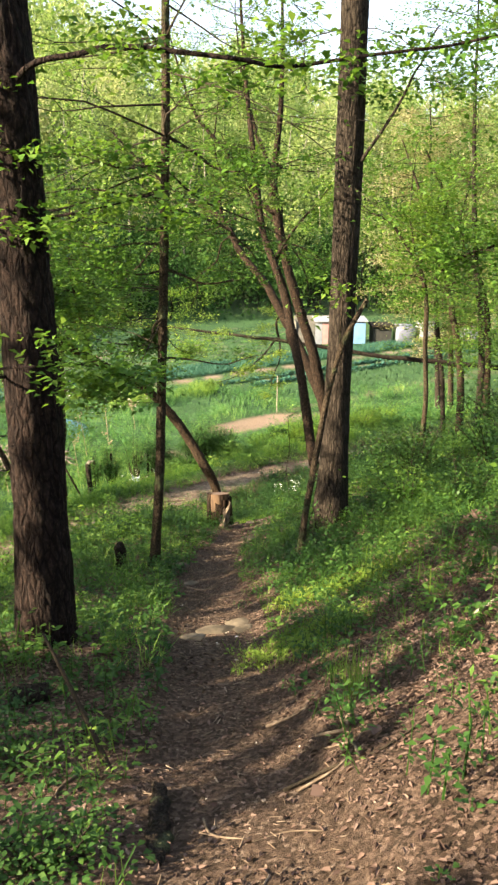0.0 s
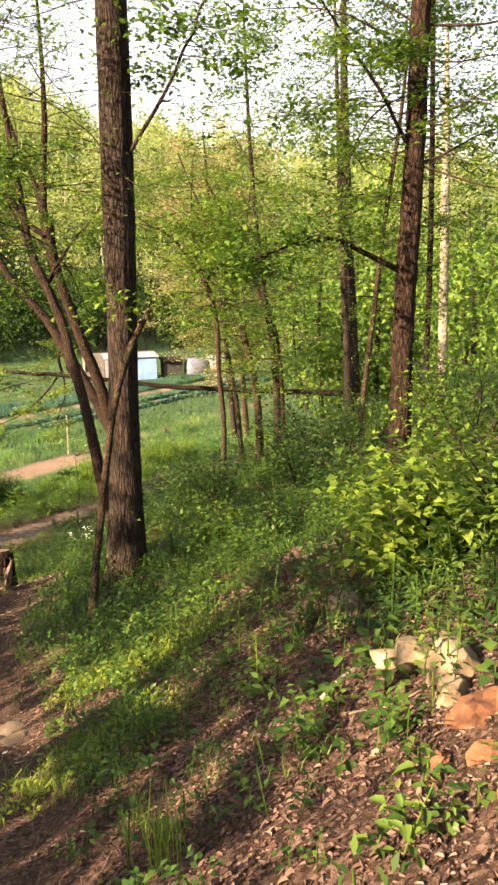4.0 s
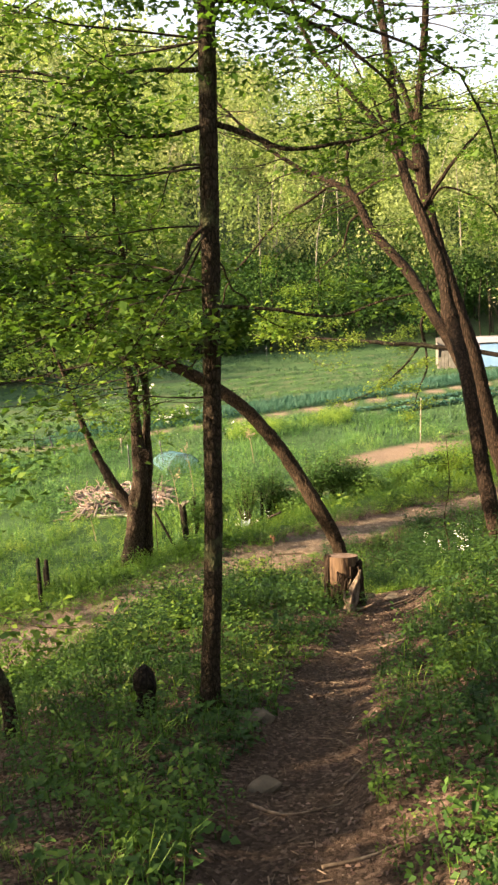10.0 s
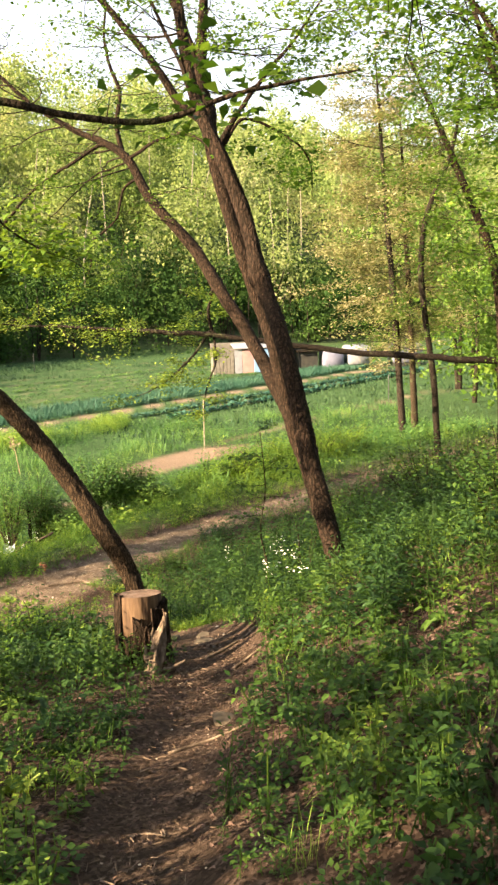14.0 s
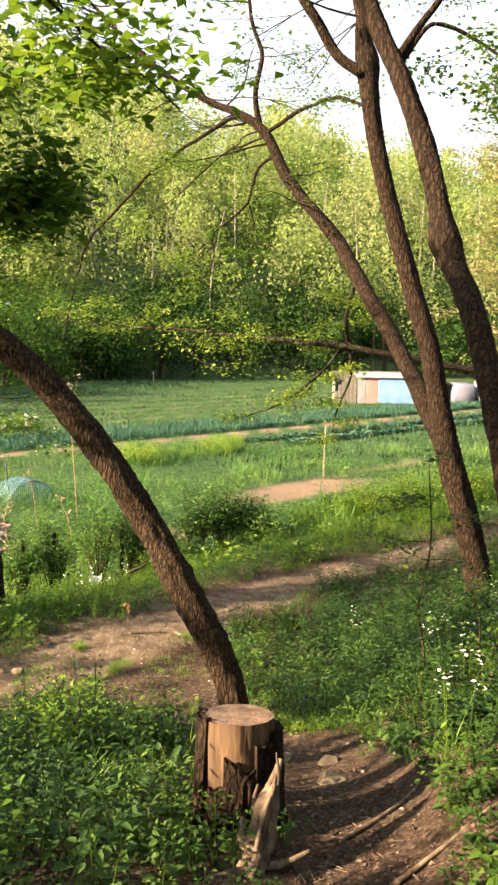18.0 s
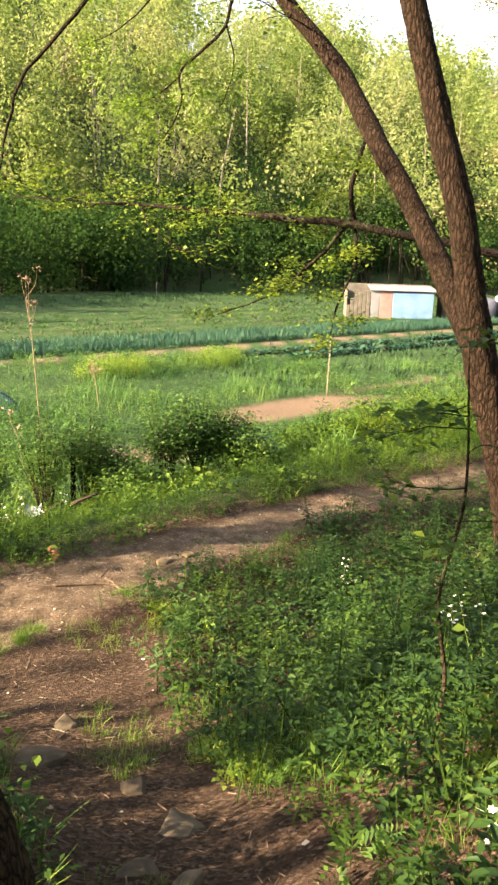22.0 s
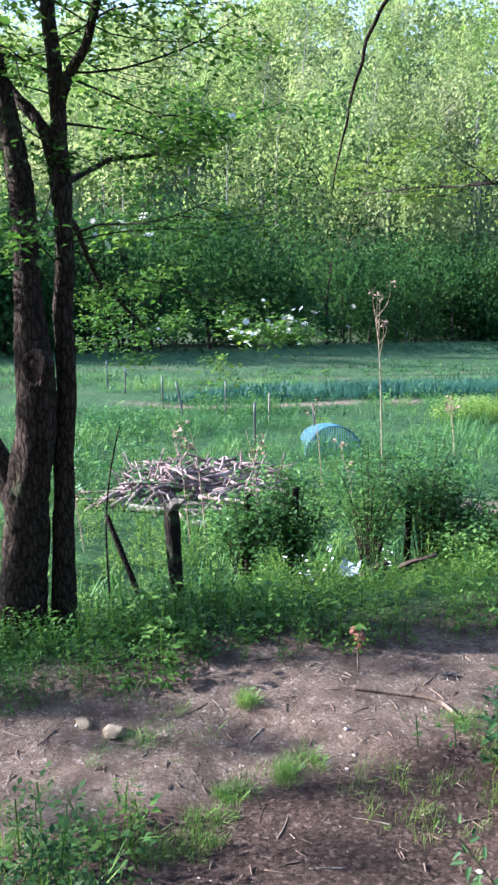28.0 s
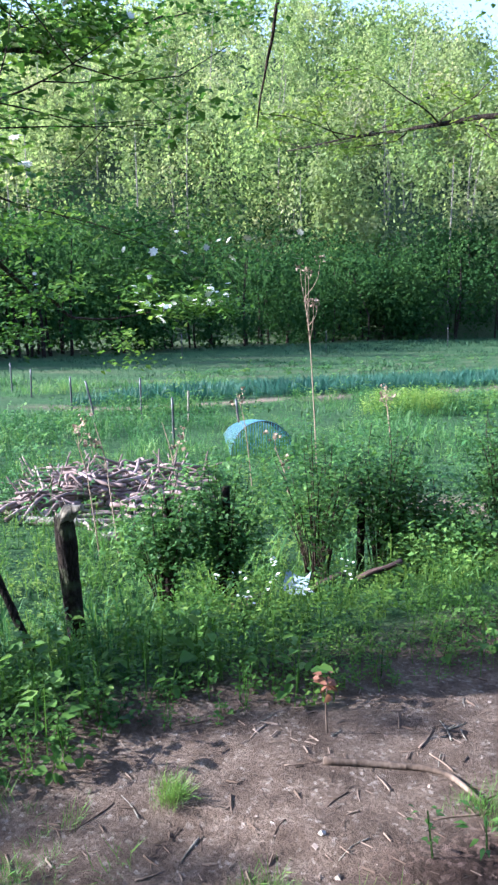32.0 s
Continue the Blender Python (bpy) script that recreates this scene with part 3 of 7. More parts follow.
GZ = GZ + near * (0.10 * (noise2(GX, GY, 0.9, 1) - 0.5) + 0.05 * (noise2(GX, GY, 0.28, 2) - 0.5) + 0.022 * (noise2(GX, GY, 0.11, 3) - 0.5)) * (1 - 0.55 * np.maximum(tr, tk)) - 0.05 * tr - 0.03 * tk


def ground(x, y):
    """The height of the finished ground, by the grid."""
    x, y = np.asarray(x, float), np.asarray(y, float)
    i, j = np.clip(np.searchsorted(gx, x) - 1, 0, len(gx) - 2), np.clip(np.searchsorted(gy, y) - 1, 0, len(gy) - 2)
    u, v = np.clip((x - gx[i]) / (gx[i + 1] - gx[i]), 0, 1), np.clip((y - gy[j]) / (gy[j + 1] - gy[j]), 0, 1)
    return (GZ[j, i] * (1 - u) + GZ[j, i + 1] * u) * (1 - v) + (GZ[j + 1, i] * (1 - u) + GZ[j + 1, i + 1] * u) * v


def gnd(x, y):
    return float(ground(np.array([x]), np.array([y]))[0])


ni, nj = len(gx), len(gy)
i, j = np.meshgrid(np.arange(ni - 1), np.arange(nj - 1))
faces = np.stack([j * ni + i, j * ni + i + 1, (j + 1) * ni + i + 1, (j + 1) * ni + i], -1).reshape(-1, 4)
me = mesh_of("ground", np.stack([GX, GY, GZ], -1).reshape(-1, 3), faces)
zone = me.color_attributes.new("zone", "FLOAT_COLOR", "POINT")
grn = np.clip((off_track(GX, GY) - 1.2) / 0.6, 0, 1) * np.where(GY < wood_edge(GX, GY) - 1, 1.0, 0.7)
zone.data.foreach_set("color", np.stack([tr, tk, grn, ea], -1).astype(np.float32).ravel())
ground_ob = tagged(part("ground", me, M_SOIL), "wooded slope of brown soil falling to a farm track and green field", "ground", kind="structure")

# ---- trees ----
LEAF = leaf(0.42, 0.10, 0.2)
TINY = small_leaf(0.40, 0.10, 0.2)


def twigs(line, n, long, r, gen, lo=0.2, hi=1.0, rise=0.12, away=None):
    """n crooked side branches off a limb (rows x, y, z, radius), each with flat sprays of fine twigs: their skins, and points along them for leaves."""
    c = spline(line, 40)
    skins, pts = [], []
    for _ in range(n):
        k = int(gen.uniform(lo, hi) * 39)
        a = gen.uniform(0, 2 * np.pi)
        d = np.array([math.cos(a), math.sin(a), gen.normal(rise, 0.25)])
        if away is not None:
            d = d + np.asarray(away)
        d /= np.linalg.norm(d)
        L = long * gen.uniform(0.45, 1.1)
        r0 = min(r * gen.uniform(0.6, 1.1), c[k, 3] * 0.6)
        p, rows = c[k, :3].copy(), []
        for s in range(6):
            rows.append((*p, r0 * (1 - 0.17 * s)))
            d = d + gen.normal(0, 0.26, 3) * (1, 1, 0.8)
            d[2] *= 0.85
            d /= np.linalg.norm(d)
            p = p + d * L / 5
        skins.append(tube(rows, 4, 9, caps=False))
        s = spline(rows, 11)[:, :3]
        pts.append(s[5:])
        for q in range(5):
            b = s[int(gen.integers(3, 10))]
            e = d * (1, 1, 0.4) + gen.normal(0, 0.75, 3) * (1, 1, 0.3)
            e /= np.linalg.norm(e)
            w = L * gen.uniform(0.22, 0.42)
            rows2 = [(*b, r0 * 0.4), (*(b + e * w * 0.5 + gen.normal(0, 0.05 * w, 3)), r0 * 0.3), (*(b + e * w + gen.normal(0, 0.08 * w, 3)), r0 * 0.15)]
            skins.append(tube(rows2, 3, 4, caps=False))
            pts.append(spline(rows2, 6)[1:, :3])
    return skins, pts


def leaves_at(pts, per, size, gen, jitter=0.1, shape=LEAF, tilt=0.45):
    p = np.concatenate(pts)
    p = np.repeat(p, per, 0) + gen.normal(0, jitter, (len(p) * per, 3)) * (1, 1, 0.45)
    p[:, 2] -= np.abs(gen.normal(0, jitter * 0.25, len(p)))
    return scatter(shape, p, turns(len(p), gen, tilt), gen.uniform(0.6, 1.25, len(p)) * size)


def tree(name, label, trunk, mat, limbs=(), crown=None, seed=0, seg=24, rings=90, rough=0.12, plate=(12, 6), shoots=(), leafmat=None, twigmat=None, leafsize=0.07, per=3, jitter=0.1):
    """A tree from its trunk (rows x, y, z, radius), its limbs (rows likewise) and shoots (limb number or -1 for the trunk, count, length, radius, from, to)."""
    gen = np.random.default_rng(100 + seed)
    t = thing(name, trunk[0][:3], label, "tree")
    part("trunk", tube(trunk, seg, rings, rough, plate, seed), mat, t)
    for k, limb in enumerate(limbs):
        part("limb", tube(limb, 10, 64, rough * 0.8, (8, 6), seed + k, kink=0.045 if limb[0][3] < 0.05 else 0.03), mat, t)
    skins, pts = [], []
    for which, n, long, r, lo, hi, *rest in shoots:
        a, b = twigs(trunk if which < 0 else limbs[which], n, long, r, gen, lo, hi, *(rest or [0.12]))
        skins += a
        pts += b
    if skins:
        tagged(part("branch_spray", joined(skins), twigmat or M_TWIG, t), kind="stuff")
        tagged(part("crown", leaves_at(pts, per, leafsize, gen, jitter, TINY), leafmat or M_LEAF_NEAR, t), kind="stuff")
    return t


# pine beside the path
tree("pine_tree", "tall pine with thick dark plated bark beside the path", [(-1.16, 4.27, -1.2, 0.21), (-1.15, 4.26, -0.85, 0.185), (-1.135, 4.25, -0.3, 0.155), (-1.124, 4.25, 0.68, 0.142), (-1.132, 4.25, 1.7, 0.135), (-1.147, 4.25, 2.62, 0.13), (-1.2, 4.25, 6, 0.11), (-1.25, 4.25, 11, 0.05)],
     M_PINE, [[(-1.147, 4.25, 2.16, 0.022), (-1.02, 4.1, 2.28, 0.016), (-0.7, 4.0, 2.33, 0.013), (-0.2, 3.9, 2.29, 0.011), (0.15, 3.9, 2.24, 0.009), (0.8, 3.9, 2.30, 0.007), (1.6, 3.9, 2.46, 0.004)], [(-1.13, 4.25, 1.55, 0.012), (-0.95, 4.2, 1.60, 0.009), (-0.8, 4.2, 1.62, 0.006), (-0.3, 4.3, 1.75, 0.003)], [(-1.24, 4.2, 0.80, 0.010), (-1.28, 3.95, 0.84, 0.008), (-1.05, 3.8, 0.91, 0.007), (-0.8, 3.8, 0.93, 0.005), (-0.45, 3.85, 0.86, 0.002)]], seed=1, seg=64, rings=240, rough=0.085, plate=(18, 12),
     shoots=[(0, 12, 0.6, 0.004, 0.2, 1.0), (1, 5, 0.4, 0.003, 0.3, 1.0), (2, 6, 0.3, 0.003, 0.2, 1.0, 0.0), (-1, 6, 0.22, 0.003, 0.22, 0.33), (-1, 75, 3.4, 0.02, 0.48, 0.98)], leafsize=0.048, per=4, jitter=0.10)

# big hardwood beyond the bend
tree("oak_tree", "tall straight hardwood with grey furrowed bark", [(0.86, 8.2, -1.95, 0.29), (0.86, 8.2, -1.62, 0.235), (0.87, 8.2, -1.38, 0.195), (0.885, 8.2, -1.05, 0.165), (0.93, 8.2, 0.228, 0.128), (0.975, 8.2, 1.9, 0.132), (1.0, 8.2, 3.65, 0.127), (1.1, 8.3, 8, 0.11), (1.2, 8.4, 14, 0.03)],
     M_OAK, [[(0.95, 8.2, 2.0, 0.02), (1.3, 8.0, 2.5, 0.014), (1.7, 7.8, 3.3, 0.008)]], seed=2, seg=64, rings=160, rough=0.06, plate=(30, 4),
     shoots=[(-1, 16, 1.8, 0.007, 0.34, 0.52), (0, 6, 0.7, 0.005, 0.6, 1.0), (-1, 70, 3.8, 0.03, 0.5, 0.98)], leafsize=0.06, per=6, jitter=0.15)

# slender tree on the other side of the path
tree("slender_tree", "slender young tree with scaly brown bark and drooping twigs", [(-1.04, 8.15, -2.15, 0.085), (-1.02, 8.15, -1.87, 0.062), (-0.945, 8.15, -1.0, 0.049), (-0.895, 8.15, -0.1, 0.046), (-0.83, 8.15, 1.2, 0.043), (-0.77, 8.15, 2.58, 0.040), (-0.74, 8.15, 3.64, 0.038), (-0.7, 8.2, 7, 0.03), (-0.65, 8.2, 9, 0.01)],
     M_YOUNG, [[(-0.84, 8.15, 0.8, 0.011), (-0.98, 8.8, 0.66, 0.008), (-1.0, 9.6, 0.36, 0.006), (-0.85, 10.2, 0.1, 0.005), (-0.6, 10.6, -0.02, 0.002)],
      [(-0.86, 8.15, 0.31, 0.012), (-0.57, 8.2, 0.28, 0.009), (-0.22, 8.2, 0.25, 0.007), (0.0, 8.2, 0.31, 0.005), (0.25, 8.2, 0.36, 0.002)],
      [(-0.82, 8.15, 1.19, 0.016), (-0.62, 8.2, 1.11, 0.013), (-0.46, 8.2, 1.06, 0.011), (-0.2, 8.25, 1.07, 0.008), (0.08, 8.3, 1.15, 0.004), (0.4, 8.3, 1.2, 0.002)],
      [(-0.83, 8.15, 1.18, 0.013), (-1.01, 8.1, 1.14, 0.011), (-1.27, 8.05, 1.16, 0.008), (-1.6, 8.0, 1.27, 0.005), (-2.2, 7.9, 1.3, 0.002)],
      [(-0.82, 8.15, 1.44, 0.014), (-1.02, 8.1, 1.42, 0.011), (-1.3, 8.05, 1.38, 0.009), (-1.8, 8.0, 1.45, 0.006), (-2.5, 7.9, 1.42, 0.002)],
      [(-0.85, 8.12, 0.72, 0.014), (-0.93, 8.05, 0.64, 0.012), (-0.95, 8.0, 0.54, 0.011), (-1.03, 7.98, 0.47, 0.010), (-1.21, 7.95, 0.48, 0.007), (-1.5, 7.9, 0.54, 0.003)],
      [(-0.81, 8.15, 1.74, 0.017), (-0.58, 8.25, 1.73, 0.014), (-0.34, 8.3, 1.63, 0.012), (-0.1, 8.35, 1.46, 0.009), (0.1, 8.4, 1.26, 0.004)],
      [(-0.78, 8.15, 2.44, 0.019), (-0.5, 8.25, 2.26, 0.016), (-0.2, 8.3, 2.09, 0.012), (0.25, 8.4, 2.17, 0.007), (0.8, 8.5, 2.3, 0.003)],
      [(-0.79, 8.15, 2.2, 0.016), (-1.1, 8.0, 2.15, 0.012), (-1.6, 7.9, 2.25, 0.008), (-2.3, 7.8, 2.2, 0.003)],
      [(-0.80, 8.15, 1.95, 0.014), (-1.1, 8.3, 1.9, 0.011), (-1.6, 8.5, 1.98, 0.007), (-2.1, 8.7, 1.95, 0.003)],
      [(-0.86, 8.15, 0.24, 0.009), (-1.05, 8.1, 0.18, 0.007), (-1.3, 8.0, 0.14, 0.005), (-1.7, 7.9, 0.05, 0.002)]], seed=3, seg=32, rings=260, rough=0.14, plate=(10, 14), shoots=[(-1, 66, 2.6, 0.013, 0.38, 0.98, 0.06, (-0.5, 0.2, 0)), (-1, 22, 1.8, 0.007, 0.2, 0.40, 0.05, (-1.3, 0.1, 0)), (0, 6, 0.35, 0.004, 0.72, 1.0, 0.1, (-0.6, 0, 0.2)), (1, 1, 0.25, 0.003, 0.6, 1.0, 0.0), (2, 4, 0.5, 0.005, 0.3, 1.0, 0.0), (3, 9, 0.7, 0.005, 0.2, 1.0, 0.0), (4, 10, 0.8, 0.005, 0.2, 1.0, 0.0), (5, 3, 0.25, 0.003, 0.6, 1.0, 0.0), (6, 8, 0.6, 0.005, 0.3, 1.0, 0.0), (7, 10, 0.8, 0.006, 0.3, 1.0, 0.0), (8, 10, 0.9, 0.006, 0.2, 1.0, 0.0), (9, 9, 0.8, 0.005, 0.2, 1.0, 0.0), (10, 7, 0.5, 0.004, 0.2, 1.0, 0.0)], leafsize=0.046, jitter=0.10, per=4)

# leaning sapling before the big trunk
tree("leaning_sapling", "leaning broken sapling against the big trunk", [(0.50, 7.46, -1.65, 0.045), (0.525, 7.48, -1.40, 0.036), (0.66, 7.5, -0.5, 0.031), (0.78, 7.5, 0.16, 0.028), (0.92, 7.48, 0.62, 0.026), (1.09, 7.45, 0.94, 0.020)],
     M_YOUNG, [[(0.8, 7.52, 0.2, 0.012), (0.86, 7.5, 0.7, 0.009), (0.83, 7.5, 1.15, 0.004)]], seed=4, seg=16, rings=90, rough=0.2, shoots=[(0, 3, 0.4, 0.004, 0.4, 1)], per=1)

# arching tree behind the stump
ARCH = [(-0.42, 11.88, -2.95, 0.09), (-0.47, 11.9, -2.6, 0.076), (-0.54, 11.9, -2.27, 0.070), (-0.805, 11.92, -1.74, 0.072), (-0.87, 11.95, -1.63, 0.068), (-1.12, 11.96, -1.23, 0.067), (-1.47, 12.0, -0.83, 0.064), (-1.76, 12.05, -0.63, 0.062), (-2.25, 12.1, -0.37, 0.058), (-2.8, 12.15, -0.11, 0.054), (-3.9, 12.2, 0.12, 0.045), (-5.2, 12.3, 0.35, 0.02)]
tree("arching_tree", "leaning tree that arches low over the slope behind the stump", ARCH, M_ARCH,
     [[(-3.0, 12.14, -0.05, 0.04), (-3.3, 12.3, 0.7, 0.03), (-3.4, 12.5, 1.8, 0.015)], [(-3.8, 12.2, 0.08, 0.03), (-4.6, 11.8, 0.9, 0.02), (-5.3, 11.6, 2.0, 0.01)], [(-2.4, 12.1, -0.2, 0.03), (-2.6, 12.0, 0.8, 0.02), (-2.5, 11.8, 2.0, 0.01)], [(-2.0, 12.06, -0.45, 0.010), (-1.75, 12.2, -0.15, 0.007), (-1.4, 12.45, 0.02, 0.003)]],
     seed=5, seg=32, rings=300, rough=0.16, plate=(11, 16), shoots=[(-1, 22, 1.4, 0.010, 0.6, 1.0), (0, 34, 1.6, 0.01, 0.15, 1.0), (1, 36, 1.7, 0.01, 0.1, 1.0), (2, 14, 1.2, 0.01, 0.3, 1.0), (3, 6, 0.3, 0.003, 0.5, 1.0)], leafsize=0.065, per=8)

# leaning tree with a burl
FRONT = [(1.14, 12.15, -2.75, 0.11), (1.08, 12.25, -2.36, 0.088), (0.97, 12.6, -1.75, 0.080), (0.90, 12.85, -1.2, 0.077), (0.79, 13.3, -0.5, 0.074), (0.73, 13.58, -0.24, 0.082), (0.70, 13.66, -0.12, 0.10), (0.68, 13.72, 0.02, 0.078), (0.60, 13.95, 0.48, 0.072), (0.44, 14.1, 0.96, 0.066), (0.27, 14.3, 1.4, 0.06), (0.1, 14.8, 2.6, 0.05), (-0.1, 15.4, 4.6, 0.03), (-0.2, 15.6, 6.5, 0.01)]
tree("leaning_tree", "dark leaning tree with a swollen burl on its trunk", FRONT, M_RED, [[(0.40, 14.15, 1.08, 0.03), (0.58, 14.25, 1.36, 0.026), (1.0, 14.3, 1.87, 0.018), (1.55, 14.3, 2.5, 0.008)], [(0.42, 14.15, 1.05, 0.018), (0.65, 14.25, 1.31, 0.015), (1.05, 14.3, 1.18, 0.012), (1.31, 14.3, 0.95, 0.008), (1.34, 14.3, 0.62, 0.003)], [(0.25, 14.3, 1.45, 0.026), (0.0, 14.6, 2.2, 0.018), (-0.5, 14.8, 3.2, 0.008)]], seed=6, seg=32, rings=260, rough=0.13, plate=(10, 12),
     shoots=[(-1, 30, 2.2, 0.012, 0.55, 1.0), (0, 12, 0.9, 0.006, 0.3, 1), (1, 6, 0.5, 0.004, 0.4, 1, -0.2), (2, 10, 0.9, 0.006, 0.3, 1)], leafsize=0.05, per=5)

# forked tree by the track
REAR = [(2.2, 17.5, -4.35, 0.21), (2.1, 17.55, -3.9, 0.175), (2.02, 17.6, -3.47, 0.155), (1.90, 17.6, -3.0, 0.148), (1.66, 17.6, -2.27, 0.145), (1.52, 17.6, -1.7, 0.125), (1.36, 17.6, -1.0, 0.112), (1.11, 17.65, -0.22, 0.105), (0.83, 17.7, 0.70, 0.096), (0.64, 17.7, 1.45, 0.093), (0.58, 17.7, 1.85, 0.105), (0.55, 17.7, 2.08, 0.13), (0.5, 17.7, 2.3, 0.095), (0.52, 17.7, 2.9, 0.07), (0.62, 17.7, 3.9, 0.055), (0.66, 17.8, 5.4, 0.035), (0.6, 17.8, 7.5, 0.012)]
REAR_L = [(1.64, 17.6, -2.25, 0.10), (1.42, 17.95, -1.72, 0.108), (1.22, 18.3, -1.2, 0.103), (0.98, 18.6, -0.72, 0.10), (0.68, 18.9, -0.22, 0.096), (0.42, 19.2, 0.30, 0.092), (0.1, 19.4, 0.72, 0.085), (-0.25, 19.6, 1.12, 0.08), (-0.68, 19.85, 1.88, 0.066), (-1.25, 20.1, 2.2, 0.05), (-1.75, 20.3, 2.5, 0.042), (-2.6, 20.5, 3.2, 0.03), (-3.4, 20.6, 4.0, 0.02)]
REAR_HANG = [(-0.72, 19.9, 1.92, 0.03), (-0.95, 19.95, 2.05, 0.028), (-1.45, 20.0, 1.78, 0.026), (-2.08, 20.3, 1.46, 0.024), (-2.67, 20.3, 0.89, 0.021), (-3.14, 20.3, 0.36, 0.018), (-3.33, 20.3, -0.13, 0.015), (-3.46, 20.3, -0.69, 0.010), (-3.54, 20.3, -1.1, 0.005)]
tree("forked_tree", "forked leaning tree with reddish bark beside the track", REAR, M_RED,
     [REAR_L, [(0.52, 17.65, 1.95, 0.062), (0.2, 17.7, 2.2, 0.056), (0.0, 17.7, 2.53, 0.054), (-0.47, 17.7, 3.12, 0.046), (-1.16, 17.7, 3.98, 0.034), (-1.5, 17.7, 5.0, 0.02), (-1.8, 17.7, 6.5, 0.008)], [(0.52, 17.68, 2.25, 0.055), (0.36, 17.7, 2.94, 0.045), (0.08, 17.7, 3.71, 0.035), (-0.15, 17.7, 4.5, 0.025), (-0.3, 17.7, 6, 0.01)], [(-0.66, 19.98, 1.86, 0.045), (-0.74, 19.95, 2.3, 0.038), (-0.66, 19.9, 2.75, 0.032), (-0.82, 19.9, 3.4, 0.024), (-0.74, 19.9, 4.6, 0.01)], REAR_HANG,
      [(-0.45, 19.75, 1.5, 0.022), (-0.70, 19.9, 1.36, 0.02), (-0.83, 20.1, 0.92, 0.017), (-1.33, 20.2, 0.43, 0.014), (-1.30, 20.2, 0.17, 0.010), (-1.5, 20.2, -0.19, 0.007), (-1.75, 20.2, -0.5, 0.003)], [(-0.82, 20.1, 0.95, 0.010), (-0.75, 20.2, 0.5, 0.007), (-0.95, 20.2, 0.0, 0.003)], [(-1.33, 20.2, 0.43, 0.009), (-1.55, 20.2, 0.25, 0.007), (-2.0, 20.2, 0.1, 0.003)], [(-0.6, 19.85, 1.75, 0.016), (-1.3, 20.1, 1.5, 0.012), (-1.9, 20.2, 0.95, 0.007), (-2.5, 20.3, 0.7, 0.003)], [(-0.60, 19.8, 1.78, 0.03), (-0.1, 19.3, 2.0, 0.024), (0.35, 18.5, 1.92, 0.02), (0.62, 17.8, 1.62, 0.016)]],
     seed=7, seg=36, rings=320, rough=0.11, plate=(12, 12), shoots=[(0, 26, 2.0, 0.016, 0.45, 1.0), (1, 14, 1.8, 0.012, 0.3, 1.0), (2, 16, 1.8, 0.012, 0.3, 1.0), (3, 9, 1.2, 0.01, 0.3, 1.0), (-1, 26, 2.2, 0.016, 0.6, 1.0), (5, 8, 0.45, 0.004, 0.3, 1, -0.3), (6, 4, 0.3, 0.003, 0.3, 1, -0.3), (7, 5, 0.35, 0.003, 0.3, 1, -0.2), (8, 6, 0.4, 0.003, 0.3, 1, -0.3), (9, 4, 0.6, 0.005, 0.3, 1), (4, 5, 0.5, 0.004, 0.1, 0.5)], leafsize=0.05, per=3, jitter=0.12)

# tree up the bank whose long low limb crosses the view
LOW = [(8.0, 20.7, -1.95, 0.085), (6.4, 20.7, -1.84, 0.072), (4.5, 20.65, -1.66, 0.062), (2.95, 20.65, -1.48, 0.055), (1.9, 20.65, -1.31, 0.05), (0.66, 20.65, -1.10, 0.046), (-0.5, 21.1, -1.02, 0.038), (-1.5, 21.6, -0.95, 0.029), (-2.47, 22.0, -0.9, 0.020), (-4.4, 23.3, -0.81, 0.007)]
LOW_J = [(0.70, 20.78, -1.03, 0.035), (0.63, 20.6, -0.75, 0.030), (0.72, 20.5, -0.3, 0.024), (0.78, 20.5, 0.1, 0.012)]
LOW_D = [(0.66, 20.75, -1.05, 0.03), (0.3, 20.6, -1.5, 0.022), (-0.2, 20.5, -1.9, 0.014), (-0.9, 20.4, -2.2, 0.006)]
LOW_E = [(0.72, 20.75, -1.05, 0.024), (0.75, 20.6, -1.5, 0.018), (0.55, 20.5, -2.1, 0.012), (0.5, 20.5, -2.4, 0.005)]
tree("bank_tree", "hardwood on the bank with one long low limb over the track", [(8.3, 20.9, gnd(8.3, 20.9) - 0.3, 0.2), (8.2, 20.85, -2.4, 0.17), (8.1, 20.8, -1.0, 0.16), (7.9, 20.8, 3, 0.13), (7.8, 20.8, 9, 0.04)], M_DARK, [LOW, LOW_J, LOW_D, LOW_E], seed=8,
     shoots=[(0, 16, 1.5, 0.012, 0.62, 1.0, 0.1), (1, 4, 0.6, 0.006, 0.3, 1), (2, 6, 0.7, 0.007, 0.2, 1, -0.2), (3, 4, 0.5, 0.005, 0.2, 1, -0.2), (-1, 30, 2.8, 0.03, 0.4, 1)], leafsize=0.06, per=5, leafmat=M_LIME)

M_GNARLED = bark("gnarled_bark", (0.012, 0.008, 0.006), (0.070, 0.050, 0.036), (0.18, 0.135, 0.10), 30, (1, 1, 0.3), 0.1, 0.12, 0.02)
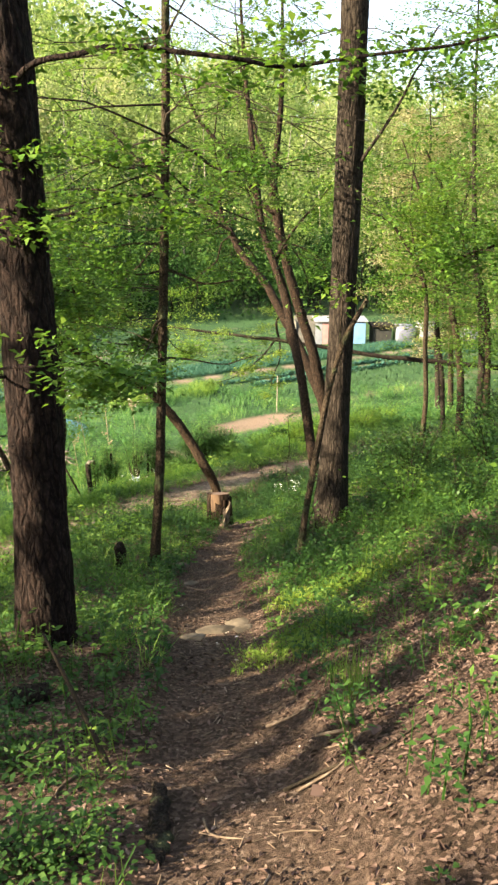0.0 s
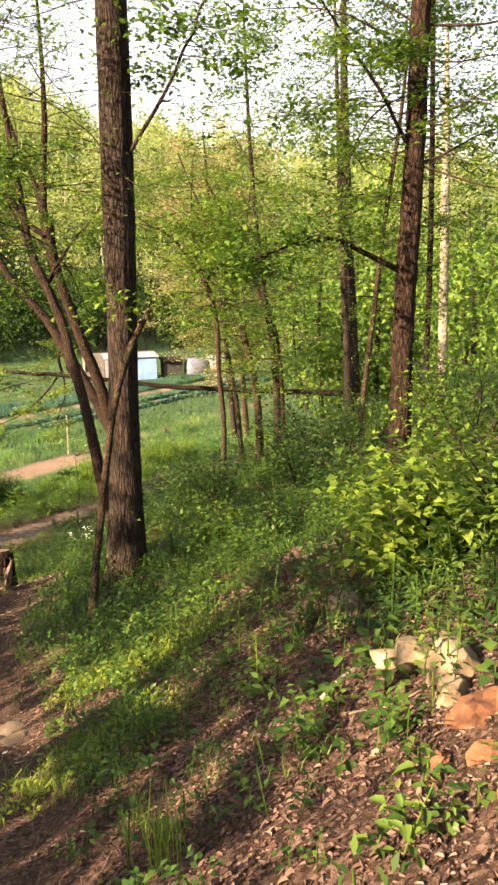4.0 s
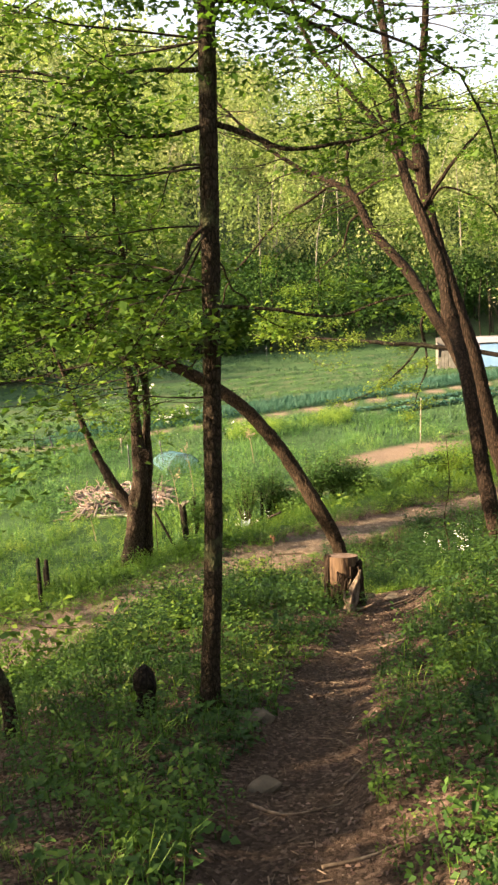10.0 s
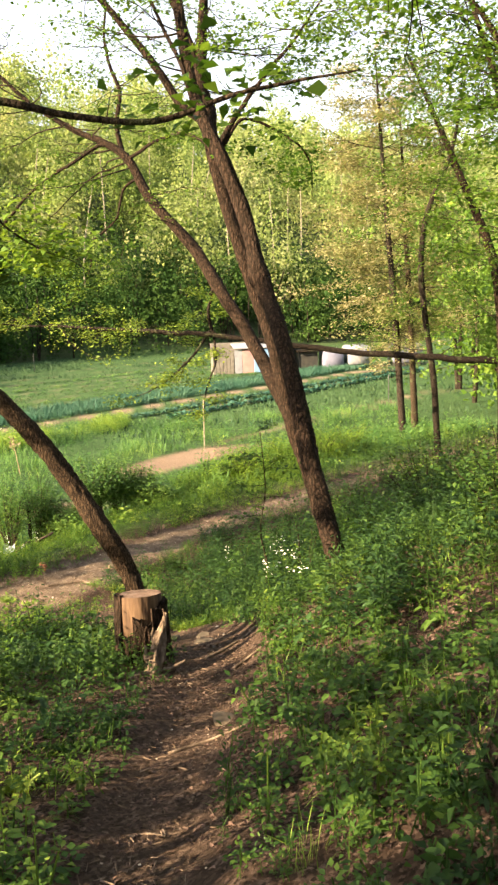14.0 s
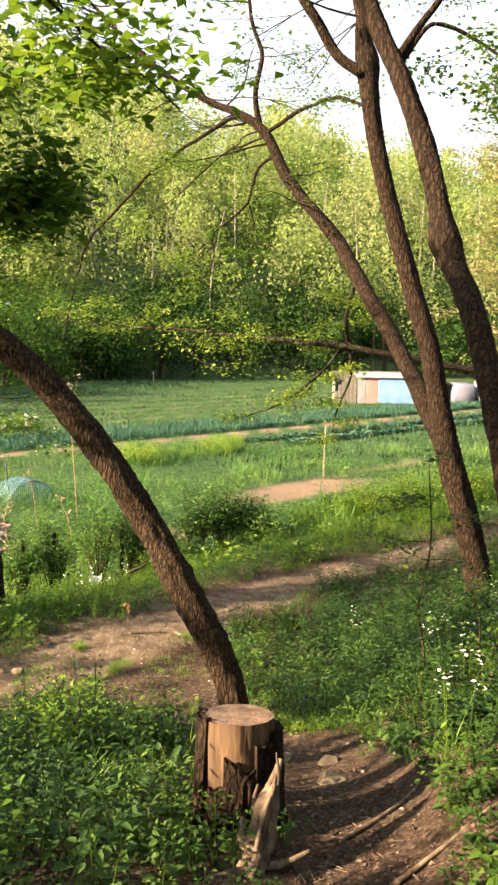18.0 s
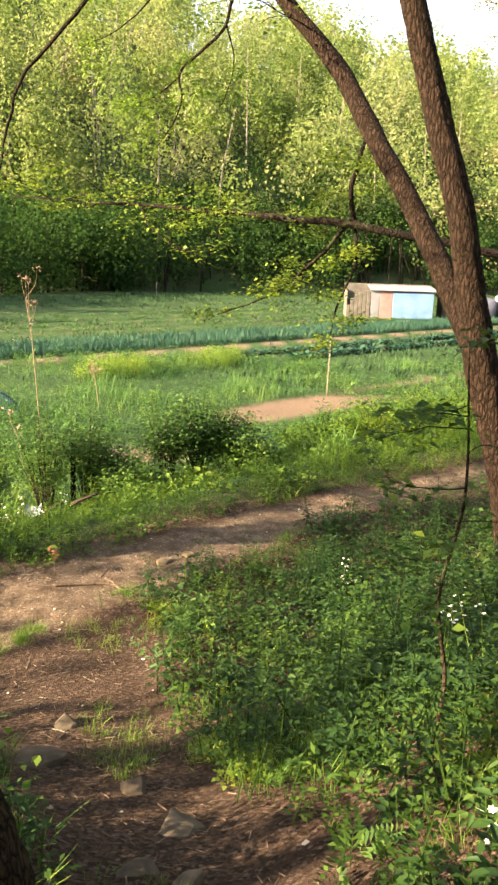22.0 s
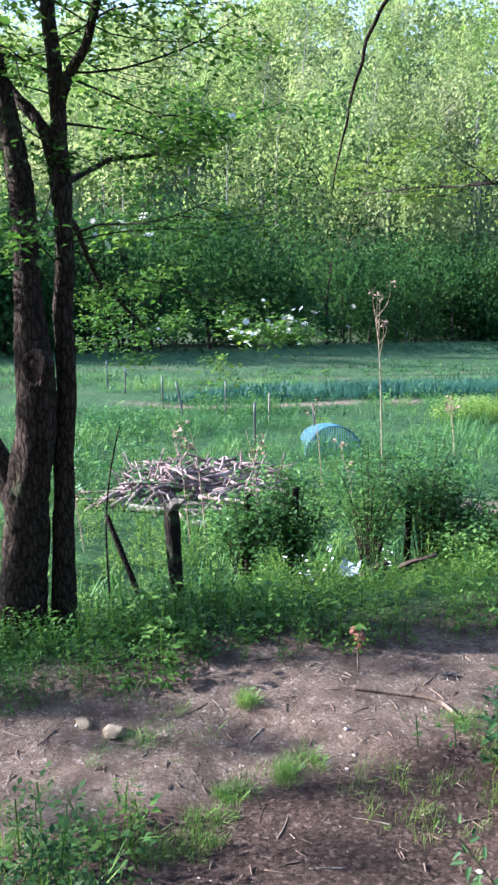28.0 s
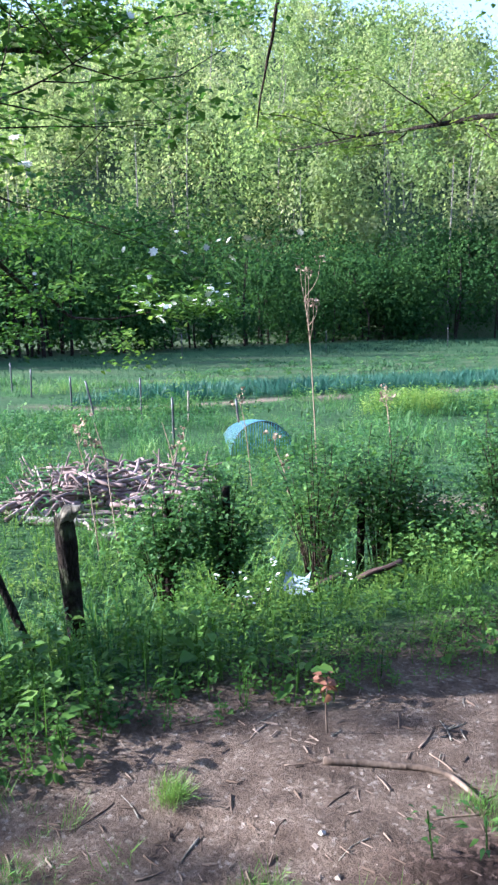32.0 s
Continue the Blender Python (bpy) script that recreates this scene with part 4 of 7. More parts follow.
# tree of several stems by the track
MT = [(-4.5, 16.9, -4.5, 0.23), (-4.46, 16.9, -4.19, 0.18), (-4.38, 16.9, -3.7, 0.158), (-4.33, 16.9, -3.3, 0.150), (-4.22, 16.9, -2.85, 0.130), (-4.20, 16.9, -2.6, 0.128), (-4.21, 16.9, -2.4, 0.118), (-4.22, 16.9, -1.9, 0.085), (-4.23, 16.9, -1.29, 0.078), (-4.32, 16.9, -0.8, 0.065), (-4.6, 16.9, 0.2, 0.045), (-4.9, 17, 2.0, 0.015)]
multi = tree("multi_stemmed_tree", "dark tree of several stems at the edge of the track", MT, M_GNARLED,
     [[(-4.28, 17.12, -4.35, 0.10), (-4.24, 17.1, -3.9, 0.085), (-4.18, 17.1, -3.25, 0.075), (-4.12, 17.1, -2.65, 0.07), (-4.10, 17.1, -1.89, 0.066), (-4.08, 17.1, -1.35, 0.06), (-4.06, 17.1, -0.77, 0.052), (-4.11, 17.1, -0.15, 0.045), (-4.15, 17.2, 1.5, 0.02)],
      [(-4.33, 16.9, -3.5, 0.12), (-4.55, 16.9, -3.2, 0.11), (-4.75, 16.9, -2.88, 0.09), (-4.88, 16.9, -2.6, 0.075), (-5.2, 16.8, -1.6, 0.045), (-5.6, 16.7, 0.0, 0.015)],
      [(-4.06, 17.1, -0.85, 0.036), (-4.0, 17.1, -0.7, 0.034), (-3.83, 17.1, -0.47, 0.03), (-3.66, 17.15, -0.1, 0.025), (-3.45, 17.3, 0.9, 0.012)],
      [(-4.08, 17.08, -1.4, 0.045), (-4.1, 17.05, -1.15, 0.042), (-4.22, 17.05, -0.87, 0.04), (-4.42, 17.05, -0.65, 0.036), (-4.6, 17.05, 0.3, 0.02)],
      [(-4.08, 17.15, -1.45, 0.026), (-4.3, 17.5, -1.62, 0.023), (-4.49, 17.8, -1.72, 0.021), (-4.81, 18.6, -2.06, 0.018), (-5.04, 19.5, -2.4, 0.014), (-5.12, 20.2, -2.56, 0.010), (-5.0, 21.0, -2.55, 0.007), (-4.5, 21.3, -2.42, 0.003)], [(-4.09, 17.15, -1.27, 0.024), (-4.19, 17.8, -1.02, 0.018), (-4.17, 18.5, -0.88, 0.014), (-4.18, 19.2, -0.6, 0.010), (-3.93, 20.0, -0.28, 0.004)]],
     seed=9, seg=36, rings=260, rough=0.14, plate=(11, 9), shoots=[(-1, 18, 1.5, 0.012, 0.6, 1), (0, 24, 1.6, 0.01, 0.45, 1), (1, 18, 1.5, 0.01, 0.4, 1), (2, 14, 1.3, 0.008, 0.3, 1), (3, 12, 1.2, 0.008, 0.3, 1), (4, 16, 0.7, 0.005, 0.25, 1, 0.0), (5, 12, 0.9, 0.005, 0.2, 1, 0.0)], leafsize=0.055, per=5)

knot = [(-4.09 + 0.085 * math.cos(a) * (1 + 0.15 * math.sin(3 * a)), 16.80 - 0.012 * math.cos(2 * a), -2.43 + 0.10 * math.sin(a), 0.028 + 0.008 * math.sin(2 * a)) for a in np.linspace(0, 6.2832, 15)]
part("knot", joined([tube(knot, 10, 60, 0.3, (8, 8), 3), tube([(-4.09, 16.88, -2.43, 0.09), (-4.09, 16.81, -2.43, 0.085), (-4.09, 16.79, -2.43, 0.06)], 14, 10, 0.1, (6, 6), 4)]), M_GNARLED, multi, "swollen rim of a hollow knot")

# small twin tree up the bank
tree("small_twin_tree", "small crooked tree with two spreading stems on the bank", [(2.65, 12.0, -2.0, 0.05), (2.634, 12, -1.68, 0.043), (2.66, 12, -0.9, 0.036), (2.62, 12, -0.27, 0.034), (2.465, 12, 1.055, 0.03), (2.2, 12, 1.45, 0.022), (2.0, 12, 1.69, 0.016), (1.6, 12, 1.85, 0.006)], M_YOUNG,
     [[(2.465, 12, 1.05, 0.02), (2.71, 12, 1.54, 0.015), (2.85, 12, 2.1, 0.006)], [(2.5, 12.0, 0.9, 0.018), (2.3, 11.9, 1.8, 0.012), (2.35, 11.9, 2.6, 0.005)]], seed=10, seg=16, rings=90, rough=0.15, shoots=[(-1, 22, 1.2, 0.008, 0.45, 1), (0, 12, 1.0, 0.006, 0.2, 1), (1, 14, 1.0, 0.006, 0.2, 1)], leafsize=0.05, per=5)

# the straight tree up the slope with one arched dark limb
tree("slope_tree", "straight reddish-barked tree up the slope with one arched limb", [(3.47, 8, -1.0, 0.15), (3.466, 8, -0.6, 0.115), (3.471, 8, 0.56, 0.10), (3.528, 8, 1.63, 0.092), (3.59, 8, 3.33, 0.08), (3.7, 8, 6, 0.06), (3.8, 8, 10, 0.02)], M_RED,
     [[(3.485, 8, 1.15, 0.03), (3.137, 8, 1.35, 0.025), (2.825, 8, 1.471, 0.02), (2.522, 8, 1.43, 0.016), (2.125, 8, 1.32, 0.010), (1.83, 8, 1.144, 0.005)], [(3.5, 8, 2.2, 0.02), (3.1, 7.8, 2.7, 0.014), (2.5, 7.6, 3.3, 0.006)]], seed=11, seg=32, rings=200, rough=0.14,
     shoots=[(0, 14, 0.8, 0.006, 0.3, 1, 0.1), (1, 10, 1.0, 0.007, 0.2, 1), (-1, 46, 2.0, 0.015, 0.30, 1)], leafsize=0.055, per=5)

M_BLOOMING = foliage("pale_spring_leaves", [(0.0, (0.12, 0.15, 0.05)), (0.5, (0.25, 0.25, 0.12)), (1.0, (0.40, 0.35, 0.23))], 1.5, 0.4)
# more young stems on the slope
for k, (pts, m) in enumerate([
        ([(4.25, 11, -1.35, 0.05), (4.274, 11, -1.0, 0.042), (4.456, 11, 0.516, 0.036), (4.595, 11, 1.7, 0.03), (4.8, 11, 3.03, 0.024), (5, 11, 5, 0.008)], M_YOUNG),
        ([(5.22, 11, -0.9, 0.055), (5.229, 11, -0.4, 0.045), (5.253, 11, 1.7, 0.038), (5.216, 11, 4.3, 0.03), (5.2, 11, 7, 0.01)], M_DARK),
        ([(3.72, 14, -2.1, 0.075), (3.667, 14, -0.76, 0.06), (3.343, 14, 0.67, 0.05), (3.174, 14, 1.2, 0.042), (3.0, 14, 1.72, 0.03), (2.5, 14, 3, 0.01)], M_YOUNG),
        ([(4.6, 16, -2.6, 0.08), (4.558, 16, -0.28, 0.062), (4.38, 16, 0.88, 0.055), (4.2, 16, 3, 0.04), (4.1, 16, 6, 0.01)], M_DARK),
        ([(6.9, 18, -2.8, 0.1), (6.857, 18, -1.0, 0.08), (6.72, 18, 1.74, 0.07), (6.6, 18, 5, 0.04), (6.5, 18, 8, 0.01)], M_OAK),
        ([(10.3, 20, -1.6, 0.14), (10.25, 20, -0.6, 0.12), (10.2, 20, 3.5, 0.1), (10.1, 20, 8, 0.03)], M_PALE),
        ([(5.4, 22, -3.9, 0.08), (5.29, 22, -2.7, 0.065), (5.11, 22, 1.1, 0.05), (5.5, 22, 2.0, 0.04), (5.8, 22, 3.5, 0.02)], M_DARK),
        ([(6.1, 20.5, -3.6, 0.11), (6.07, 20.5, -2.35, 0.095), (5.82, 20.5, 0.0, 0.085), (5.12, 20.5, 1.6, 0.06), (4.2, 20.5, 3.5, 0.02)], M_RED),
        ([(7.1, 30, -5.3, 0.13), (7.03, 30, -4.4, 0.11), (6.87, 30, -2.1, 0.1), (6.5, 30, 2, 0.07), (6.2, 30, 6, 0.02)], M_OAK),
        ([(7.8, 31, -5.3, 0.12), (7.7, 31, -3.4, 0.10), (7.5, 31, 0, 0.08), (7.2, 31, 5, 0.02)], M_YOUNG),
        ([(-2.2, 8.0, -2.25, 0.05), (-2.17, 8.0, -1.94, 0.04), (-2.314, 8.0, -1.417, 0.036), (-2.413, 8.0, -0.99, 0.033), (-2.6, 8.0, -0.5, 0.025), (-3.0, 8.1, 0.6, 0.01)], M_YOUNG)]):
    z0 = gnd(pts[0][0], pts[0][1]) - 0.15
    pts[0] = (pts[0][0], pts[0][1], min(z0, pts[1][2] - 0.1), pts[0][3])
    tree("young_tree", "young woodland tree with thin leafy branches", pts, m, seed=20 + k, seg=16, rings=90, rough=0.12, shoots=[(-1, 75 if k in (8, 9) else 40 if k < 10 else 8, 2.7 if k in (8, 9) else 1.8 if k < 10 else 0.8, 0.014 if k in (8, 9) else 0.010, 0.30, 1.0)], leafsize=0.09 if k in (8, 9) else 0.06, per=9 if k in (8, 9) else 6, jitter=0.16, leafmat=M_BLOOMING if k in (8, 9) else None)

# ---- the stump ----
st = thing("tree_stump", (-0.47, 11.52, gnd(-0.47, 11.52)), "sawn tree stump, bark half stripped from its side", "stump")
g = np.random.default_rng(31)
zb, zt = gnd(-0.47, 11.52) - 0.1, -2.24
def sloped(shape):
    """The sawn top falls away to the far side."""
    v, f = np.array(shape[0], float), shape[1]
    v[:, 2] -= 0.2 * (v[:, 1] - 11.52) * np.clip((v[:, 2] - zt + 0.3) / 0.3, 0, 1)
    return v, f


part("stump_body", sloped(tube([(-0.455, 11.53, zb, 0.21), (-0.46, 11.53, zb + 0.15, 0.178), (-0.466, 11.525, zb + 0.3, 0.162), (-0.47, 11.52, zt - 0.03, 0.152), (-0.47, 11.52, zt, 0.149)], 56, 70, 0.05, (7, 5), 31, caps=False)), M_STUMPSIDE, st)
a = np.arange(56) / 56 * 2 * np.pi
rings = np.array([0.0, 0.04, 0.08, 0.12, 0.1475])
v = np.concatenate([np.stack([-0.47 + r * np.cos(a), 11.52 + r * np.sin(a), zt + 0.006 * (noise2(r * np.cos(a) * 9, r * np.sin(a) * 9, 0.3, 8) - 0.5)], -1) for r in rings])
f = [(i * 56 + j, i * 56 + (j + 1) % 56, (i + 1) * 56 + (j + 1) % 56, (i + 1) * 56 + j) for i in range(4) for j in range(56)]
part("cut_face", sloped((v, np.array(f))), M_CUT, st, "weathered pale sawn top with growth rings")
for a0, a1, zlo, zhi in ((-0.55, 0.7, zb, zt - 0.07), (2.8, 3.85, zb, zt - 0.01), (5.15, 5.75, zb, zt - 0.10), (4.75, 5.15, zb, zt - 0.19), (4.4, 4.75, zb, zt - 0.15), (3.95, 4.4, zb, zt - 0.27)):
    k, n = 16, 24
    aa, zz = np.meshgrid(np.linspace(a0, a1, k), np.linspace(zlo, zhi, n))
    r = np.interp(zz, [zb, zb + 0.15, zb + 0.3, zt], [0.225, 0.195, 0.178, 0.166]) + 0.02 * noise2(aa * 6, zz * 5, 0.5, 9)
    outer = np.stack([-0.465 + r * np.cos(aa), 11.525 + r * np.sin(aa), zz + 0.03 * noise2(aa * 5, zz, 0.4, 12) * (zz > zhi - 0.05)], -1).reshape(-1, 3)
    inner = outer * np.array([1, 1, 1]) - np.stack([0.03 * np.cos(aa), 0.03 * np.sin(aa), 0 * aa], -1).reshape(-1, 3)
    q = [(i * k + j, i * k + j + 1, (i + 1) * k + j + 1, (i + 1) * k + j) for i in range(n - 1) for j in range(k - 1)]
    rim = [i for i in range(k)] + [i * k + k - 1 for i in range(1, n)] + [(n - 1) * k + i for i in range(k - 2, -1, -1)] + [i * k for i in range(n - 2, 0, -1)]
    m = k * n
    q2 = [(d + m, c + m, b + m, a_ + m) for a_, b, c, d in q]
    q3 = [(rim[i], rim[(i + 1) % len(rim)], rim[(i + 1) % len(rim)] + m, rim[i] + m) for i in range(len(rim))]
    part("bark_slab", sloped((np.vstack([outer, inner]), np.array(q + q2 + q3))), M_RED, st)


# slim sapling that overhangs the path
g = gnd(0.62, 13.45)
tree("sapling", "slim sapling with broad drooping leaves beside the path", [(0.60, 13.40, g - 0.05, 0.011), (0.67, 13.48, -2.85, 0.009), (0.62, 13.5, -2.5, 0.008), (0.67, 13.47, -2.1, 0.006), (0.64, 13.5, -1.5, 0.003)], M_YOUNG, seed=60, seg=8, rings=40, rough=0.1, shoots=[(-1, 11, 0.40, 0.004, 0.33, 1.0, 0.1)], leafsize=0.048, per=1, jitter=0.04, leafmat=M_HERB)

# ---- the wooded hill across the valley ----
def crown_shape(n, gen, blobs=6, flat=1.0):
    """A crown one high and about 0.8 wide: uneven lobes, and leaf sprays spread over their skins."""
    c = gen.normal(0, 1, (blobs, 3)) * (0.21, 0.21, 0.22) + (0, 0, 0.55)
    rad = gen.uniform(0.16, 0.32, blobs)
    which = gen.integers(0, blobs, n)
    d = gen.normal(0, 1, (n, 3))
    d /= np.linalg.norm(d, axis=1, keepdims=True)
    p = c[which] + d * (rad[which] * gen.uniform(0.6, 1.15, n))[:, None] * (1, 1, flat)
    k = p[:, 2] > 0.02
    return p[k], d[k]


SPRAY = (np.array([(-0.5, -0.25, 0), (0.1, -0.5, 0.18), (0.5, 0.15, -0.1), (-0.1, 0.5, 0.15)]), np.array([(0, 1, 2, 3)]))


CLUMP = (np.array([(-0.5, -0.3, 0), (0.1, -0.5, 0.1), (0.5, 0.1, -0.05), (-0.1, 0.5, 0.08), (-0.35, 0.2, -0.3), (0.3, -0.2, 0.3), (0.45, 0.35, 0.25), (-0.2, -0.1, -0.35)]), np.array([(0, 1, 2, 3), (4, 5, 6, 7)]))


def facing(d, gen, loose):
    """Turns that lay a spray square to the direction d, more or less."""
    z = d + gen.normal(0, loose, d.shape) + (0, 0, 0.15)
    z /= np.linalg.norm(z, axis=1, keepdims=True)
    x = np.cross(gen.normal(0, 1, d.shape), z)
    x /= np.linalg.norm(x, axis=1, keepdims=True) + 1e-9
    return np.stack([x, np.cross(z, x), z], -1)


def woods(name, label, places, heights, n, size, mat, seed, wide=0.62, shape=SPRAY, tilt=0.42):
    """Many far crowns as one mesh: leaf sprays on uneven lobes."""
    gen = np.random.default_rng(seed)
    shapes = [crown_shape(n, gen) for _ in range(12)]
    ps, ss, ds = [], [], []
    for (x, y, z), h in zip(places, heights):
        s, out = shapes[int(gen.integers(12))]
        a = gen.uniform(0, 6.28)
        c, sn = math.cos(a), math.sin(a)
        grow = (h * wide * gen.uniform(0.8, 1.25), h * wide * gen.uniform(0.8, 1.25), h)
        turned = np.array([(c, sn, 0), (-sn, c, 0), (0, 0, 1)])
        q = (s * grow) @ turned + (x, y, z)
        ps.append(q)
        ds.append(out @ turned)
        ss.append(np.full(len(q), size) * gen.uniform(0.6, 1.3, len(q)))
    p, s = np.concatenate(ps), np.concatenate(ss)
    return tagged(part(name, scatter(shape, p, facing(np.concatenate(ds), gen, tilt), s), mat, smooth=False), label, "trees", kind="stuff")


gen = np.random.default_rng(5)


def hill_places(n, d0, d1, az0=-34, az1=62, near=False):
    out = []
    while len(out) < n:
        az, d = radians(gen.uniform(az0, az1)), gen.uniform(d0, d1)
        ca, sa = math.cos(az), -math.sin(az)
        r = (float(wood_edge(sa * 50, ca * 50)) / ca if near else 93 / max(0.35, ca - 0.28 * sa)) + d
        x, y = sa * r, ca * r
        out.append((x, y, float(land(x, y)) - 0.8))
    return out


near_edge = [(x, y, z + gen.uniform(-0.6, 1.0)) for x, y, z in hill_places(250, -2, 12, -32, 52, True) + hill_places(60, 0, 9, 12, 52)]
woods("wood_edge", "leafy edge of the woods at the foot of the hill, coloured dark for shade", near_edge, gen.uniform(5, 9.5, 310), 600, 0.28, M_SHADED_EDGE, 41, 0.95, SPRAY, 0.3)
mid_hill = hill_places(370, 5, 60, -32, 58)
woods("hill_woods", "spring-green woods climbing the hill, haze painted into the leaf colour", mid_hill, gen.uniform(9, 17, 370), 800, 0.36, M_HAZY_WOODS, 42, 0.66, SPRAY, 0.2)
far_hill = hill_places(430, 58, 190, -32, 58)
woods("ridge_woods", "yellow-green woods towards the ridge, haze painted into the leaf colour", far_hill, gen.uniform(11, 17, 430), 320, 0.64, M_HAZY_WOODS, 43, 0.75, SPRAY, 0.22)
tr_skins = []
for x, y, z in hill_places(75, 3, 30):
    h = gen.uniform(12, 20)
    bx, lean = x + gen.normal(0, 0.3), gen.normal(0, 0.9)
    tr_skins.append(tube([(x, y, z, 0.12), (bx, y, z + h * 0.5, 0.08), (x + lean, y, z + h, 0.03)], 5, 6, caps=False))
edge_skins = []
for x, y, z in hill_places(210, -1.5, 5, -34, 50, True):
    h = gen.uniform(4, 8)
    edge_skins.append(tube([(x, y, z, gen.uniform(0.07, 0.16)), (x + gen.normal(0, 0.2), y, z + h * 0.5, 0.07), (x + gen.normal(0, 0.6), y, z + h, 0.03)], 5, 5, caps=False))
tagged(part("edge_trunks", joined(edge_skins), M_DARK), "dark thin trunks along the edge of the far woods", "trunks", kind="stuff")
tagged(part("hill_trunks", joined(tr_skins), M_PALE), "pale bare trunks among the hill's leaves", "trunks", kind="stuff")

# woods up the slope to the side, and unseen ones added behind the walker
side = []
for _ in range(90):
    x, y = gen.uniform(7, 45), gen.uniform(4, 60)
    if x > 8 + 0.1 * y and x > (y - 35) * 0.9:
        side.append((x, y, float(land(x, y)) - 0.2))
woods("slope_woods", "leafy woodland on the slope above the path", side, gen.uniform(6, 12, len(side)), 850, 0.22, M_LEAF_NEAR, 44, 0.55)
tr_skins = []
for x, y, z in side:
    h = gen.uniform(5, 10)
    tr_skins.append(tube([(x, y, z - 0.3, 0.11), (x + gen.normal(0, 0.15), y, z + h * 0.5, 0.085), (x + gen.normal(0, 0.4), y, z + h, 0.02)], 6, 7, caps=False))
tagged(part("slope_trunks", joined(tr_skins), M_DARK), "thin trunks standing on the wooded slope", "trunks", kind="stuff")
# never in view: added to block sun and sky over the path
behind = [(x, y, float(land(x, y)) + 1.5) for x, y in [(-9, -6), (-15, -6), (-6, -12), (-12, -14), (-22, -8), (3, -9), (8, -5), (-3, -9), (6, -14), (1.5, -3), (-2.2, -3.5), (-4.5, -1.5), (-9.5, 4.3), (-19, 11)]]
woods("unseen_shade_woods", "unseen leafy woods added round the head of the path to shade it", behind, gen.uniform(7, 11, len(behind)), 950, 0.24, M_LEAF_NEAR, 45, 0.5)
# sparse crowns out of view, each placed so its dapples fall on the slope
thin = [(-7.5, 6.3, float(land(-7.5, 6.3)) + 2.0), (-9.8, 9.0, float(land(-9.8, 9.0)) + 2.6), (-8.2, 0.3, float(land(-8.2, 0.3)) + 2.0), (-5.8, 1.6, float(land(-5.8, 1.6)) + 2.2), (-7.3, 4.5, float(land(-7.3, 4.5)) + 1.8), (-8.6, 5.2, float(land(-8.6, 5.2)) + 2.2), (-7.7, 11.3, -1.4)]
woods("unseen_dapple_woods", "unseen thinly leaved trees added beside the path to dapple its light", thin, [6.5, 6.5, 6.5, 5.0, 5.5, 6.0, 4.6], 330, 0.20, M_LEAF_NEAR, 46, 0.6)
behind += thin
tr_skins = [tube([(x, y, z - 3, 0.16), (x, y, z + 2, 0.12), (x + 0.3, y, z + 7, 0.03)], 8, 8, caps=False) for x, y, z in behind]
tagged(part("unseen_shade_trunks", joined(tr_skins), M_DARK), "trunks of the unseen shade woods around the path's head", "trunks", kind="stuff")

# ---- undergrowth ----
LIMY = [(-0.02, 14.44, 0.25), (-0.26, 15.15, 0.2), (0.18, 13.96, 0.22), (-0.87, 16.56, 0.2), (-0.02, 13.85, 0.2), (-0.2, 14.15, 0.2), (0.84, 5.25, 0.3), (0.44, 4.5, 0.3), (0.24, 4.33, 0.35), (0.43, 5.62, 0.3)]

def sown(n, box, gen, keep):
    """n places in a box of the plan, kept by a chance, laid on the ground."""
    x, y = gen.uniform(box[0], box[1], n), gen.uniform(box[2], box[3], n)
    k = gen.uniform(0, 1, n) < keep(x, y)
    x, y = x[k], y[k]
    return np.stack([x, y, ground(x, y) - 0.01], -1)


def cover(x, y):
    """How thick herbs grow on the slope."""
    t = np.clip(on_trail(x, y) * 1.6 + on_track(x, y) * 1.6, 0, 1)
    patch = np.clip(noise2(x, y, 1.1, 21) * 1.9 - 0.35, 0.05, 1)
    dry = np.exp(-((x - 0.9) ** 2 / 0.8 + (y - 2.5) ** 2 / 3.0)) * 0.85
    return np.clip((1 - t) * (1 - dry) * (0.35 + 0.65 * patch), 0, 1) * (off_track(x, y) < 1.25)


def bed(name, label, shapes, places, sizes, mat, gen, tilt=0.25, cat="plants"):
    which = gen.integers(0, len(shapes), len(places))
    bits = []
    for k, s in enumerate(shapes):
        m = which == k
        if m.any():
            bits.append(scatter(s, places[m], turns(int(m.sum()), gen, tilt), sizes[m]))
    return tagged(part(name, joined(bits), mat), label, cat, kind="stuff")


g1 = np.random.default_rng(51)
herbs = [plant(14, 0.14, 0.07, 0.038, 0.40, g1), plant(18, 0.20, 0.06, 0.034, 0.36, g1, 4), plant(10, 0.08, 0.07, 0.046, 0.5, g1, 2), plant(20, 0.32, 0.06, 0.040, 0.28, g1, 7), plant(16, 0.22, 0.07, 0.048, 0.2, g1, 4)]
p = sown(20000, (-3.6, 3.6, 1.2, 23), g1, cover)
bed("herb_layer", "low green herbs covering the forest slope", herbs, p, g1.uniform(0.5, 1.1, len(p)) * (0.4 + 0.85 * noise2(p[:, 0], p[:, 1], 0.75, 52)), M_HERB, g1)

broad = [leafy(10, 0.15, 0.05, 0.055, g1, 3, 0.40), leafy(14, 0.22, 0.05, 0.05, g1, 4, 0.36), leafy(8, 0.09, 0.05, 0.06, g1, 2, 0.42)]
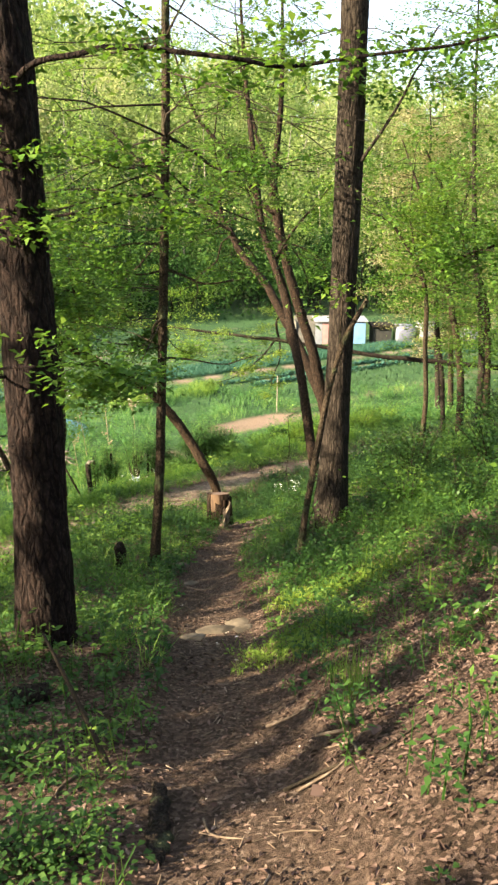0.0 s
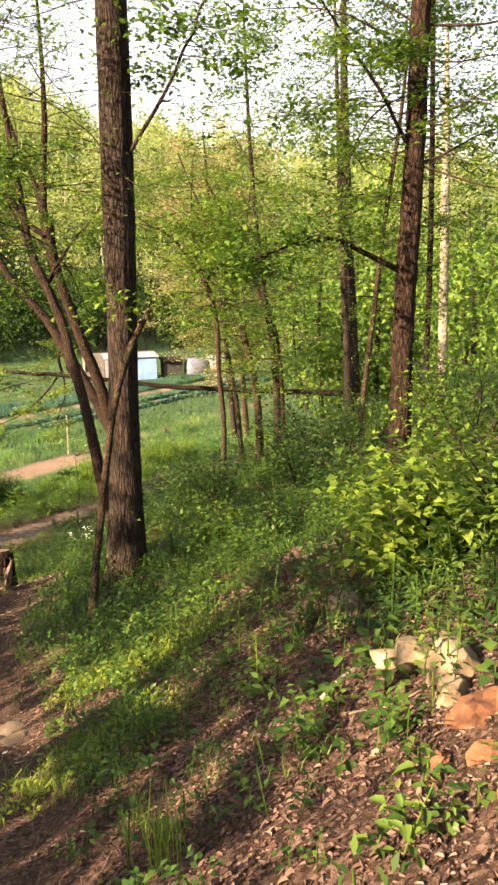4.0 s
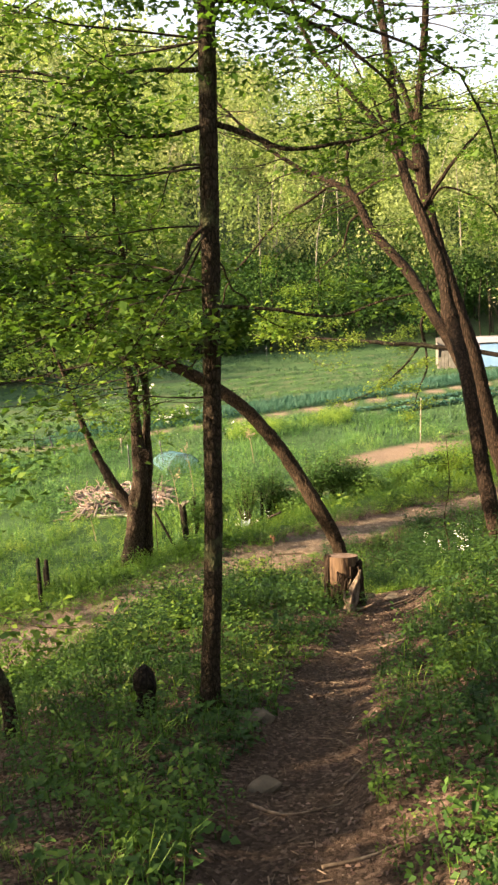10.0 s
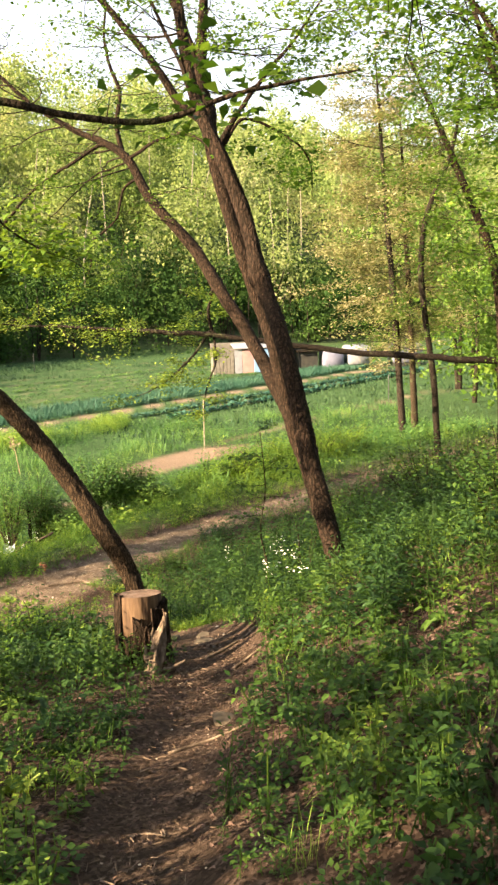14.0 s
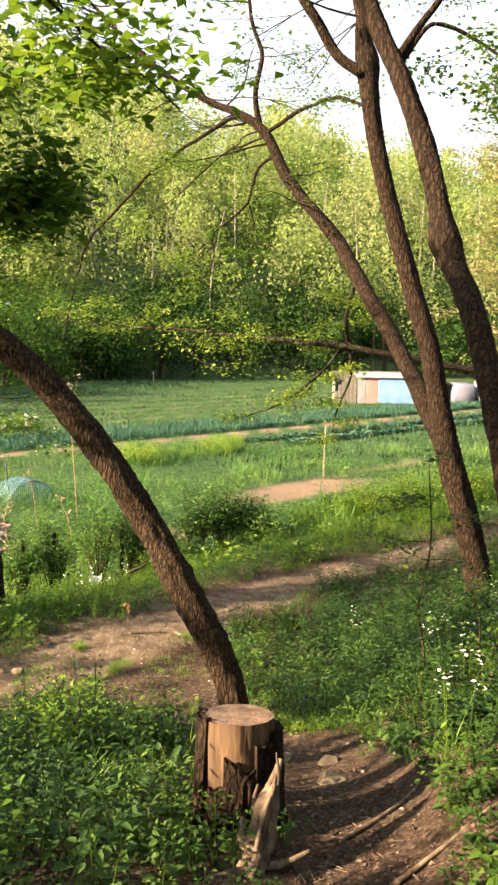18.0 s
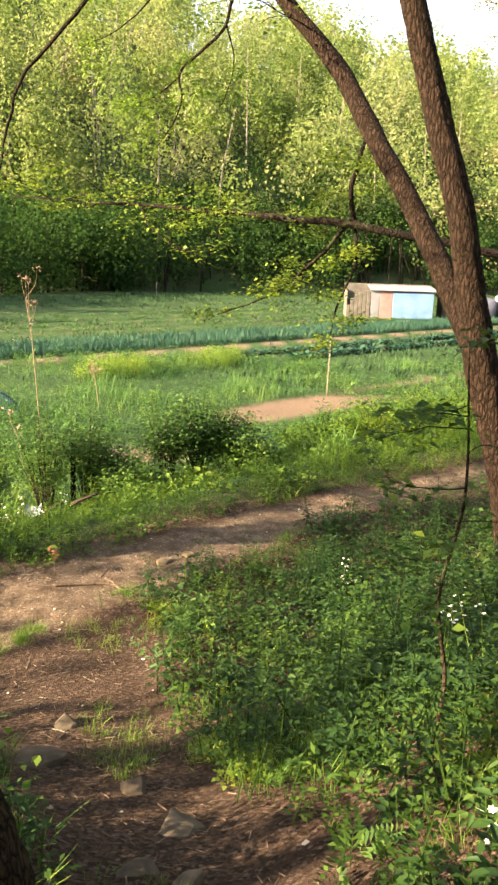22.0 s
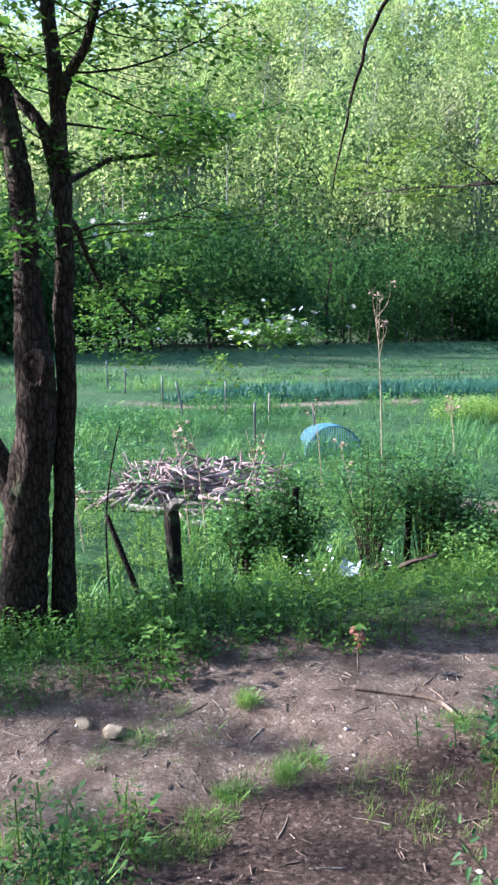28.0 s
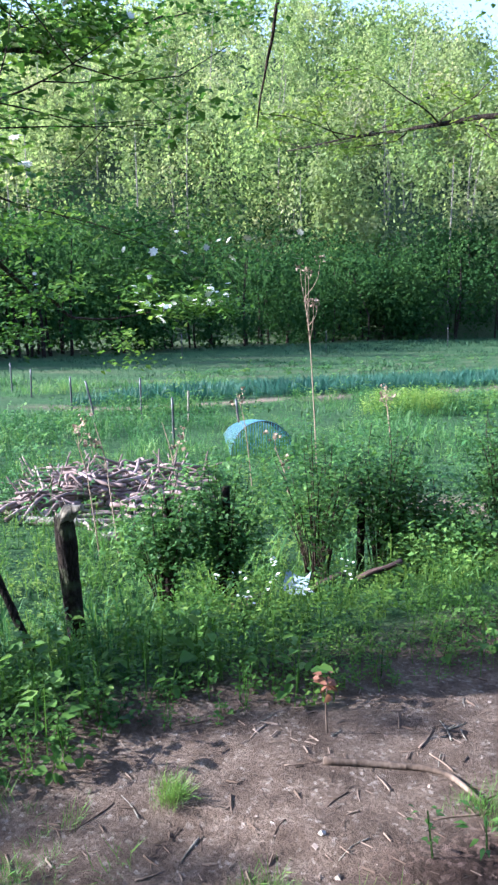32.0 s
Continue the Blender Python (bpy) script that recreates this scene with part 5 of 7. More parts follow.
lush = [leafy(26, 0.46, 0.09, 0.055, g1, 8, 0.34), leafy(22, 0.36, 0.10, 0.06, g1, 6, 0.38), leafy(30, 0.58, 0.08, 0.055, g1, 10, 0.24), leafy(18, 0.28, 0.10, 0.065, g1, 4, 0.40)]


def off_path(x, y):
    return np.clip(1 - on_trail(x, y) * 1.8 - on_track(x, y) * 1.8, 0, 1) * (off_track(x, y) < 0.1)


p = np.vstack([sown(2600, (0.25, 3.4, 5.6, 12.5), g1, lambda x, y: off_path(x, y) * np.clip(noise2(x, y, 0.7, 57) * 2.2 - 0.35, 0.1, 1)), sown(420, (0.5, 3.0, 2.6, 5.6), g1, lambda x, y: off_path(x, y) * np.clip(noise2(x, y, 0.5, 58) * 3 - 1.3, 0, 1)),
               sown(1900, (-3.2, -0.45, 2.6, 11.5), g1, lambda x, y: off_path(x, y) * np.clip(noise2(x, y, 0.7, 59) * 2.2 - 0.5, 0.08, 1))])
bed("broadleaf_herbs", "broad-leaved green seedlings on the shaded slope", broad, p, g1.uniform(0.55, 1.15, len(p)), M_HERB, g1)
p = np.vstack([sown(1500, (0.25, 3.2, 12.2, 19), g1, lambda x, y: off_path(x, y) * np.clip(noise2(x, y, 0.6, 60) * 2.4 - 0.3, 0.15, 1) * np.clip((x - np.interp(y, TRAIL[:, 1], TRAIL[:, 0]) - 0.55) / 0.4, 0, 1)),
               sown(420, (-1.2, 0.9, 14.6, 17.6), g1, lambda x, y: off_path(x, y) * np.clip(noise2(x, y, 0.5, 66) * 2.4 - 0.4, 0.1, 1)),
               sown(260, (0.5, 2.2, 10.2, 12.3), g1, lambda x, y: off_path(x, y) * np.clip(noise2(x, y, 0.5, 65) * 2.4 - 0.3, 0.2, 1)),
               sown(420, (-2.6, -0.75, 9.8, 13.6), g1, lambda x, y: off_path(x, y) * np.clip(noise2(x, y, 0.6, 64) * 2.4 - 0.4, 0.1, 1))])
bed("weed_thicket", "knee-high thicket of leafy weeds beside the path", lush, p, g1.uniform(0.5, 1.1, len(p)), M_WEED, g1)

p = sown(1900, (0.25, 3.4, 3.3, 9.5), g1, lambda x, y: np.clip(1 - on_trail(x, y) * 1.6, 0, 1) * np.clip(noise2(x, y, 0.6, 53) * 3.2 - 1.2, 0, 1))
bed("bank_greens", "patches of leafy green herbs on the bank over the path", herbs, p, g1.uniform(0.5, 0.95, len(p)), M_HERB, g1)


def fern(n, long, gen):
    """A fern or tansy: fronds of many small leaflets."""
    ls = []
    for k in range(n):
        a, up = k * 2.4 + gen.uniform(-0.4, 0.4), gen.uniform(0.5, 1.1)
        d = np.array([math.cos(a) * math.cos(up), math.sin(a) * math.cos(up), math.sin(up)])
        w = np.array([-math.sin(a), math.cos(a), 0])
        L = long * gen.uniform(0.7, 1.1)
        for u in np.linspace(0.2, 1, 9):
            o = d * L * u - np.array([0, 0, 0.45 * L * u * u])
            s = L * 0.22 * (1.15 - 0.8 * u)
            for side in (-1, 1):
                e = (w * side + d * 0.4) * s
                h = d * s * 0.22
                ls.append((np.array([o - h, o + e * 0.5 - h * 1.2, o + e, o + e * 0.5 + h * 1.2]), np.array([(0, 1, 2, 3)])))
    return joined(ls)


p = np.vstack([sown(260, (0.15, 2.8, 11.4, 17), g1, lambda x, y: cover(x, y)), sown(220, (-3.2, -0.7, 8.5, 15), g1, lambda x, y: cover(x, y))])
bed("fern_layer", "finely divided green ferns among the herbs", [fern(5, 0.20, g1), fern(5, 0.25, g1), fern(4, 0.16, g1)], p, g1.uniform(0.5, 1.1, len(p)), M_HERB, g1)
p = np.vstack([sown(200, (cx - r, cx + r, cy - r, cy + r), g1, lambda x, y, cx=cx, cy=cy, r=r: np.clip(1.3 - np.hypot(x - cx, y - cy) / r, 0, 1)) for cx, cy, r in LIMY])
bed("lime_grass", "patches of low lime-green grass and moss on the slope", [tuft(8, 0.10, 0.03, 0.0025, g1, 0.9), tuft(8, 0.15, 0.03, 0.0025, g1, 0.8), plant(8, 0.06, 0.05, 0.03, 0.5, g1, 2)], p, g1.uniform(0.5, 1.2, len(p)), M_LIME, g1, cat="grass")
p = sown(3600, (3.6, 11, 3, 30), g1, lambda x, y: 0.8 * (off_track(x, y) < 1))
p2 = sown(2600, (-9, -3.6, 6, 20), g1, lambda x, y: 0.8 * (off_track(x, y) < -0.4))
p = np.vstack([p, p2])
bed("bank_herbs", "taller weeds on the bank beside the woods", herbs, p, np.where(p[:, 0] > 0, g1.uniform(0.9, 2.2, len(p)), g1.uniform(0.5, 1.3, len(p))), M_HERB, g1)
tufts = [tuft(18, 0.17, 0.04, 0.0024, g1, 0.8), tuft(14, 0.12, 0.035, 0.0022, g1, 0.9), tuft(20, 0.22, 0.05, 0.0024, g1, 0.8)]
p = sown(5200, (-3.6, 3.6, 1.5, 20), g1, lambda x, y: cover(x, y) * np.clip(noise2(x, y, 0.9, 33) * 2.2 - 0.75, 0, 1))
bed("woodland_grass", "thin grass tufts along the path", tufts, p, g1.uniform(0.5, 1.1, len(p)), M_GRASS, g1)
# dry leaves lying about
p = sown(80000, (-3.2, 3.4, 0.8, 12), g1, lambda x, y: (1 - 0.35 * on_trail(x, y)) * np.clip(0.25 + 0.9 * np.exp(-((x - 0.8) ** 2 / 1.2 + (y - 2.6) ** 2 / 5)) + 0.4 * (noise2(x, y, 0.7, 35) > 0.55), 0, 1))
p[:, 2] += 0.012
tagged(part("leaf_litter", scatter(leaf(0.30, 0.26, 0.35), p, turns(len(p), g1, 0.5), g1.uniform(0.012, 0.034, len(p))), M_LITTER), "dry brown leaves strewn on the slope", "leaves", kind="stuff")

p = sown(36000, (0.15, 2.6, 0.9, 4.6), g1, lambda x, y: np.clip(1.2 - on_trail(x, y), 0, 1) * np.clip(noise2(x, y, 0.5, 36) * 2.4 - 0.4, 0.15, 1))
p[:, 2] += 0.008
tagged(part("leaf_crumbs", scatter(leaf(0.34, 0.3, 0.5), p, turns(len(p), g1, 0.9), g1.uniform(0.008, 0.022, len(p))), M_LITTER), "broken reddish dry leaves thick on the bank", "leaves", kind="stuff")
p = sown(70, (1.35, 1.85, 5.1, 5.75), g1, lambda x, y: np.clip(1.2 - np.hypot(x - 1.6, y - 5.4) / 0.3, 0, 1))
bed("dead_ferns", "clump of dead brown fern fronds on the bank", [fern(6, 0.22, g1), fern(5, 0.18, g1)], p, g1.uniform(0.6, 1.1, len(p)), M_LITTER, g1)

# ---- field ----
coarse = [tuft(7, 0.34, 0.07, 0.0045, g1, 0.6), tuft(7, 0.24, 0.08, 0.005, g1, 0.7), tuft(7, 0.42, 0.06, 0.0045, g1, 0.5)]


def meadow(x, y):
    return (off_track(x, y) > 1.15) * (1 - on_earth(x, y)) * (np.abs(bed_line(x, y) - 2.2) > 1.9) * (y < wood_edge(x, y))


p = sown(24000, (-24, 9, 12.5, 38), g1, lambda x, y: meadow(x, y) * (off_track(x, y) > 1.9) * np.clip(0.45 + noise2(x, y, 1.6, 61), 0, 1))
bed("field_grass", "long green grass between the track and the beds", coarse, p, g1.uniform(0.4, 1.15, len(p)) * np.clip(2.4 * noise2(p[:, 0], p[:, 1], 1.2, 62) - 0.4, 0.45, 1.5), M_FIELD, g1, cat="grass")
p = sown(17000, (-58, 35, 30, 93), g1, lambda x, y: meadow(x, y) * (x < 0.62 * y) * (x > -0.95 * y))
bed("far_field_grass", "low green grass of the far field", [tuft(6, 0.16, 0.28, 0.03, g1, 0.7), tuft(6, 0.26, 0.22, 0.03, g1, 0.7)], p, g1.uniform(0.4, 1.1, len(p)) * np.clip(2.4 * noise2(p[:, 0], p[:, 1], 4.0, 63) - 0.4, 0.4, 1.2), M_FARFIELD, g1, cat="grass")


def row_places(n, r0, r1, x0, x1, gen):
    r, x = gen.uniform(r0, r1, n), gen.uniform(x0, x1, n)
    y = r / 0.68 + 1.08 * (x + 12) + 30.6
    return np.stack([x, y, ground(x, y) - 0.01], -1)


for r in (1.1, 1.9, 2.7, 3.5):
    p = row_places(1100, r - 0.22, r + 0.22, -13, 14, g1)
    bed("onion_row", "row of blue-green onions in the field", [tuft(9, 0.42, 0.07, 0.012, g1, 0.35)], p, g1.uniform(0.7, 1.1, len(p)), M_ONION, g1, cat="crop")
for r, x0, x1 in ((-2.2, -4, 16), (-3.8, 0, 16)):
    p = row_places(420, r - 0.2, r + 0.2, x0, x1, g1)
    bed("greens_row", "low row of dark green vegetables in the field", [plant(8, 0.15, 0.06, 0.16, 0.5, g1)], p, g1.uniform(0.7, 1.2, len(p)), M_ONION, g1, cat="crop")

# unkempt crop rows beyond the onions
for r in (6.2, 8.5, 10.4, 12.8, 15.5):
    p = row_places(300, r - 0.3, r + 0.3, -16, 22, g1)
    bed("crop_row", "ragged low crop row in the far field", [plant(9, 0.2, 0.12, 0.16, 0.4, g1)], p, g1.uniform(0.35, 0.8, len(p)), M_FIELD, g1, cat="crop")

# ---- smaller things ----
GRASSY = [(-2.1, 15.61, 0.13), (-2.14, 15.87, 0.12), (-2.03, 15.39, 0.12), (-2.17, 15.23, 0.14), (-1.97, 16.11, 0.1), (-1.32, 16.99, 0.12), (-1.06, 16.73, 0.15), (-1.96, 16.26, 0.14), (-2.47, 16.62, 0.06)]
M_SACK = plain("grey_white_plastic", [(0.30, 0.30, 0.31), (0.48, 0.48, 0.47)], 12, 0.5, 0, 0.6)
def stone(x, y, sx, sy, sz, seed, label, mat=None, group="", lift=0.35, name="stone", turn=None, cuts=14, lumpy=0.07):
    """A stone split along flat faces, its edges a little worn."""
    bm = bmesh.new()
    bmesh.ops.create_icosphere(bm, subdivisions=3, radius=1.0)
    gen = np.random.default_rng(seed)
    co = np.array([v.co[:] for v in bm.verts])
    co = co * (1 + 0.35 * (vnoise(co * 1.3 + seed * 3.7, seed) - 0.5))[:, None]
    for _ in range(cuts):
        n = gen.normal(0, 1, 3)
        n /= np.linalg.norm(n)
        over = np.maximum(co @ n - gen.uniform(0.48, 0.75), 0)
        co = co - 0.96 * over[:, None] * n
    co[:, 2] = np.minimum(co[:, 2], 0.55)
    co = co * (1 + lumpy * (vnoise(co * 5 + seed, seed + 1) - 0.5) + 0.04 * (vnoise(co * 13 + seed, seed + 2) - 0.5))[:, None]
    a = gen.uniform(0, 3.1) if turn is None else turn
    c, s = math.cos(a), math.sin(a)
    co = co * (sx * 1.3, sy * 1.3, sz * 1.5)
    co = np.stack([co[:, 0] * c - co[:, 1] * s, co[:, 0] * s + co[:, 1] * c, co[:, 2]], -1)
    z = gnd(x, y) + sz * lift
    for v, p in zip(bm.verts, co):
        v.co = p + (x, y, z)
    return tagged(part(name, bm, mat or M_ROCK, smooth=False), label, name.replace("_", " "), group)


for k, (x, y, sx, sy, sz) in enumerate([(-0.20, 5.28, 0.14, 0.08, 0.03), (-0.08, 5.42, 0.11, 0.08, 0.03), (-0.38, 5.02, 0.09, 0.06, 0.025), (-0.02, 5.22, 0.08, 0.06, 0.02)]):
    stone(x, y, sx, sy, sz, 200 + k, "flat tan stone sunk across the path", group="stones in the path", turn=0.35)
for k, (x, y, sx, sy, sz) in enumerate([(0.0, 10.04, 0.10, 0.07, 0.03), (0.0, 12.22, 0.10, 0.08, 0.016), (-0.33, 13.22, 0.13, 0.09, 0.03), (0.0, 12.62, 0.09, 0.06, 0.015), (-0.42, 12.85, 0.07, 0.05, 0.03), (-0.25, 12.75, 0.06, 0.04, 0.03), (-1.18, 14.57, 0.09, 0.07, 0.04), (-1.12, 13.96, 0.15, 0.12, 0.055), (-0.6, 13.66, 0.08, 0.06, 0.04), (0.79, 10.13, 0.12, 0.07, 0.03), (-0.55, 7.2, 0.09, 0.06, 0.03), (-0.75, 8.0, 0.12, 0.09, 0.04)]):
    stone(x, y, sx, sy, sz, 220 + k, "grey-brown stone half sunk in the path edge", group="stones by the path", lift=0.0)
for k, (x, y, s) in enumerate([(-3.13, 16.0, 0.05), (-2.94, 16.01, 0.06), (-1.1, 17.7, 0.07), (-0.9, 17.85, 0.06)]):
    stone(x, y, s * 1.2, s, s * 0.5, 240 + k, "small pale rough stone lying on the dirt track", M_PALEROCK, group="stones on the track", lift=0.2)
stone(1.02, 23.2, 0.22, 0.12, 0.06, 250, "pale crumpled white sack lying in the weeds", M_SACK, name="sack", lift=0.5)

stone(1.50, 4.30, 0.12, 0.09, 0.08, 255, "brown rough rock bared on the bank", lumpy=0.3)
# uprooted clay mound with pale stones
mound = thing("clay_mound", (1.38, 2.75, gnd(1.38, 2.75)), "mound of bare red clay round an uprooted log", "clay mound")
for k, (x, y, sx, sy, sz, rz) in enumerate([(1.46, 2.68, 0.17, 0.12, 0.08, 1.9), (1.42, 2.42, 0.14, 0.11, 0.08, 1.7), (1.38, 2.22, 0.10, 0.08, 0.06, 0.4), (1.34, 2.66, 0.08, 0.06, 0.05, 0.9), (1.38, 3.02, 0.10, 0.07, 0.05, 0.2), (1.33, 2.42, 0.06, 0.05, 0.04, 0.6), (1.28, 2.82, 0.045, 0.035, 0.03, 0.4), (1.24, 2.62, 0.04, 0.035, 0.03, 1.0), (1.20, 2.9, 0.03, 0.025, 0.025, 1.5)]):
    ob = stone(x, y, sx, sy, sz, 260 + k, "", M_CLAY, name="clay_lump", lift=0.1, turn=rz, cuts=9, lumpy=0.45)
    del ob["category"]
    ob.parent, ob.matrix_parent_inverse = mound, mound.matrix_world.inverted()
part("log", tube([(1.56, 2.1, gnd(1.56, 2.1) + 0.05, 0.05), (1.55, 2.4, gnd(1.55, 2.4) + 0.06, 0.055), (1.52, 2.9, gnd(1.52, 2.9) + 0.04, 0.05)], 24, 30, 0.2, (9, 9), 5), M_DARK, mound, "dark broken log end")
for k, (x, y, s) in enumerate([(1.44, 3.52, 0.085), (1.47, 3.34, 0.095), (1.37, 3.16, 0.05), (1.37, 3.62, 0.05)]):
    stone(x, y, s * 1.2, s, s * 0.8, 270 + k, "pale yellow stone bared beside the clay mound", M_PALEROCK, group="pale stones", lift=0.5)


def stick(name, label, rows, mat=None, seg=8, n=16, rough=0.15, category="stick", group="", seed=0):
    return tagged(part(name, tube(rows, seg, n, rough, (6, 12), seed), mat or M_DEADWOOD), label, category, group)


def lying(points, r0, r1):
    """Rows for something that lies on the ground along plan points."""
    n = len(points)
    return [(x, y, gnd(x, y) + (r0 + (r1 - r0) * i / (n - 1)) * 0.7, r0 + (r1 - r0) * i / (n - 1)) for i, (x, y) in enumerate(points)]


stick("stick", "pale dead stick beside the bared stones", lying([(1.14, 3.66), (1.26, 3.72), (1.40, 3.70)], 0.012, 0.007), M_PALE, 8, 14, 0.2, "stick", "sticks on the slope")
# driftwood root before the stump
g = gnd(-0.33, 11.15)
root = thing("dead_root", (-0.36, 11.15, g), "bleached splintered root propped against the stump", "dead root")
part("main_stem", tube([(-0.42, 10.98, g - 0.06, 0.05), (-0.38, 11.08, g + 0.05, 0.046), (-0.34, 11.2, g + 0.17, 0.034), (-0.29, 11.3, g + 0.31, 0.010)], 28, 60, 0.75, (9, 9), 3, kink=0.012), M_DEADWOOD, root)
for k, rows in enumerate([[(-0.38, 11.08, g + 0.04, 0.022), (-0.44, 11.12, g + 0.10, 0.016), (-0.43, 11.15, g + 0.16, 0.006)], [(-0.38, 11.06, g + 0.02, 0.02), (-0.28, 11.08, g + 0.02, 0.016), (-0.18, 11.12, g + 0.05, 0.008)], [(-0.35, 11.15, g + 0.12, 0.016), (-0.39, 11.2, g + 0.2, 0.01), (-0.38, 11.22, g + 0.25, 0.004)], [(-0.33, 11.2, g + 0.16, 0.014), (-0.30, 11.24, g + 0.27, 0.008), (-0.31, 11.26, g + 0.36, 0.003)], [(-0.4, 11.04, g + 0.02, 0.02), (-0.5, 11.0, g + 0.03, 0.012), (-0.58, 10.98, g + 0.02, 0.005)]]):
    part("prong", tube(rows, 10, 24, 0.5, (6, 14), k, kink=0.012), M_DEADWOOD, root)
# surface roots over the path by the stump
for k, pts in enumerate([[(-0.05, 11.35), (0.12, 11.5), (0.3, 11.7), (0.42, 11.95)], [(0.12, 10.98), (0.3, 11.1), (0.5, 11.22), (0.75, 11.3)], [(-0.3, 9.75), (-0.1, 9.82), (0.1, 9.8), (0.3, 9.9)], [(-0.25, 6.55), (-0.1, 6.6), (0.1, 6.7)], [(-0.6, 7.0), (-0.45, 6.95), (-0.2, 7.02)]]):
    stick("surface_root", "bare grey-brown root crossing the path", lying(pts, 0.011 if k < 2 else 0.008, 0.006 if k < 2 else 0.004), M_DEADWOOD, 10, 30, 0.25, "root", "roots in the path", k)
# log by the side of the track
stick("fallen_log", "sawn grey log lying by the track", [(3.9, 21.0, gnd(3.9, 21) + 0.13, 0.14), (4.4, 21.1, gnd(4.4, 21.1) + 0.13, 0.15), (5.3, 21.3, gnd(5.3, 21.3) + 0.12, 0.14)], M_DARK, 24, 20, 0.12, "log")
stick("dead_branch", "thin dead branch lying over the leaves", lying([(0.16, 2.62), (0.34, 2.66), (0.5, 2.6), (0.72, 2.7)], 0.008, 0.003), M_TWIG, 8, 20, 0.2)
stick("rotten_log", "rotten dark log end among dry leaves", [(-0.27, 2.2, gnd(-0.27, 2.2) - 0.03, 0.036), (-0.29, 2.45, gnd(-0.29, 2.45) + 0.01, 0.034), (-0.32, 2.72, gnd(-0.32, 2.72) + 0.02, 0.022)], M_DARK, 16, 40, 0.7, "log")
stick("rotten_log", "short rotten log lying in the herbs", lying([(-1.15, 3.55), (-0.98, 3.62)], 0.05, 0.045), M_DARK, 14, 20, 0.3, "log")
g = gnd(-1.39, 8.12)
stick("dead_stub", "short black stub of a dead sapling", [(-1.39, 8.12, g - 0.1, 0.065), (-1.39, 8.12, g + 0.1, 0.05), (-1.385, 8.12, g + 0.28, 0.045), (-1.38, 8.12, g + 0.31, 0.02)], M_DARK, 14, 24, 0.3, "stub")
for k in range(250):
    x, y = rng.uniform(-4.4, 0.2), rng.uniform(14.3, 18.2)
    if on_track(np.array([x]), np.array([y]))[0] + on_trail(np.array([x]), np.array([y]))[0] > 0.5:
        a, L = rng.uniform(0, 6.28), rng.uniform(0.04, 0.19)
        r = rng.uniform(0.002, 0.0055)
        end = (x + L * math.cos(a + 0.07), y + L * math.sin(a + 0.07))
        half = (x + L * 0.5 * math.cos(a), y + L * 0.5 * math.sin(a))
        rows = [tube(lying([(x, y), half, end], r, r * 0.5), 5, 8, 0.15, (6, 12), k)]
        if k % 3 == 0:
            rows.append(tube(lying([half, (half[0] + L * 0.4 * math.cos(a - 0.8), half[1] + L * 0.4 * math.sin(a - 0.8))], r * 0.7, r * 0.3), 5, 8, 0.1, (6, 12), k))
        tagged(part("stick", joined(rows), M_TWIGDEBRIS if k % 4 else M_PALE), "small dead stick on the dirt track", "stick", "sticks on the track")
for k in range(24):
    x, y = rng.uniform(-0.8, 1.2), rng.uniform(1.8, 10)
    a, L = rng.uniform(0, 6.28), rng.uniform(0.08, 0.35)
    r = rng.uniform(0.003, 0.008)
    stick("stick", "small dead stick on the woodland floor", lying([(x, y), (x + L * 0.5 * math.cos(a), y + L * 0.5 * math.sin(a)), (x + L * math.cos(a + 0.4), y + L * math.sin(a + 0.4))], r, r * 0.5), M_DEADWOOD, 6, 8, 0.1, "stick", "sticks on the slope")
stick("stick", "long bent stick with a crust of moss on the track", lying([(-1.98, 17.04), (-1.75, 17.12), (-1.5, 17.15), (-1.34, 17.02)], 0.017, 0.009), M_DEADWOOD, 8, 20, 0.25, "stick", "sticks on the track")

# ---- by the track: posts, vines, fence ----
g = gnd(-3.73, 17.8)
post = thing("wooden_post", (-3.72, 17.8, g), "dark weathered wooden fence post, leaning a little", "post")
part("shaft", tube([(-3.71, 17.8, g - 0.15, 0.062), (-3.72, 17.8, g + 0.1, 0.058), (-3.75, 17.8, g + 0.5, 0.056), (-3.765, 17.8, g + 0.80, 0.058), (-3.77, 17.8, g + 0.86, 0.05)], 18, 40, 0.16, (8, 6), 4), M_DARK, post)
part("broken_top", tube([(-3.77, 17.8, g + 0.82, 0.05), (-3.72, 17.79, g + 0.89, 0.045), (-3.62, 17.78, g + 0.93, 0.012)], 10, 16, 0.4, (6, 9), 6), M_PALE, post, "pale lichened broken top")
stick("leaning_branch", "dead dark branch leaning among the weeds", [(-3.86, 17.6, gnd(-3.86, 17.6) + 0.02, 0.024), (-4.045, 17.6, (gnd(-3.86, 17.6) - 3.618) / 2, 0.022), (-4.227, 17.6, -3.638, 0.02)], M_DARK, 8, 16, 0.2, "branch")
stick("leaning_branch", "thin dead shoot standing among the weeds", [(-4.227, 17.6, gnd(-4.23, 17.6), 0.008), (-4.21, 17.6, -3.5, 0.007), (-4.12, 17.6, -3.1, 0.006), (-4.06, 17.6, -2.92, 0.003)], M_DARK, 6, 16, 0.1, "branch")


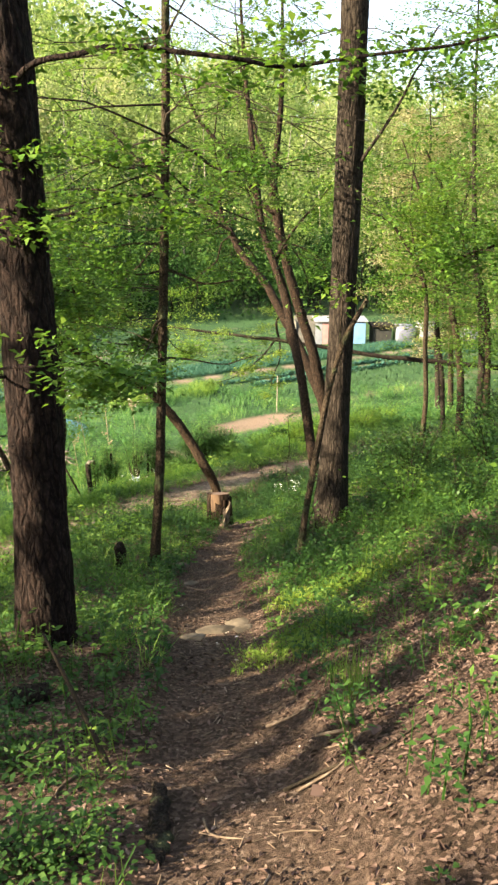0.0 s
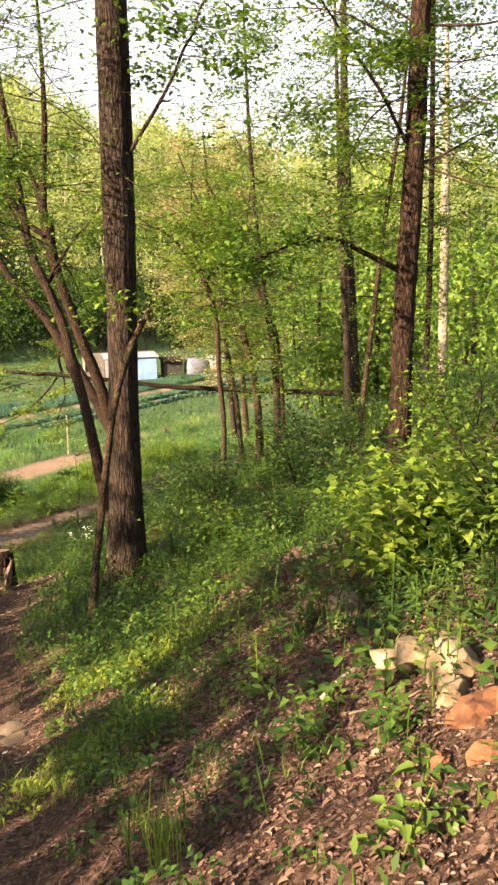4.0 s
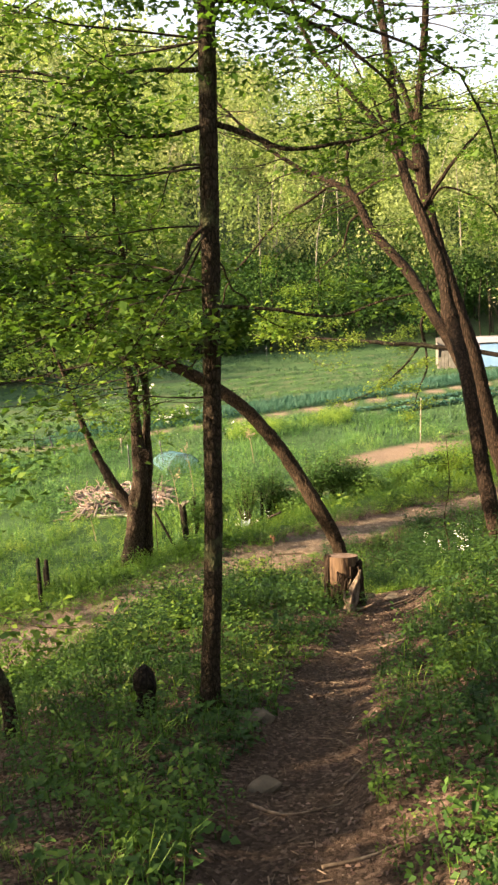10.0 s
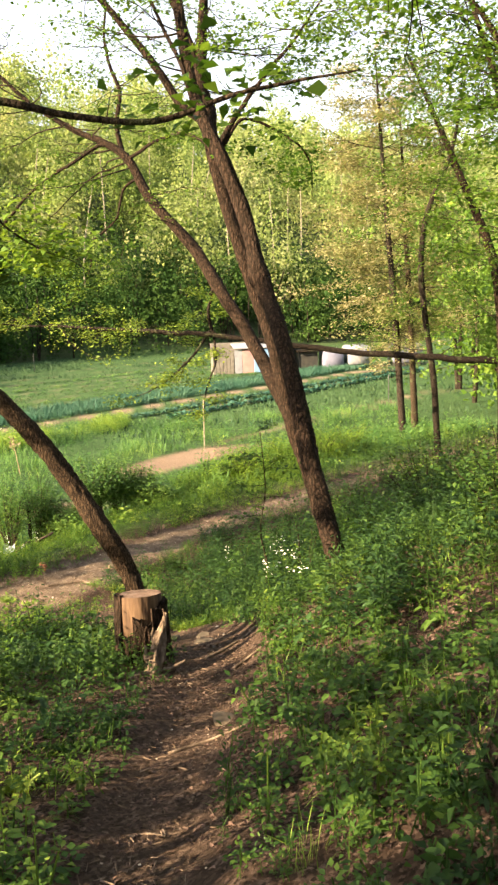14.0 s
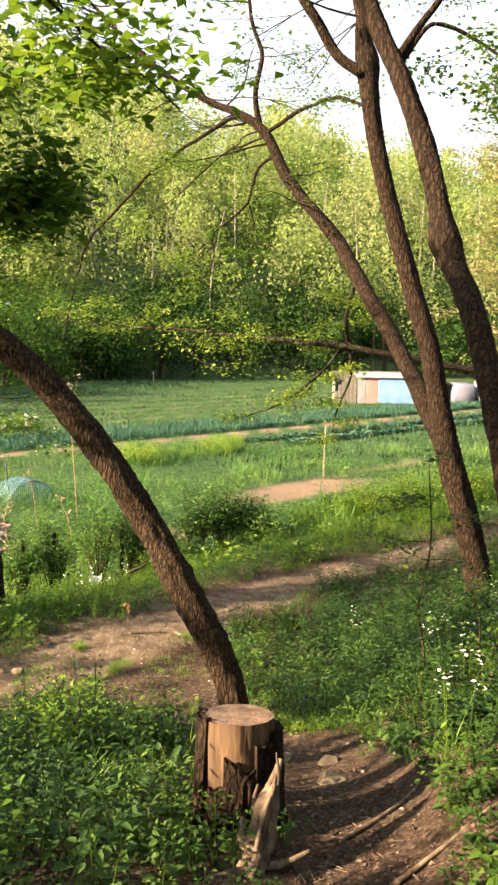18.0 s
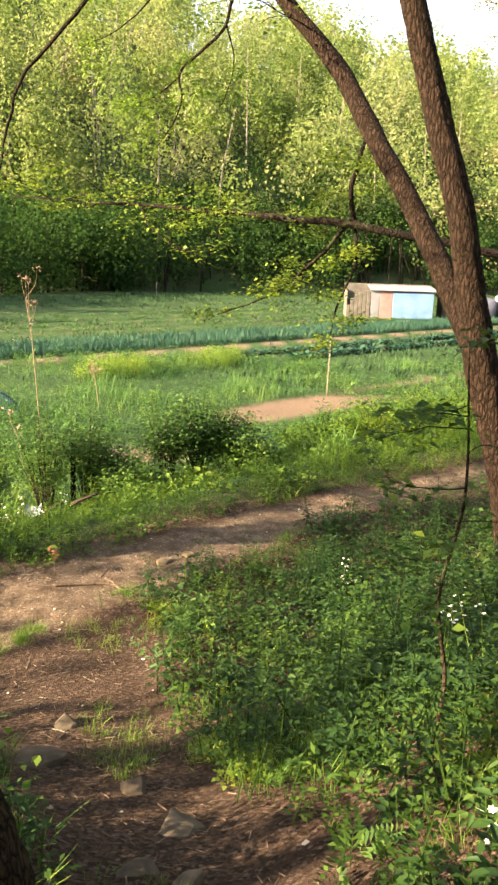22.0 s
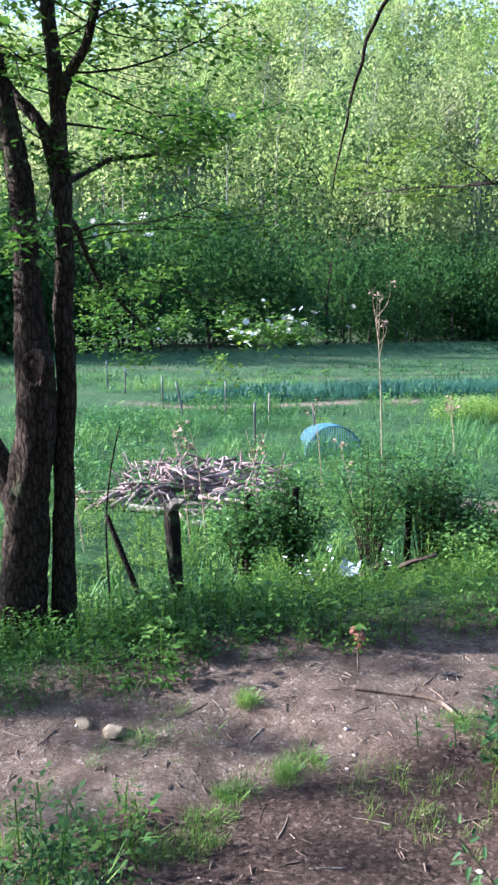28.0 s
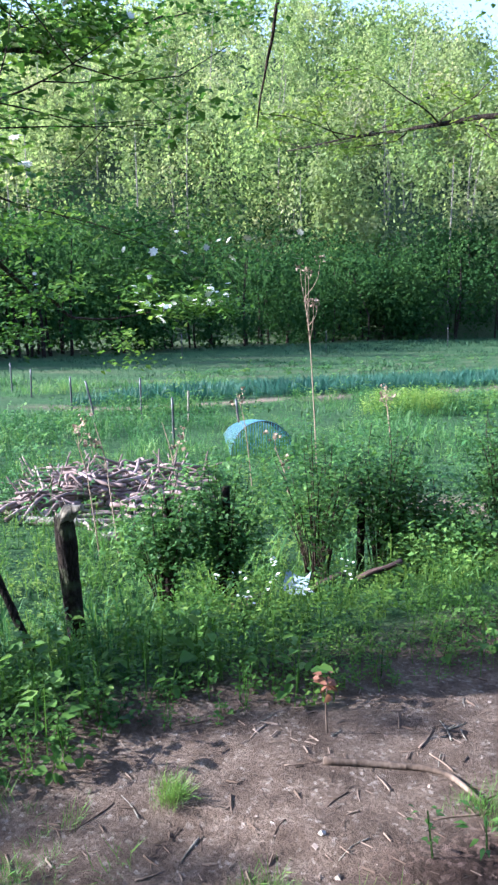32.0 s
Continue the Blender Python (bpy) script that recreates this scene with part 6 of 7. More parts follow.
def shrub(x, y, high, wide, n, size, mat, seed, label, name="bush", group="", per=5, lift=0.25, stems=None, category="bush"):
    """A bush of thin stems clothed in leaves."""
    size, per = size * 0.56, int(per * 2.3)
    gen = np.random.default_rng(seed)
    z = gnd(x, y) - 0.03
    b = thing(name, (x, y, z), label, category, group)
    skins, pts = [], []
    for _ in range(n):
        a, r = gen.uniform(0, 6.28), wide * math.sqrt(gen.uniform(0.02, 1))
        h = high * gen.uniform(0.55, 1.1) * (1 - 0.25 * (r / wide) ** 2)
        dx, dy = r * math.cos(a), r * math.sin(a)
        rows = [(x + dx * 0.2, y + dy * 0.2, z, 0.007), (x + dx * 0.45, y + dy * 0.45, z + h * 0.45, 0.006), (x + dx * 0.8 + gen.normal(0, 0.03), y + dy * 0.8, z + h * 0.8, 0.004), (x + dx * 1.05, y + dy * 1.05, z + h, 0.002)]
        skins.append(tube(rows, 4, 7, caps=False))
        c = spline(rows, 16)[:, :3]
        pts.append(c[int(16 * lift):])
    tagged(part("stem", joined(skins), stems or M_TWIG, b), kind="stuff")
    tagged(part("leaves", leaves_at(pts, per, size, gen, 0.06 + wide * 0.10, TINY), mat, b), kind="stuff")
    return b


# hedge of vines and bushes along the far edge of the track
M_VINE = foliage("vine_leaves", [(0.0, (0.026, 0.074, 0.022)), (0.5, (0.068, 0.155, 0.036)), (1.0, (0.165, 0.28, 0.06))], 0.8, 0.4)
M_BRIGHT = foliage("young_bright_leaves", [(0.0, (0.06, 0.14, 0.02)), (0.5, (0.13, 0.23, 0.03)), (1.0, (0.22, 0.31, 0.05))], 0.8, 0.5)
for k, (x, y, h, w, n, lift) in enumerate([(-3.98, 19.3, 1.2, 0.28, 24, 0.62), (-3.56, 19.5, 1.22, 0.28, 24, 0.62), (-3.05, 20.2, 1.4, 0.36, 26, 0.66), (-2.6, 20.6, 1.4, 0.38, 26, 0.64), (-2.25, 20.65, 0.8, 0.36, 20, 0.15), (-1.65, 21.1, 1.35, 0.40, 30, 0.55), (-1.2, 21.4, 1.25, 0.38, 30, 0.5), (-0.85, 21.5, 1.0, 0.34, 26, 0.4), (-0.55, 21.4, 0.7, 0.38, 20, 0.1), (-1.9, 20.2, 0.6, 0.4, 22, 0.1)]):
    shrub(x, y, h, w * 1.1, int(n * 1.1), 0.095, M_VINE, 300 + k, "dark green viny bush in the row along the track", group="bushes along the track", per=5, lift=lift, stems=M_YOUNG)
for k, (x, y, h) in enumerate([(-3.96, 19.32, 0.95), (-3.56, 19.52, 0.98), (-2.75, 20.45, 0.85), (-5.3, 14.9, 0.75), (-5.45, 15.5, 0.62), (-5.5, 15.52, 0.5)]):
    g = gnd(x, y)
    stick("fence_post", "thin dark old fence post among the weeds", [(x, y, g - 0.1, 0.035), (x + 0.01, y, g + h * 0.5, 0.032), (x + 0.02, y, g + h, 0.028)], M_DARK, 10, 20, 0.2, "post", "old fence posts", k)
for k, (x, y, h, w) in enumerate([(1.3, 22.6, 0.7, 0.6), (1.9, 23.4, 0.8, 0.7), (2.6, 24.0, 0.8, 0.7), (0.7, 22.9, 0.6, 0.5), (3.4, 24.6, 0.9, 0.8), (0.2, 22.6, 0.5, 0.45), (4.3, 25.6, 0.8, 0.8)]):
    shrub(x, y, h, w, 26, 0.09, M_BRIGHT if k % 2 == 0 else M_LEAF_NEAR, 320 + k, "bright green bush beyond the track", group="bushes beyond the track", per=5)

# bushes and saplings on the slope
for k, (x, y, h, w, n, s, m) in enumerate([
        (1.95, 4.55, 0.45, 0.36, 13, 0.12, M_BRIGHT), (2.25, 5.0, 0.55, 0.40, 14, 0.12, M_BRIGHT), (2.6, 6.5, 0.6, 0.55, 16, 0.07, M_HERB), (1.9, 6.8, 0.45, 0.45, 14, 0.07, M_HERB), (1.55, 7.3, 0.45, 0.4, 14, 0.075, M_LEAF_NEAR), (2.4, 4.4, 0.7, 0.45, 14, 0.08, M_LEAF_NEAR),
        (3.2, 6.2, 0.9, 0.6, 16, 0.08, M_LEAF_NEAR), (2.9, 9.2, 0.9, 0.7, 18, 0.08, M_HERB), (2.1, 9.8, 0.8, 0.6, 18, 0.08, M_HERB), (3.6, 10.6, 1.0, 0.8, 18, 0.09, M_HERB), (2.0, 11.2, 0.7, 0.6, 18, 0.08, M_HERB),
        (1.7, 13.4, 0.6, 0.5, 18, 0.08, M_LEAF_NEAR), (2.6, 14.4, 0.9, 0.7, 20, 0.09, M_HERB), (1.6, 15.4, 0.5, 0.5, 18, 0.08, M_HERB), (0.75, 15.6, 0.45, 0.45, 18, 0.08, M_HERB), (3.4, 16.6, 1.0, 0.8, 20, 0.09, M_HERB), (2.6, 18.6, 0.8, 0.7, 20, 0.09, M_HERB), (4.6, 18.5, 1.1, 0.9, 20, 0.1, M_HERB), (5.5, 14.5, 1.2, 0.9, 20, 0.1, M_LEAF_NEAR), (4.6, 9.2, 1.2, 0.9, 20, 0.09, M_LEAF_NEAR), (4.4, 7.0, 1.0, 0.8, 20, 0.09, M_LEAF_NEAR),
        (-1.05, 2.9, 0.26, 0.28, 10, 0.045, M_HERB), (-0.62, 2.15, 0.2, 0.22, 9, 0.045, M_HERB), (-1.7, 10.8, 0.4, 0.5, 18, 0.07, M_LEAF_NEAR), (-2.4, 12.0, 0.5, 0.6, 20, 0.07, M_LEAF_NEAR), (-1.4, 12.6, 0.4, 0.5, 18, 0.07, M_LEAF_NEAR), (-3.2, 10.0, 0.5, 0.6, 20, 0.08, M_LEAF_NEAR)]):
    shrub(x, y, h, w, n, s, m, 340 + k, "leafy green bush on the wooded slope", group="bushes on the slope", per=4)
shrub(0.95, 13.0, 0.7, 0.25, 7, 0.065, M_HERB, 381, "slim sapling with broad leaves beside the path", "sapling", per=3, lift=0.4)
stick("leaning_branch", "dead pale stem leaning in the herbs", [(-0.52, 2.85, gnd(-0.52, 2.85) - 0.02, 0.012), (-0.66, 3.0, gnd(-0.66, 3.0) + 0.22, 0.011), (-0.85, 3.15, gnd(-0.85, 3.15) + 0.55, 0.006)], M_TWIG, 8, 16, 0.1, "branch")


# white wildflowers
PETALS = []
for i in range(7):
    v, f = leaf(0.35, 0.02, 0.1)
    a = i * 6.283 / 7
    c, s = math.cos(a), math.sin(a)
    PETALS.append((v @ np.array([(c, s, 0), (-s, c, 0), (0, 0, 1)]), f))
PETALS = joined(PETALS)


def wildflower(x, y, h, n, seed):
    gen = np.random.default_rng(seed)
    z = gnd(x, y)
    w = thing("wildflower", (x, y, z), "tall weed with clusters of small white flowers", "wildflower", "white wildflowers")
    skins, tips = [], []
    for _ in range(n):
        dx, dy, hh = gen.normal(0, 0.09), gen.normal(0, 0.09), h * gen.uniform(0.65, 1.1)
        skins.append(tube([(x + dx * 0.3, y + dy * 0.3, z, 0.003), (x + dx * 0.7, y + dy * 0.7, z + hh * 0.5, 0.0025), (x + dx, y + dy, z + hh, 0.0015)], 4, 6, caps=False))
        tips += [(x + dx + gen.normal(0, 0.025), y + dy + gen.normal(0, 0.025), z + hh + gen.normal(0, 0.02)) for _ in range(4)]
    tagged(part("stem", joined(skins), M_GRASS, w), kind="stuff")
    tips = np.array(tips)
    tagged(part("blossoms", scatter(PETALS, tips, turns(len(tips), gen, 0.5), gen.uniform(0.008, 0.014, len(tips))), M_BLOSSOM, w, "small white daisy-like blossoms"), kind="stuff")


for k, (x, y, h, n) in enumerate([(0.55, 12.1, 0.38, 4), (0.72, 12.5, 0.42, 5), (0.98, 13.9, 0.45, 5), (0.85, 14.4, 0.45, 4), (0.62, 11.5, 0.42, 2), (1.35, 14.2, 0.45, 4), (-3.0, 18.3, 0.38, 4), (-2.8, 18.5, 0.4, 4), (-2.45, 18.6, 0.35, 3), (0.5, 16.8, 0.4, 6)]):
    wildflower(x, y, h, n, 400 + k)

gen = np.random.default_rng(12)
tips = np.vstack([np.array(c) + gen.normal(0, 1, (n, 3)) * (0.22, 0.22, 0.08) for c, n in (((-2.75, 17.7, -2.13), 16), ((-3.3, 17.7, -2.2), 10), ((-3.6, 17.6, -1.0), 14), ((-4.3, 17.3, -1.5), 14), ((-4.9, 17.0, -1.4), 12))])
tagged(part("blossom", scatter(PETALS, tips, turns(len(tips), gen, 0.6), gen.uniform(0.014, 0.026, len(tips))), M_BLOSSOM, multi, "loose white blossoms among the leaves"), kind="stuff")

# seedling with red leaves beside the track
g = gnd(-2.04, 17.28)
sd = thing("red_seedling", (-2.04, 17.28, g), "seedling with withered red-brown leaves beside the track", "seedling")
part("stem", tube([(-2.04, 17.28, g - 0.02, 0.005), (-2.045, 17.28, g + 0.12, 0.004), (-2.04, 17.28, g + 0.24, 0.002)], 6, 8), M_DEADWOOD, sd)
gen = np.random.default_rng(9)
M_WITHERED = foliage("withered_leaves", [(0.0, (0.15, 0.06, 0.035)), (1.0, (0.28, 0.14, 0.085))], 0.4, 0.3)
tagged(part("leaves", leaves_at([np.array([(-2.04, 17.28, g + 0.25), (-2.03, 17.28, g + 0.22), (-2.05, 17.27, g + 0.27)])], 7, 0.042, gen, 0.022), M_WITHERED, sd), kind="stuff")
# reedy tuft on the slope
tf = tagged(part("grass_tuft", tuft(44, 0.34, 0.035, 0.0028, np.random.default_rng(3), 0.35), M_GRASS), "tall tuft of thin grass standing in dry leaves", "grass")
tf.matrix_world = Matrix.Translation((0.48, 3.2, gnd(0.48, 3.2) - 0.02))
# large dry leaves by the path
for k, (x, y) in enumerate([(-0.66, 2.42), (-0.56, 2.5), (-0.72, 2.55), (-0.5, 2.3), (0.25, 2.5), (0.5, 2.7)]):
    v, f = leaf(0.5, 0.25, 0.35)
    ob = tagged(part("dry_leaf", (v * 0.075, f), M_LITTER), "large curled dry brown leaf", "leaf", "large dry leaves")
    ob.matrix_world = pose(x, y, gnd(x, y) + 0.025, 15, 10, 70 * k)

# white blossom on the many-stemmed tree's outer twigs
gen = np.random.default_rng(19)
for k, (x, y, z, r, n) in enumerate([(-4.5, 21.3, -2.40, 0.22, 26), (-4.85, 21.0, -2.48, 0.2, 16), (-4.15, 18.6, -0.84, 0.3, 30), (-4.17, 19.2, -0.6, 0.25, 18), (-4.6, 18.4, -1.5, 0.3, 22)]):
    q = np.array([x, y, z]) + gen.normal(0, r * 0.5, (n, 3)) * (1, 1, 0.5)
    tagged(part("blossoms", scatter(PETALS, q, turns(n, gen, 0.6), gen.uniform(0.028, 0.05, n)), M_BLOSSOM, multi, "loose white blossoms"), kind="stuff")
    tagged(part("blossom_leaves", leaves_at([q], 4, 0.085, gen, 0.10), M_BRIGHT, multi, "fresh leaves round the blossoms"), kind="stuff")

# scraps in the weeds across the track
M_PLASTIC = plain("blue_grey_plastic", [(0.18, 0.23, 0.29), (0.30, 0.36, 0.42)], 9, 0.4, 0, 0.4)
M_OLDBOARD = plain("reddish_old_board", [(0.03, 0.019, 0.015), (0.075, 0.045, 0.036)], 14, 0.85, 0, 0.6, (1, 0.2, 1))
uu, vv = np.meshgrid(np.linspace(-1, 1, 12), np.linspace(-1, 1, 8))
gz = gnd(-2.9, 19.3)
sheet = np.stack([-2.9 + 0.09 * uu, 19.3 + 0.05 * vv, gz + 0.13 + 0.05 * uu * uu + 0.03 * noise2(uu, vv, 0.5, 93) + 0.05 * vv], -1).reshape(-1, 3)
low = sheet - (0, 0, 0.006)
q = [(a * 12 + b, a * 12 + b + 1, a * 12 + b + 13, a * 12 + b + 12) for a in range(7) for b in range(11)]
tagged(part("plastic_scrap", (np.vstack([sheet, low]), np.array(q + [(d + 96, c + 96, b + 96, a + 96) for a, b, c, d in q])), M_PLASTIC), "crumpled blue-grey plastic scrap caught in the weeds", "scrap")
for k, (x, y, L, a, t) in enumerate([(-3.2, 19.1, 0.5, 0.35, 14), (-3.12, 19.0, 0.42, 0.15, 5), (-2.7, 19.35, 0.45, 0.9, 18), (-2.35, 19.5, 0.5, 0.5, 22)]):
    bm = bmesh.new()
    bmesh.ops.create_cube(bm, size=1.0)
    bmesh.ops.scale(bm, vec=(L * 0.7, 0.05, 0.02), verts=bm.verts)
    bmesh.ops.subdivide_edges(bm, edges=bm.edges[:], cuts=2)
    for v in bm.verts:
        v.co.z += 0.012 * math.sin(v.co.x * 9 + k)
        v.co.y += 0.01 * math.sin(v.co.x * 23 + k)
    ob = tagged(part("broken_board", bm, M_OLDBOARD), "broken reddish board half hidden in the weeds", "board", "broken boards")
    ob.matrix_world = pose(x, y, gnd(x, y) + 0.05 + L * 0.5 * math.sin(radians(t)), 0, -t, math.degrees(a))
# forked root stub bared beside the path
g = gnd(0.42, 2.87)
stub = thing("root_stub", (0.42, 2.87, g), "forked pale root stub bared in the dry leaves", "root")
for k, rows in enumerate([[(0.41, 2.87, g - 0.03, 0.012), (0.42, 2.88, g + 0.04, 0.011), (0.44, 2.89, g + 0.07, 0.008), (0.47, 2.89, g + 0.05, 0.005)], [(0.42, 2.87, g + 0.03, 0.008), (0.40, 2.85, g + 0.06, 0.005), (0.39, 2.85, g + 0.085, 0.003)], [(0.44, 2.88, g + 0.005, 0.008), (0.37, 2.85, g + 0.012, 0.008), (0.29, 2.83, g + 0.01, 0.004)]]):
    part("prong", tube(rows, 10, 20, 0.35, (6, 12), k, kink=0.006), M_DEADWOOD, stub)

# ---- brush pile ----
gen = np.random.default_rng(77)
M_BRUSH = plain("dry_brush", [(0.07, 0.05, 0.045), (0.19, 0.14, 0.125), (0.34, 0.27, 0.245)], 2.5, 0.9, 0, 0.3)
pile = thing("brush_pile", (-6.7, 22.7, gnd(-6.7, 22.7)), "heap of dry grey-pink cut branches in the grass", "brush pile")
kinds = []
for k in range(9):
    L, r = gen.uniform(0.6, 1.3), gen.uniform(0.012, 0.032)
    rows = [(-L / 2, 0, 0, r), (-L / 6, gen.normal(0, 0.07), gen.normal(0, 0.05), r * 0.9), (L / 5, gen.normal(0, 0.08), gen.normal(0, 0.06), r * 0.7), (L / 2, gen.normal(0, 0.12), gen.normal(0, 0.08), r * 0.3)]
    me = mesh_of("branch", *tube(rows, 6, 12, 0.1, (5, 9), k))
    me.materials.append(M_BRUSH)
    kinds.append(me)
for k in range(270):
    a, r = gen.uniform(0, 6.28), math.sqrt(gen.uniform(0, 1))
    x, y = -6.75 + 1.25 * r * math.cos(a) - 0.25 * math.sin(3 * a), 22.8 + 1.6 * r * math.sin(a)
    z = gnd(x, y) + 0.02 + 0.36 * (1 - r**1.3) * gen.uniform(0.0, 1) * (0.5 + 0.7 * math.sin(x * 2.6 + 0.5) ** 2)
    ob = new("branch", kinds[k % 9])
    ob.parent, ob.matrix_parent_inverse = pile, pile.matrix_world.inverted()
    ob.matrix_basis = pose(x, y, z, 0, gen.normal(0, 10 - 6 * r), gen.uniform(0, 360))
stick("grey_log", "grey bare log at the foot of the brush pile", [(-6.9, 21.2, gnd(-6.9, 21.2) + 0.04, 0.05), (-6.5, 21.25, gnd(-6.5, 21.25) + 0.045, 0.05), (-6.1, 21.4, gnd(-6.1, 21.4) + 0.04, 0.045)], M_PALE, 12, 20, 0.1, "log")
stick("grey_log", "pale sawn plank end lying before the brush pile", [(-5.7, 20.9, gnd(-5.7, 20.9) + 0.05, 0.055), (-5.45, 21.0, gnd(-5.45, 21.0) + 0.05, 0.055)], M_PALE, 12, 12, 0.1, "log")

# ---- netted hoop tunnel ----
M_NET = plain("pale_blue_net", [(0.10, 0.26, 0.36), (0.20, 0.40, 0.50)], 30, 0.6, 0, 0)
M_STEEL = plain("grey_steel", [(0.04, 0.045, 0.05), (0.10, 0.105, 0.11)], 10, 0.5, 0.6, 0)
hoop = thing("hoop_tunnel", (-6.4, 27.1, gnd(-6.4, 27.1)), "low garden hoop tunnel covered in pale blue net", "hoop tunnel")


def arch_at(u, r=0.0):
    c = np.array([-5.95 - 1.0 * u, 26.2 + 1.9 * u])
    ang = np.linspace(0, math.pi, 12)
    z0 = gnd(*c) - 0.02
    return [(c[0] + 0.885 * math.cos(q) * (0.52 + r), c[1] + 0.466 * math.cos(q) * (0.52 + r), z0 + math.sin(q) * (0.58 * (1 - 0.45 * u) + r)) for q in ang]


for u in np.linspace(0, 1, 6):
    part("hoop", tube([(*p, 0.008) for p in arch_at(u)], 6, 26), M_STEEL, hoop)
for u in np.linspace(0, 0.985, 26):
    a, b = arch_at(u, 0.012), arch_at(u + 0.0035, 0.012)
    a2, b2 = arch_at(u, 0.016), arch_at(u + 0.0035, 0.016)
    n = 12
    v = np.array(a + b + a2 + b2)
    q = [(i, i + 1, n + i + 1, n + i) for i in range(n - 1)] + [(2 * n + i, 3 * n + i, 3 * n + i + 1, 2 * n + i + 1) for i in range(n - 1)] + [(i, 2 * n + i, 2 * n + i + 1, i + 1) for i in range(n - 1)] + [(n + i, n + i + 1, 3 * n + i + 1, 3 * n + i) for i in range(n - 1)]
    part("net_strip", (v, np.array(q)), M_NET, hoop)
for k in range(24):
    w = -0.50 + 0.0435 * k
    h = math.sqrt(max(0.0, 1 - (w / 0.53) ** 2)) * 0.57
    x, y = -5.95 + 0.885 * w, 26.2 + 0.466 * w
    z0 = gnd(-5.95, 26.2)
    part("end_strip", tube([(x, y, z0 - 0.02, 0.008), (x, y, z0 + h * 0.5, 0.008), (x, y + 0.01, z0 + h, 0.008)], 6, 4), M_NET, hoop)

# ---- stakes, dry stalks ----
for k, (x, y, h, lean) in enumerate([(-10.0, 29.2, 0.95, 0.0), (-11.2, 29.2, 0.85, -0.25), (-12.1, 29.6, 0.9, 0), (-8.88, 29.25, 0.7, 0.02), (-7.0, 27.7, 0.75, -0.1), (-17.0, 33.5, 0.9, 0), (-15.6, 32.6, 0.8, 0.05), (-7.6, 26.2, 0.9, 0), (-20.4, 51, 1.3, 0), (-15.7, 60.6, 1.3, 0), (-10.2, 71, 1.5, 0), (0.95, 30.6, 1.5, 0.02), (9.5, 40, 1.2, 0)]):
    g = gnd(x, y)
    s = thing("field_stake", (x, y, g), "thin dark metal stake standing in the field", "stake", "stakes in the field")
    part("shaft", tube([(x, y, g - 0.1, 0.022), (x + lean * h * 0.5, y, g + h * 0.5, 0.022), (x + lean * h, y, g + h, 0.022)], 6, 6), M_PALE if k in (3, 11) else M_STEEL, s)
M_STRAW = plain("dry_stalk", [(0.18, 0.13, 0.09), (0.32, 0.25, 0.18)], 20, 0.9, 0, 0)


def dry_weed(x, y, h, r, heads, seed):
    gen = np.random.default_rng(seed)
    g = gnd(x, y)
    w = thing("dry_weed", (x, y, g), "tall dead weed stalk with a branched dry seed head", "weed")
    part("stalk", tube([(x, y, g - 0.05, r), (x - 0.05, y, g + h * 0.4, r * 0.9), (x - 0.12, y, g + h * 0.8, r * 0.7), (x - 0.2, y, g + h, r * 0.3)], 6, 24), M_STRAW, w)
    for k in range(heads):
        u = gen.uniform(0.62, 0.96)
        a, L = gen.uniform(0, 6.28), h * gen.uniform(0.1, 0.25)
        bx, bz = x - 0.2 * u * u, g + h * u
        rows = [(bx, y, bz, r * 0.5), (bx + L * 0.4 * math.cos(a), y + L * 0.3 * math.sin(a), bz + L * 0.5, r * 0.4), (bx + L * 0.5 * math.cos(a), y + L * 0.4 * math.sin(a), bz + L, r * 0.2)]
        part("side_stalk", tube(rows, 5, 8), M_STRAW, w)
        tips = np.array(rows[-1][:3]) + gen.normal(0, 0.04, (9, 3))
        tagged(part("seed_head", scatter(CLUMP, tips, turns(9, gen, 1), gen.uniform(0.03, 0.06, 9)), M_STRAW, w), kind="stuff")


dry_weed(-4.58, 24.9, 2.66, 0.010, 7, 1)
dry_weed(-4.1, 27.5, 1.1, 0.01, 5, 2)
for k, (x, y, h) in enumerate([(-5.3, 20.4, 1.2), (-5.15, 20.5, 1.35), (-4.7, 21.0, 1.3), (-6.2, 19.6, 0.8), (-3.9, 22, 0.9), (-5.0, 23.5, 1.3)]):
    dry_weed(x, y, h, 0.007, 2, 10 + k)

# yellow flowering crop
p = row_places(1000, -4.5, -2.6, -5.8, -1.6, g1)
p = p[g1.uniform(0, 1, len(p)) < np.clip(noise2(p[:, 0], p[:, 1], 1.3, 71) * 3.0 - 0.8, 0, 1)]
bed("mustard_patch", "yellow-flowering greens gone to seed in the field", [plant(14, 0.5, 0.08, 0.06, 0.35, g1, 6)], p, g1.uniform(0.6, 1.3, len(p)), M_MUSTARD, g1, cat="crop")
p = sown(7000, (-13, 9, 21, 38), g1, lambda x, y: meadow(x, y) * np.clip(noise2(x, y, 1.8, 72) * 2.4 - 0.9, 0, 1))
bed("field_weeds", "rank weeds in the unmown part of the field", [plant(12, 0.25, 0.08, 0.07, 0.35, g1, 4), plant(14, 0.4, 0.1, 0.07, 0.3, g1, 5)], p, g1.uniform(0.5, 1.6, len(p)), M_FIELD, g1)
p = sown(3600, (-8.5, -3.2, 15, 24.5), g1, lambda x, y: (off_track(x, y) > 1.6) * np.clip(noise2(x, y, 0.8, 74) * 2.2 - 0.3, 0.1, 1) * (np.hypot(x + 6.75, y - 22.8) > 1.7))
bed("meadow_weeds", "fresh green weeds in the grass behind the post", herbs, p, g1.uniform(0.5, 1.4, len(p)), M_GRASS, g1)
